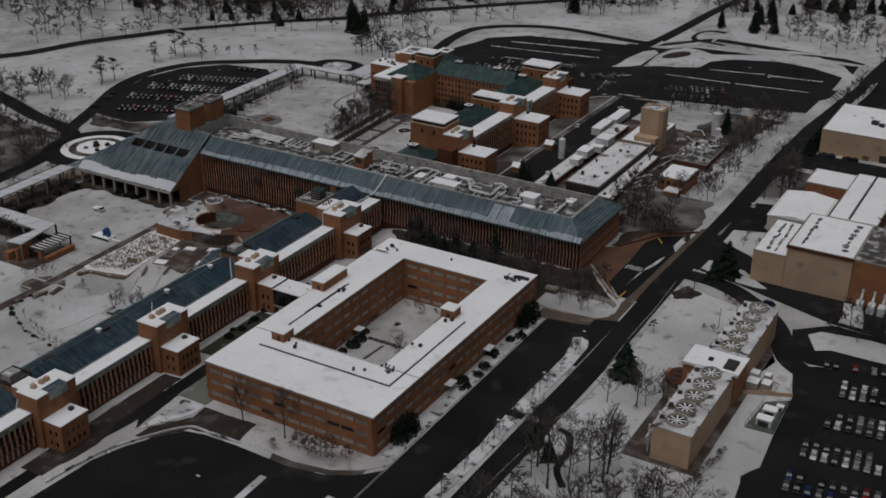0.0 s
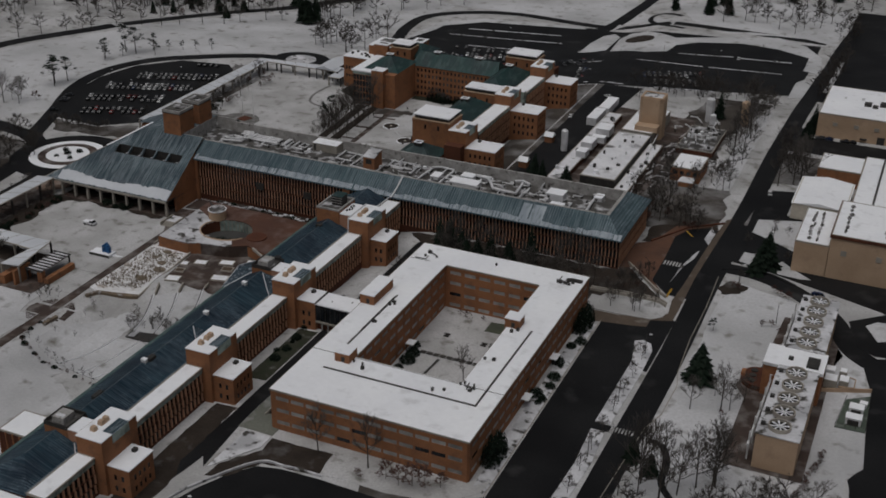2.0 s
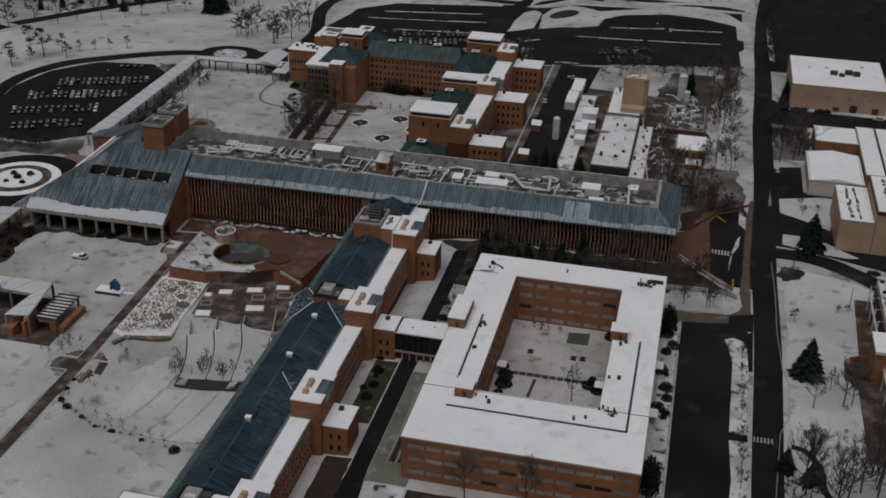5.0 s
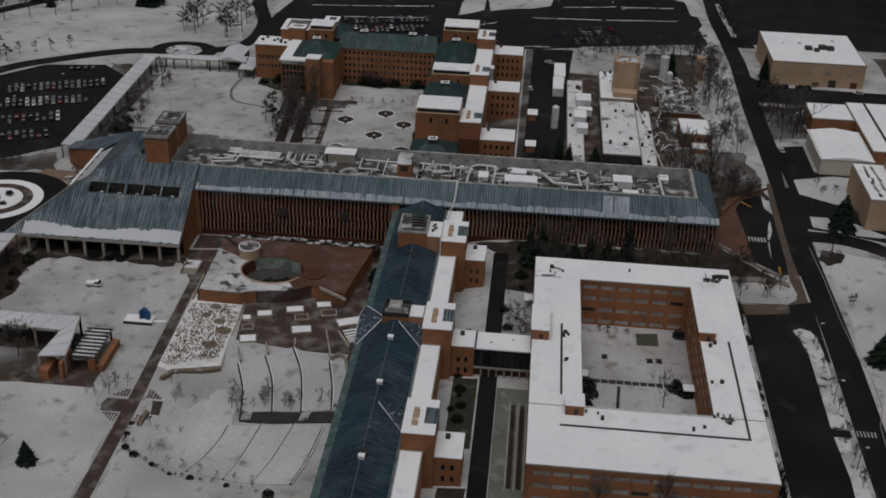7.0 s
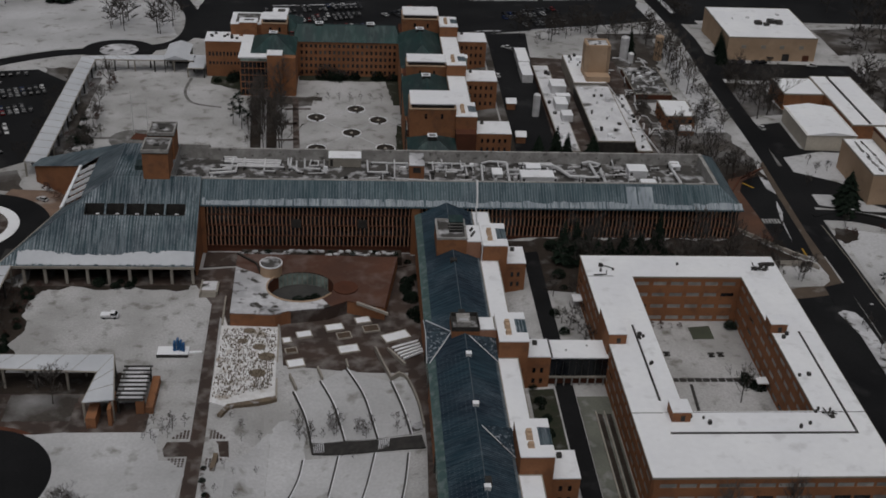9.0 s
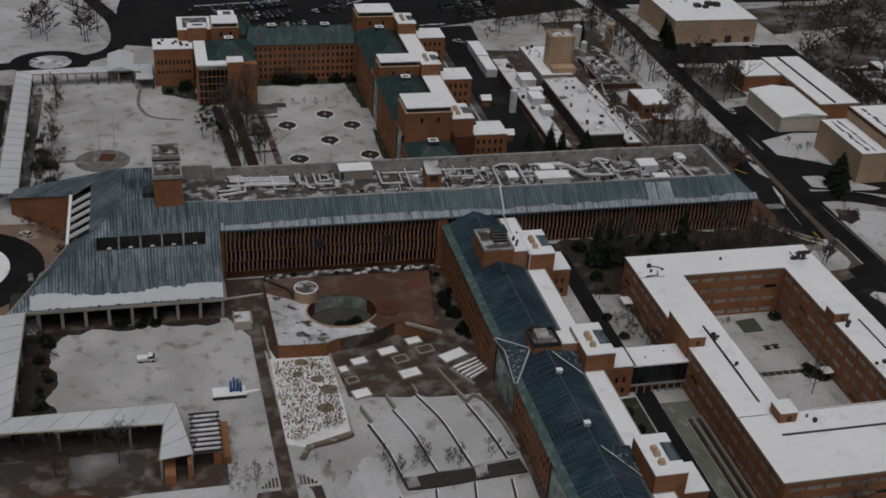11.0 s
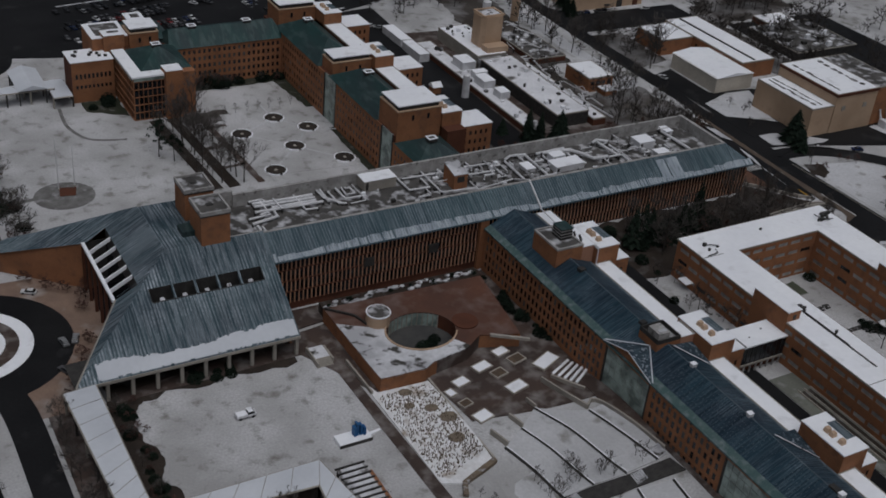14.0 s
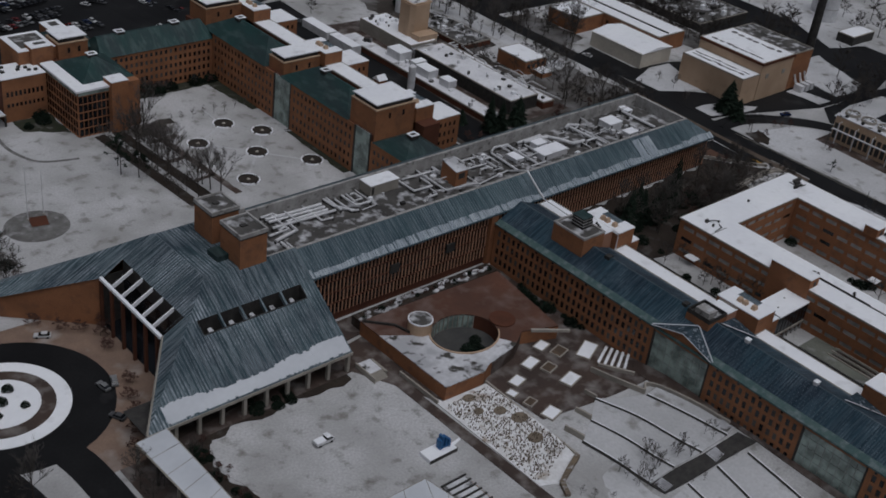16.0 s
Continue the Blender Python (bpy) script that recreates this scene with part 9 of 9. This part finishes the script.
for k, (x, y) in enumerate(smooth_line([(2.4, -109.2), (2.6, -114), (4, -119.6), (7.2, -122.2), (12.4, -123.9), (17.8, -126.2), (23.7, -127.6), (34, -130), (46, -134.4)], 3)):
    plant_tree("rust" if k % 3 else "dark", x, y, rt.uniform(0.4, 0.6))
for k in range(8):
    plant_tree("bare", 6 + 5 * k, -118.5 - 1.7 * k, rt.uniform(0.4, 0.6), 5)
scatter("bare", 8, 6, 16, -112, -88, 0.35, 0.5, 5)
scatter("bare", 8, -16, -8, -104, -78, 0.35, 0.55, 5)
for x, y, s in ((-56, -84.5, 0.85), (-41, -82, 0.95), (-75, -82, 0.8), (-64, -100, 0.7)):
    plant_tree("bare", x, y, s, 2)
scatter("dark", 14, -64, -59.5, -62, -22, 0.4, 0.8)
scatter("rust", 12, -63, -58, -62, -22, 0.5, 0.9)
scatter("dark", 9, -42, -30, -21.5, -16, 0.5, 0.9)
plant_tree("conifer", -19, -129, 0.75, 1)
plant_tree("bare", -26, -130.6, 0.9, 0)
plant_tree("bare", -29, -127, 0.7, 2)
scatter("bare", 4, -66, -44, -140, -125, 0.7, 1.0)
# round the turning circle and the forecourt
for x, y, k, s in ((-91.5, 17, "dark", 1.0), (-88, 21, "dark", 0.8), (-95, 20, "dark", 0.8), (-87, 13, "dark", 0.7), (-94, 12.5, "dark", 0.6)):
    plant_tree(k, x, y, s, z=0.4)
for x, y in ((-66, 38), (-62, 35), (-58, 30), (-60, 24), (-56, 34), (-71, 44), (-62, 8), (-65, 2), (-66, -4), (-70, -10), (-73, -16)):
    plant_tree("rust", x, y, 1.5, 0)
    plant_tree("rust", x + 1.2, y - 1.0, 1.2, 0)
for x, y, s in ((-77, -24, 0.7), (-78, -34, 0.7), (-79, -44, 0.7), (-79, -56, 0.7), (-100, -20, 0.8), (-104, -35, 0.9), (-98, -45, 0.8), (-110, -26, 0.9), (-106, -55, 0.8)):
    plant_tree("bare", x, y, s)
# verge between the turning circle and the arc-shaped lot
for k in range(20):
    plant_tree("bare", -126 + 1.6 * k + rt.uniform(-2, 2), 46 + rt.uniform(-5, 4) + 0.15 * k, rt.uniform(0.45, 0.7), 3)
for x, y, k, s in ((-160, 62, "bare", 0.9), (-164, 68, "bare", 0.9), (-168, 60, "bare", 0.8), (-156, 70, "rust", 2.0), (-163, 92, "pine", 1.2), (-166, 96, "pine", 1.1), (-162.5, 102, "pine", 1.1), (-168, 140, "pine", 0.8), (-171, 144, "pine", 0.9), (-168, 159, "pine", 1.3), (-161, 159, "pine", 1.2), (-165, 152, "pine", 0.7), (-156, 169, "pine", 0.8), (-148, 172.6, "pine", 0.5), (-142, 178, "pine", 0.55), (-136, 182, "pine", 0.5), (-126.6, 184.8, "pine", 0.55), (-150, 162, "pine", 0.8)):
    plant_tree(k, x, y, s)
for k in range(12):
    woods(1, -88, -84, 69 + 7.5 * k, 71 + 7.5 * k, 0.35, 0.45)
woods(14, -84, -51, 217, 268, 0.8, 1.1)
# great dark conifers and bare woods to the north-west
for dx, dy in ((0, 0), (4, 3), (-4, 2), (2, -4), (-3, -3)):
    plant_tree("conifer", -117.8 + dx, 282.2 + dy, 1.35, 2)
woods(14, -129, -107, 302, 354, 0.9, 1.3)
# along the field road and beyond
for k in range(26):
    u = k / 25
    woods(1, -262 + 210 * u - 6, -262 + 210 * u + 6, 126 + 250 * u, 138 + 250 * u, 0.8, 1.1)
woods(210, -444, -266, 150, 456)
woods(90, -285, -155, 288, 472, 0.8, 1.2)
woods(170, -280, -130, 372, 686)
woods(110, -123, 47, 508, 749)
woods(60, -103, 27, 414, 508)
woods(60, -250, -112, -70, 30, 0.7, 1.0)
woods(24, -240, -165, 66, 30, 0.6, 0.9)
scatter("conifer", 40, -379, 21, 414, 686, 0.9, 1.6)
scatter("conifer", 14, -344, -164, 225, 393, 0.8, 1.3)
scatter("rust", 16, -314, -164, 238, 519, 1.0, 2.0)
for k in range(150):
    u, d = rt.random(), rt.uniform(12, 95)
    woods(1, -228 + 150 * u - 0.8 * d - 6, -228 + 150 * u - 0.8 * d + 6, 200 + 205 * u + 0.6 * d - 6, 200 + 205 * u + 0.6 * d + 6, 0.8, 1.2)
for k in range(24):
    u, d = rt.random(), rt.uniform(14, 90)
    plant_tree("conifer", -228 + 150 * u - 0.8 * d, 200 + 205 * u + 0.6 * d, rt.uniform(0.8, 1.3))
# north-east: grove between the lots, woods at the edge
woods(34, 71, 141, 439, 510, 0.6, 1.0)
scatter("conifer", 12, 89, 133, 394, 478, 0.8, 1.3)
scatter("conifer", 34, 126, 328, 470, 541, 1.0, 1.6)
woods(170, 60, 480, 489, 771)
scatter("conifer", 30, 120, 420, 510, 688, 1.0, 1.6)
woods(150, 289, 444, 186, 496, 0.8, 1.3)
# beside the plant and along the east road
scatter("bare", 16, 158, 192, 46, 92, 0.65, 0.95)
scatter("bare", 16, 181, 192, 92, 218, 0.75, 1.05)
woods(18, 127, 189, 198, 228, 0.45, 0.75)
for x, y, s in ((117, 62, 1.2), (121, 60, 1.0), (131, 61, 1.2), (170, 180, 0.9), (112, 72, 0.7), (213, 172, 0.9), (214, 178, 0.9), (214.5, 184, 0.9)):
    plant_tree("conifer", x, y, s)
scatter("rust", 22, 102, 190, 44, 66, 0.8, 1.6)
scatter("bare", 6, 208, 222, 104, 128, 0.8, 1.1)
scatter("bare", 4, 206, 216, 130, 146, 0.7, 1.0)
# snow slope between the road and the cooling plant
for x, y, s, k in ((214.6, -60, 1.35, "conifer"), (217, 20, 0.95, "conifer"), (212, -28, 0.5, "pine"), (207, -108, 0.75, "conifer"), (213, -112, 0.7, "conifer"), (231.6, 42.8, 1.1, "conifer"), (219.5, 27, 1.35, "conifer"), (236.5, 42.5, 0.8, "conifer"), (222, 29, 0.5, "conifer")):
    plant_tree(k, x, y, s, 1 if k == "conifer" else None)
scatter("bare", 34, 211, 236, -190, -98, 0.75, 1.15)
scatter("bare", 5, 214, 230, -96, -60, 0.5, 0.8)
scatter("bare", 20, 237, 262, -190, -106, 0.7, 1.05)
scatter("rust", 12, 212, 262, -150, -60, 0.35, 0.8)
for k in range(16):
    plant_tree("rust", 249.6 + 0.32 * k + rt.uniform(-0.8, 0.8), -110 + 1.75 * k, rt.uniform(0.6, 0.95))
for x, y in ((225.6, 8.1), (228, 6), (231, 3.9), (212, 6), (214, 4)):
    plant_tree("rust", x, y, rt.uniform(0.8, 1.2))
for x, y in ((226, -18), (229, -17), (232, -20)):
    plant_tree("rust", x, y, 0.8)
woods(24, 264, 330, 0, 22, 0.5, 0.8)
woods(70, 290, 440, 24, 180, 0.6, 1.1)
scatter("bare", 6, 206, 226, 6, 66, 0.35, 0.6, 3)

# joined trees round the plant, the yards and the roads
for n, x0, x1, y0, y1, a, b in ((20, 158, 194, 46, 100, 0.4, 0.65), (24, 181, 193, 100, 218, 0.4, 0.65), (8, 157, 166, 96, 124, 0.4, 0.5), (12, 206, 222, 106, 148, 0.45, 0.7), (14, -70, -62, 66, 112, 0.3, 0.45), (40, 263, 283, 66, 150, 0.5, 0.9), (30, 275, 345, 150, 200, 0.6, 1.0), (26, 206, 236, -200, -120, 0.6, 0.9), (16, 237, 262, -200, -110, 0.6, 0.9),
                                (24, 110, 168, -27, -8, 0.45, 0.7), (24, 119, 189, 190, 228, 0.45, 0.75), (22, 208, 214, 232, 457, 0.5, 0.9), (40, 126, 208, 386, 468, 0.6, 1.0), (60, -133, 47, 430, 560, 0.7, 1.1), (50, 56, 316, 468, 562, 0.8, 1.2), (24, -120, -102, -60, 20, 0.5, 0.75), (14, -79, -72, -66, -22, 0.35, 0.5), (10, 101.5, 111, -76, -36, 0.35, 0.5)):
    woods(n, x0, x1, y0, y1, a, b)
for k in range(22):
    plant_tree("rust" if k % 3 else "dark", 4.5 + 2.35 * k + rt.uniform(-0.5, 0.5), -5 + rt.uniform(-1, 1), rt.uniform(0.4, 0.6), None, land(20, -5) + 3.45)
for k in range(26):
    x, y = 4 + 2.0 * k + rt.uniform(-0.5, 0.5), -5 + rt.uniform(-1.4, 1.4)
    r = rt.uniform(0.7, 1.3)
    single("snow_drift", Geo().prism(ragged(oval(x, y, r * 1.2, r * 0.8, n=9), 0.4, 0.2, k), 3.45, 3.85), SNOW_WORN, "small heap of snow in the raised bed", "snow", "snow heaps in the raised bed")

single("far_woods", WOODS, surface("far_twigs", (0.062, 0.054, 0.049), (0.042, 0.037, 0.034), 0.05, 0.5, 0.9), "far leafless woods round the campus", "woods", kind="stuff")

# ---- cars ----
PAINTS = [surface("car_" + n, c, tuple(v * 0.85 for v in c), 0.5, 2.0, 0.3, metal=0.2, fine_amount=0.1) for n, c in (("white", (0.62, 0.62, 0.63)), ("silver", (0.24, 0.245, 0.25)), ("black", (0.012, 0.012, 0.013)), ("grey", (0.09, 0.09, 0.095)), ("red", (0.16, 0.012, 0.012)), ("blue", (0.015, 0.03, 0.09)), ("charcoal", (0.03, 0.03, 0.034)))]
TYRE = surface("tyre_rubber", (0.012, 0.012, 0.012), (0.018, 0.018, 0.018), rough=0.8)
CARS = []
for paint, word in zip(PAINTS, ("white", "silver", "black", "grey", "dark red", "dark blue", "charcoal")):
    b = Geo()
    b.loft([(-0.86, -2.2, 0.3), (0.86, -2.2, 0.3), (0.86, 2.25, 0.3), (-0.86, 2.25, 0.3)], [(-0.9, -2.25, 0.72), (0.9, -2.25, 0.72), (0.9, 2.3, 0.66), (-0.9, 2.3, 0.66)])
    b.loft([(-0.9, -2.25, 0.72), (0.9, -2.25, 0.72), (0.9, 2.3, 0.66), (-0.9, 2.3, 0.66)], [(-0.84, -2.15, 0.95), (0.84, -2.15, 0.95), (0.82, 2.1, 0.86), (-0.82, 2.1, 0.86)])
    body = b.mesh("body", paint)
    glassy = Geo().loft([(-0.82, -1.9, 0.94), (0.82, -1.9, 0.94), (0.82, 1.05, 0.92), (-0.82, 1.05, 0.92)], [(-0.66, -1.3, 1.42), (0.66, -1.3, 1.42), (0.66, 0.3, 1.42), (-0.66, 0.3, 1.42)]).mesh("cabin_glass", GLASS)
    roof = Geo().box(-0.66, 0.66, -1.32, 0.32, 1.41, 1.48).mesh("roof", paint)
    wheel = Geo()
    ring = [(math.cos(2 * math.pi * i / 10), math.sin(2 * math.pi * i / 10)) for i in range(10)]
    wheel.loft([(-0.1, 0.32 * c, 0.32 * s) for c, s in ring][::-1], [(0.1, 0.32 * c, 0.32 * s) for c, s in ring][::-1])
    wm = wheel.mesh("wheel", TYRE)
    t = tagged(new("car"), word + " saloon car parked on wet asphalt", "car", "parked cars")
    for nm, me in (("body", body), ("cabin_glass", glassy), ("roof", roof)):
        o = new(nm, me)
        o.parent = t
    for x, y in ((-0.82, -1.4), (0.82, -1.4), (-0.82, 1.45), (0.82, 1.45)):
        o = new("wheel", wm)
        o.parent, o.location = t, (x, y, 0.32)
    CARS.append(t)
rc = random.Random(99)
USED = set()


def park(x, y, turn, which=None):
    i = rc.choices(range(7), (12, 10, 26, 20, 6, 6, 22))[0] if which is None else which
    m = Matrix.Translation((x, y, land(x, y) + 0.1)) @ Matrix.Rotation(radians(turn), 4, "Z")
    if i not in USED:
        USED.add(i)
        CARS[i].matrix_world = m
    else:
        copy_thing(CARS[i], m)


def park_row(a, b, fill=0.8, double=True, pitch=2.75, flip=90):
    n = int(math.dist(a, b) / pitch)
    ang = math.degrees(math.atan2(b[1] - a[1], b[0] - a[0])) + flip - 90
    nx, ny = -math.sin(radians(ang)), math.cos(radians(ang))
    for k in range(n):
        u = (k + 0.5) / n
        x, y = a[0] + (b[0] - a[0]) * u, a[1] + (b[1] - a[1]) * u
        for side in ((-2.6, 2.6) if double else (0,)):
            if rc.random() < fill:
                park(x + nx * side, y + ny * side, ang + rc.choice((0, 180)) + rc.uniform(-2, 2))


for a, b, f in (((-125, 67), (-96, 80), 0.92), ((-135, 84), (-98, 98.5), 0.94), ((-138, 103.5), (-94, 121), 0.95), ((-134, 125), (-93, 141), 0.93)):
    park_row(a, b, f)
park_row((-117, 156), (-101, 160), 0.8, False)
park_row((-136.5, 60), (-146, 84), 0.6, False)
# east lot, rows along the slope
park_row((266.4, -20), (306, -12.4), 0.85, False)
for y in (-33, -52, -70.6, -88.4):
    park_row((274.6 if y > -60 else 272.4, y), (307, y + 3.6), 0.9)
# north lots: far cars, joined
FAR = bpy.data.meshes.new("far_cars")
FAR_V, FAR_F, FAR_M = [], [], []


def far_row(a, b, fill, pitch=2.75):
    n = int(math.dist(a, b) / pitch)
    d = math.atan2(b[1] - a[1], b[0] - a[0])
    for k in range(n):
        for side in (-2.6, 2.6):
            if rc.random() > fill:
                continue
            u = (k + 0.5) / n
            m = Matrix.Translation((a[0] + (b[0] - a[0]) * u - math.sin(d) * side, a[1] + (b[1] - a[1]) * u + math.cos(d) * side, land(a[0], a[1]) + 0.09)) @ Matrix.Rotation(d + rc.choice((0, math.pi)), 4, "Z")
            i = rc.choices(range(7), (12, 10, 26, 20, 6, 6, 22))[0]
            for me, mi in ((CARS[i].children[0].data, i), (CARS[i].children[1].data, 7), (CARS[i].children[2].data, i)):
                k0 = len(FAR_V)
                FAR_V.extend(tuple(m @ v.co) for v in me.vertices)
                for f in me.polygons:
                    FAR_F.append(tuple(q + k0 for q in f.vertices))
                    FAR_M.append(mi)


for a, b, f in (((68.4, 278.1), (125.9, 280.5), 0.75), ((76.1, 247.6), (128.1, 253.4), 0.8), ((114.8, 241.2), (146.4, 253.4), 0.85), ((124.0, 227.9), (147.8, 234.4), 0.8), ((54.1, 259.7), (74.5, 274.2), 0.5), ((152.4, 317.2), (181.7, 320.4), 0.12), ((80.4, 230.8), (109.5, 233.1), 0.5), ((-8.4, 268.0), (43.5, 281.7), 0.6), ((-10.6, 246.2), (43.9, 259.7), 0.7), ((-13.2, 227.6), (48.5, 236.7), 0.75), ((64.8, 214.6), (89.9, 221.2), 0.6)):
    far_row(a, b, f)
FAR.from_pydata(FAR_V, [], FAR_F)
for q in PAINTS + [GLASS]:
    FAR.materials.append(q)
FAR.polygons.foreach_set("material_index", FAR_M)
tagged(new("far_cars", FAR), "rows of far parked cars on wet asphalt", "cars", kind="stuff")
park(-64.5, 10, -20, 1)
park(-71, 37.5, 60, 0)
park(-67.8, 9.5, 8, 1)
park(-70.5, -3, 28, 3)
park(256, 170, 80, 0)
for x in (219, 222.5, 230, 233):
    park(x, 173.6, 90 if x > 225 else 80)
park(240, 12, 60, 5)
park(209, 96, 10, 0)
park(104, 150, 10, 0)
park(112, 187, 60, 0)
park(115, 184, 60, 1)


# ---- lamps and small street things ----
def lamp(x, y, h=7.5):
    z = land(x, y)
    t = thing("street_lamp", "slim dark lamp post beside the road", "street lamp", (x, y, z), "lamp posts")
    part("post", Geo().cyl(x, y, 0.13, z, z + h, 6, 0.08), DARK_METAL, t)
    part("arm", Geo().tube([(x, y, z + h), (x + 1.2, y, z + h + 0.15)], 0.06, 5), DARK_METAL, t)
    part("head", Geo().box(x + 0.8, x + 1.7, y - 0.25, y + 0.25, z + h, z + h + 0.2), METAL, t)


for k in range(6):
    lamp(195.6, -52 - 30 * k)
for x, y in ((140, -176), (112, -180), (150, -190), (285, -40), (310, -60), (300, -100), (114.7, 291.6), (145.5, 297.4), (95.0, 268.9), (29.8, 330.5), (8.9, 314.8), (165.6, 327.3), (-120, 100), (-110, 130), (-140, 110), (230, -14), (213, 10)):
    lamp(x, y)
for k in range(4):
    for j in range(5 - k):
        for sx, sy in ((-1, 1), (1, 1), (1, -1), (-1, -1)):
            x, y = -0.2 + sx * (3.0 + 0.9 * j), -101.2 + sy * (4.4 + 0.9 * k)
            z = land(x, y)
            single("stepping_stone", Geo().box(x - 0.28, x + 0.28, y - 0.28, y + 0.28, z - 0.1, z + 0.2), PAVING, "small dark paving stone set in the snowy lawn", "paving stone", "stones at the cross walk")
# shrubs and saplings of the mulched bed, evergreens in the round court
for k in range(11):
    plant_tree("rust" if k % 3 else "dark", rt.uniform(-65.5, -60.5), -64 + 3.9 * k + rt.uniform(-1, 1), rt.uniform(0.6, 1.0))
for x, y, s in ((-62, -58, 0.42), (-63, -47, 0.5), (-62.5, -36, 0.45), (-63.5, -27, 0.4)):
    plant_tree("bare", x, y, s)
for x, y, s in ((26, -30, 1.0), (28.2, -28.2, 0.7), (24.2, -31.8, 0.6)):
    plant_tree("dark", x, y, s, z=0.15)
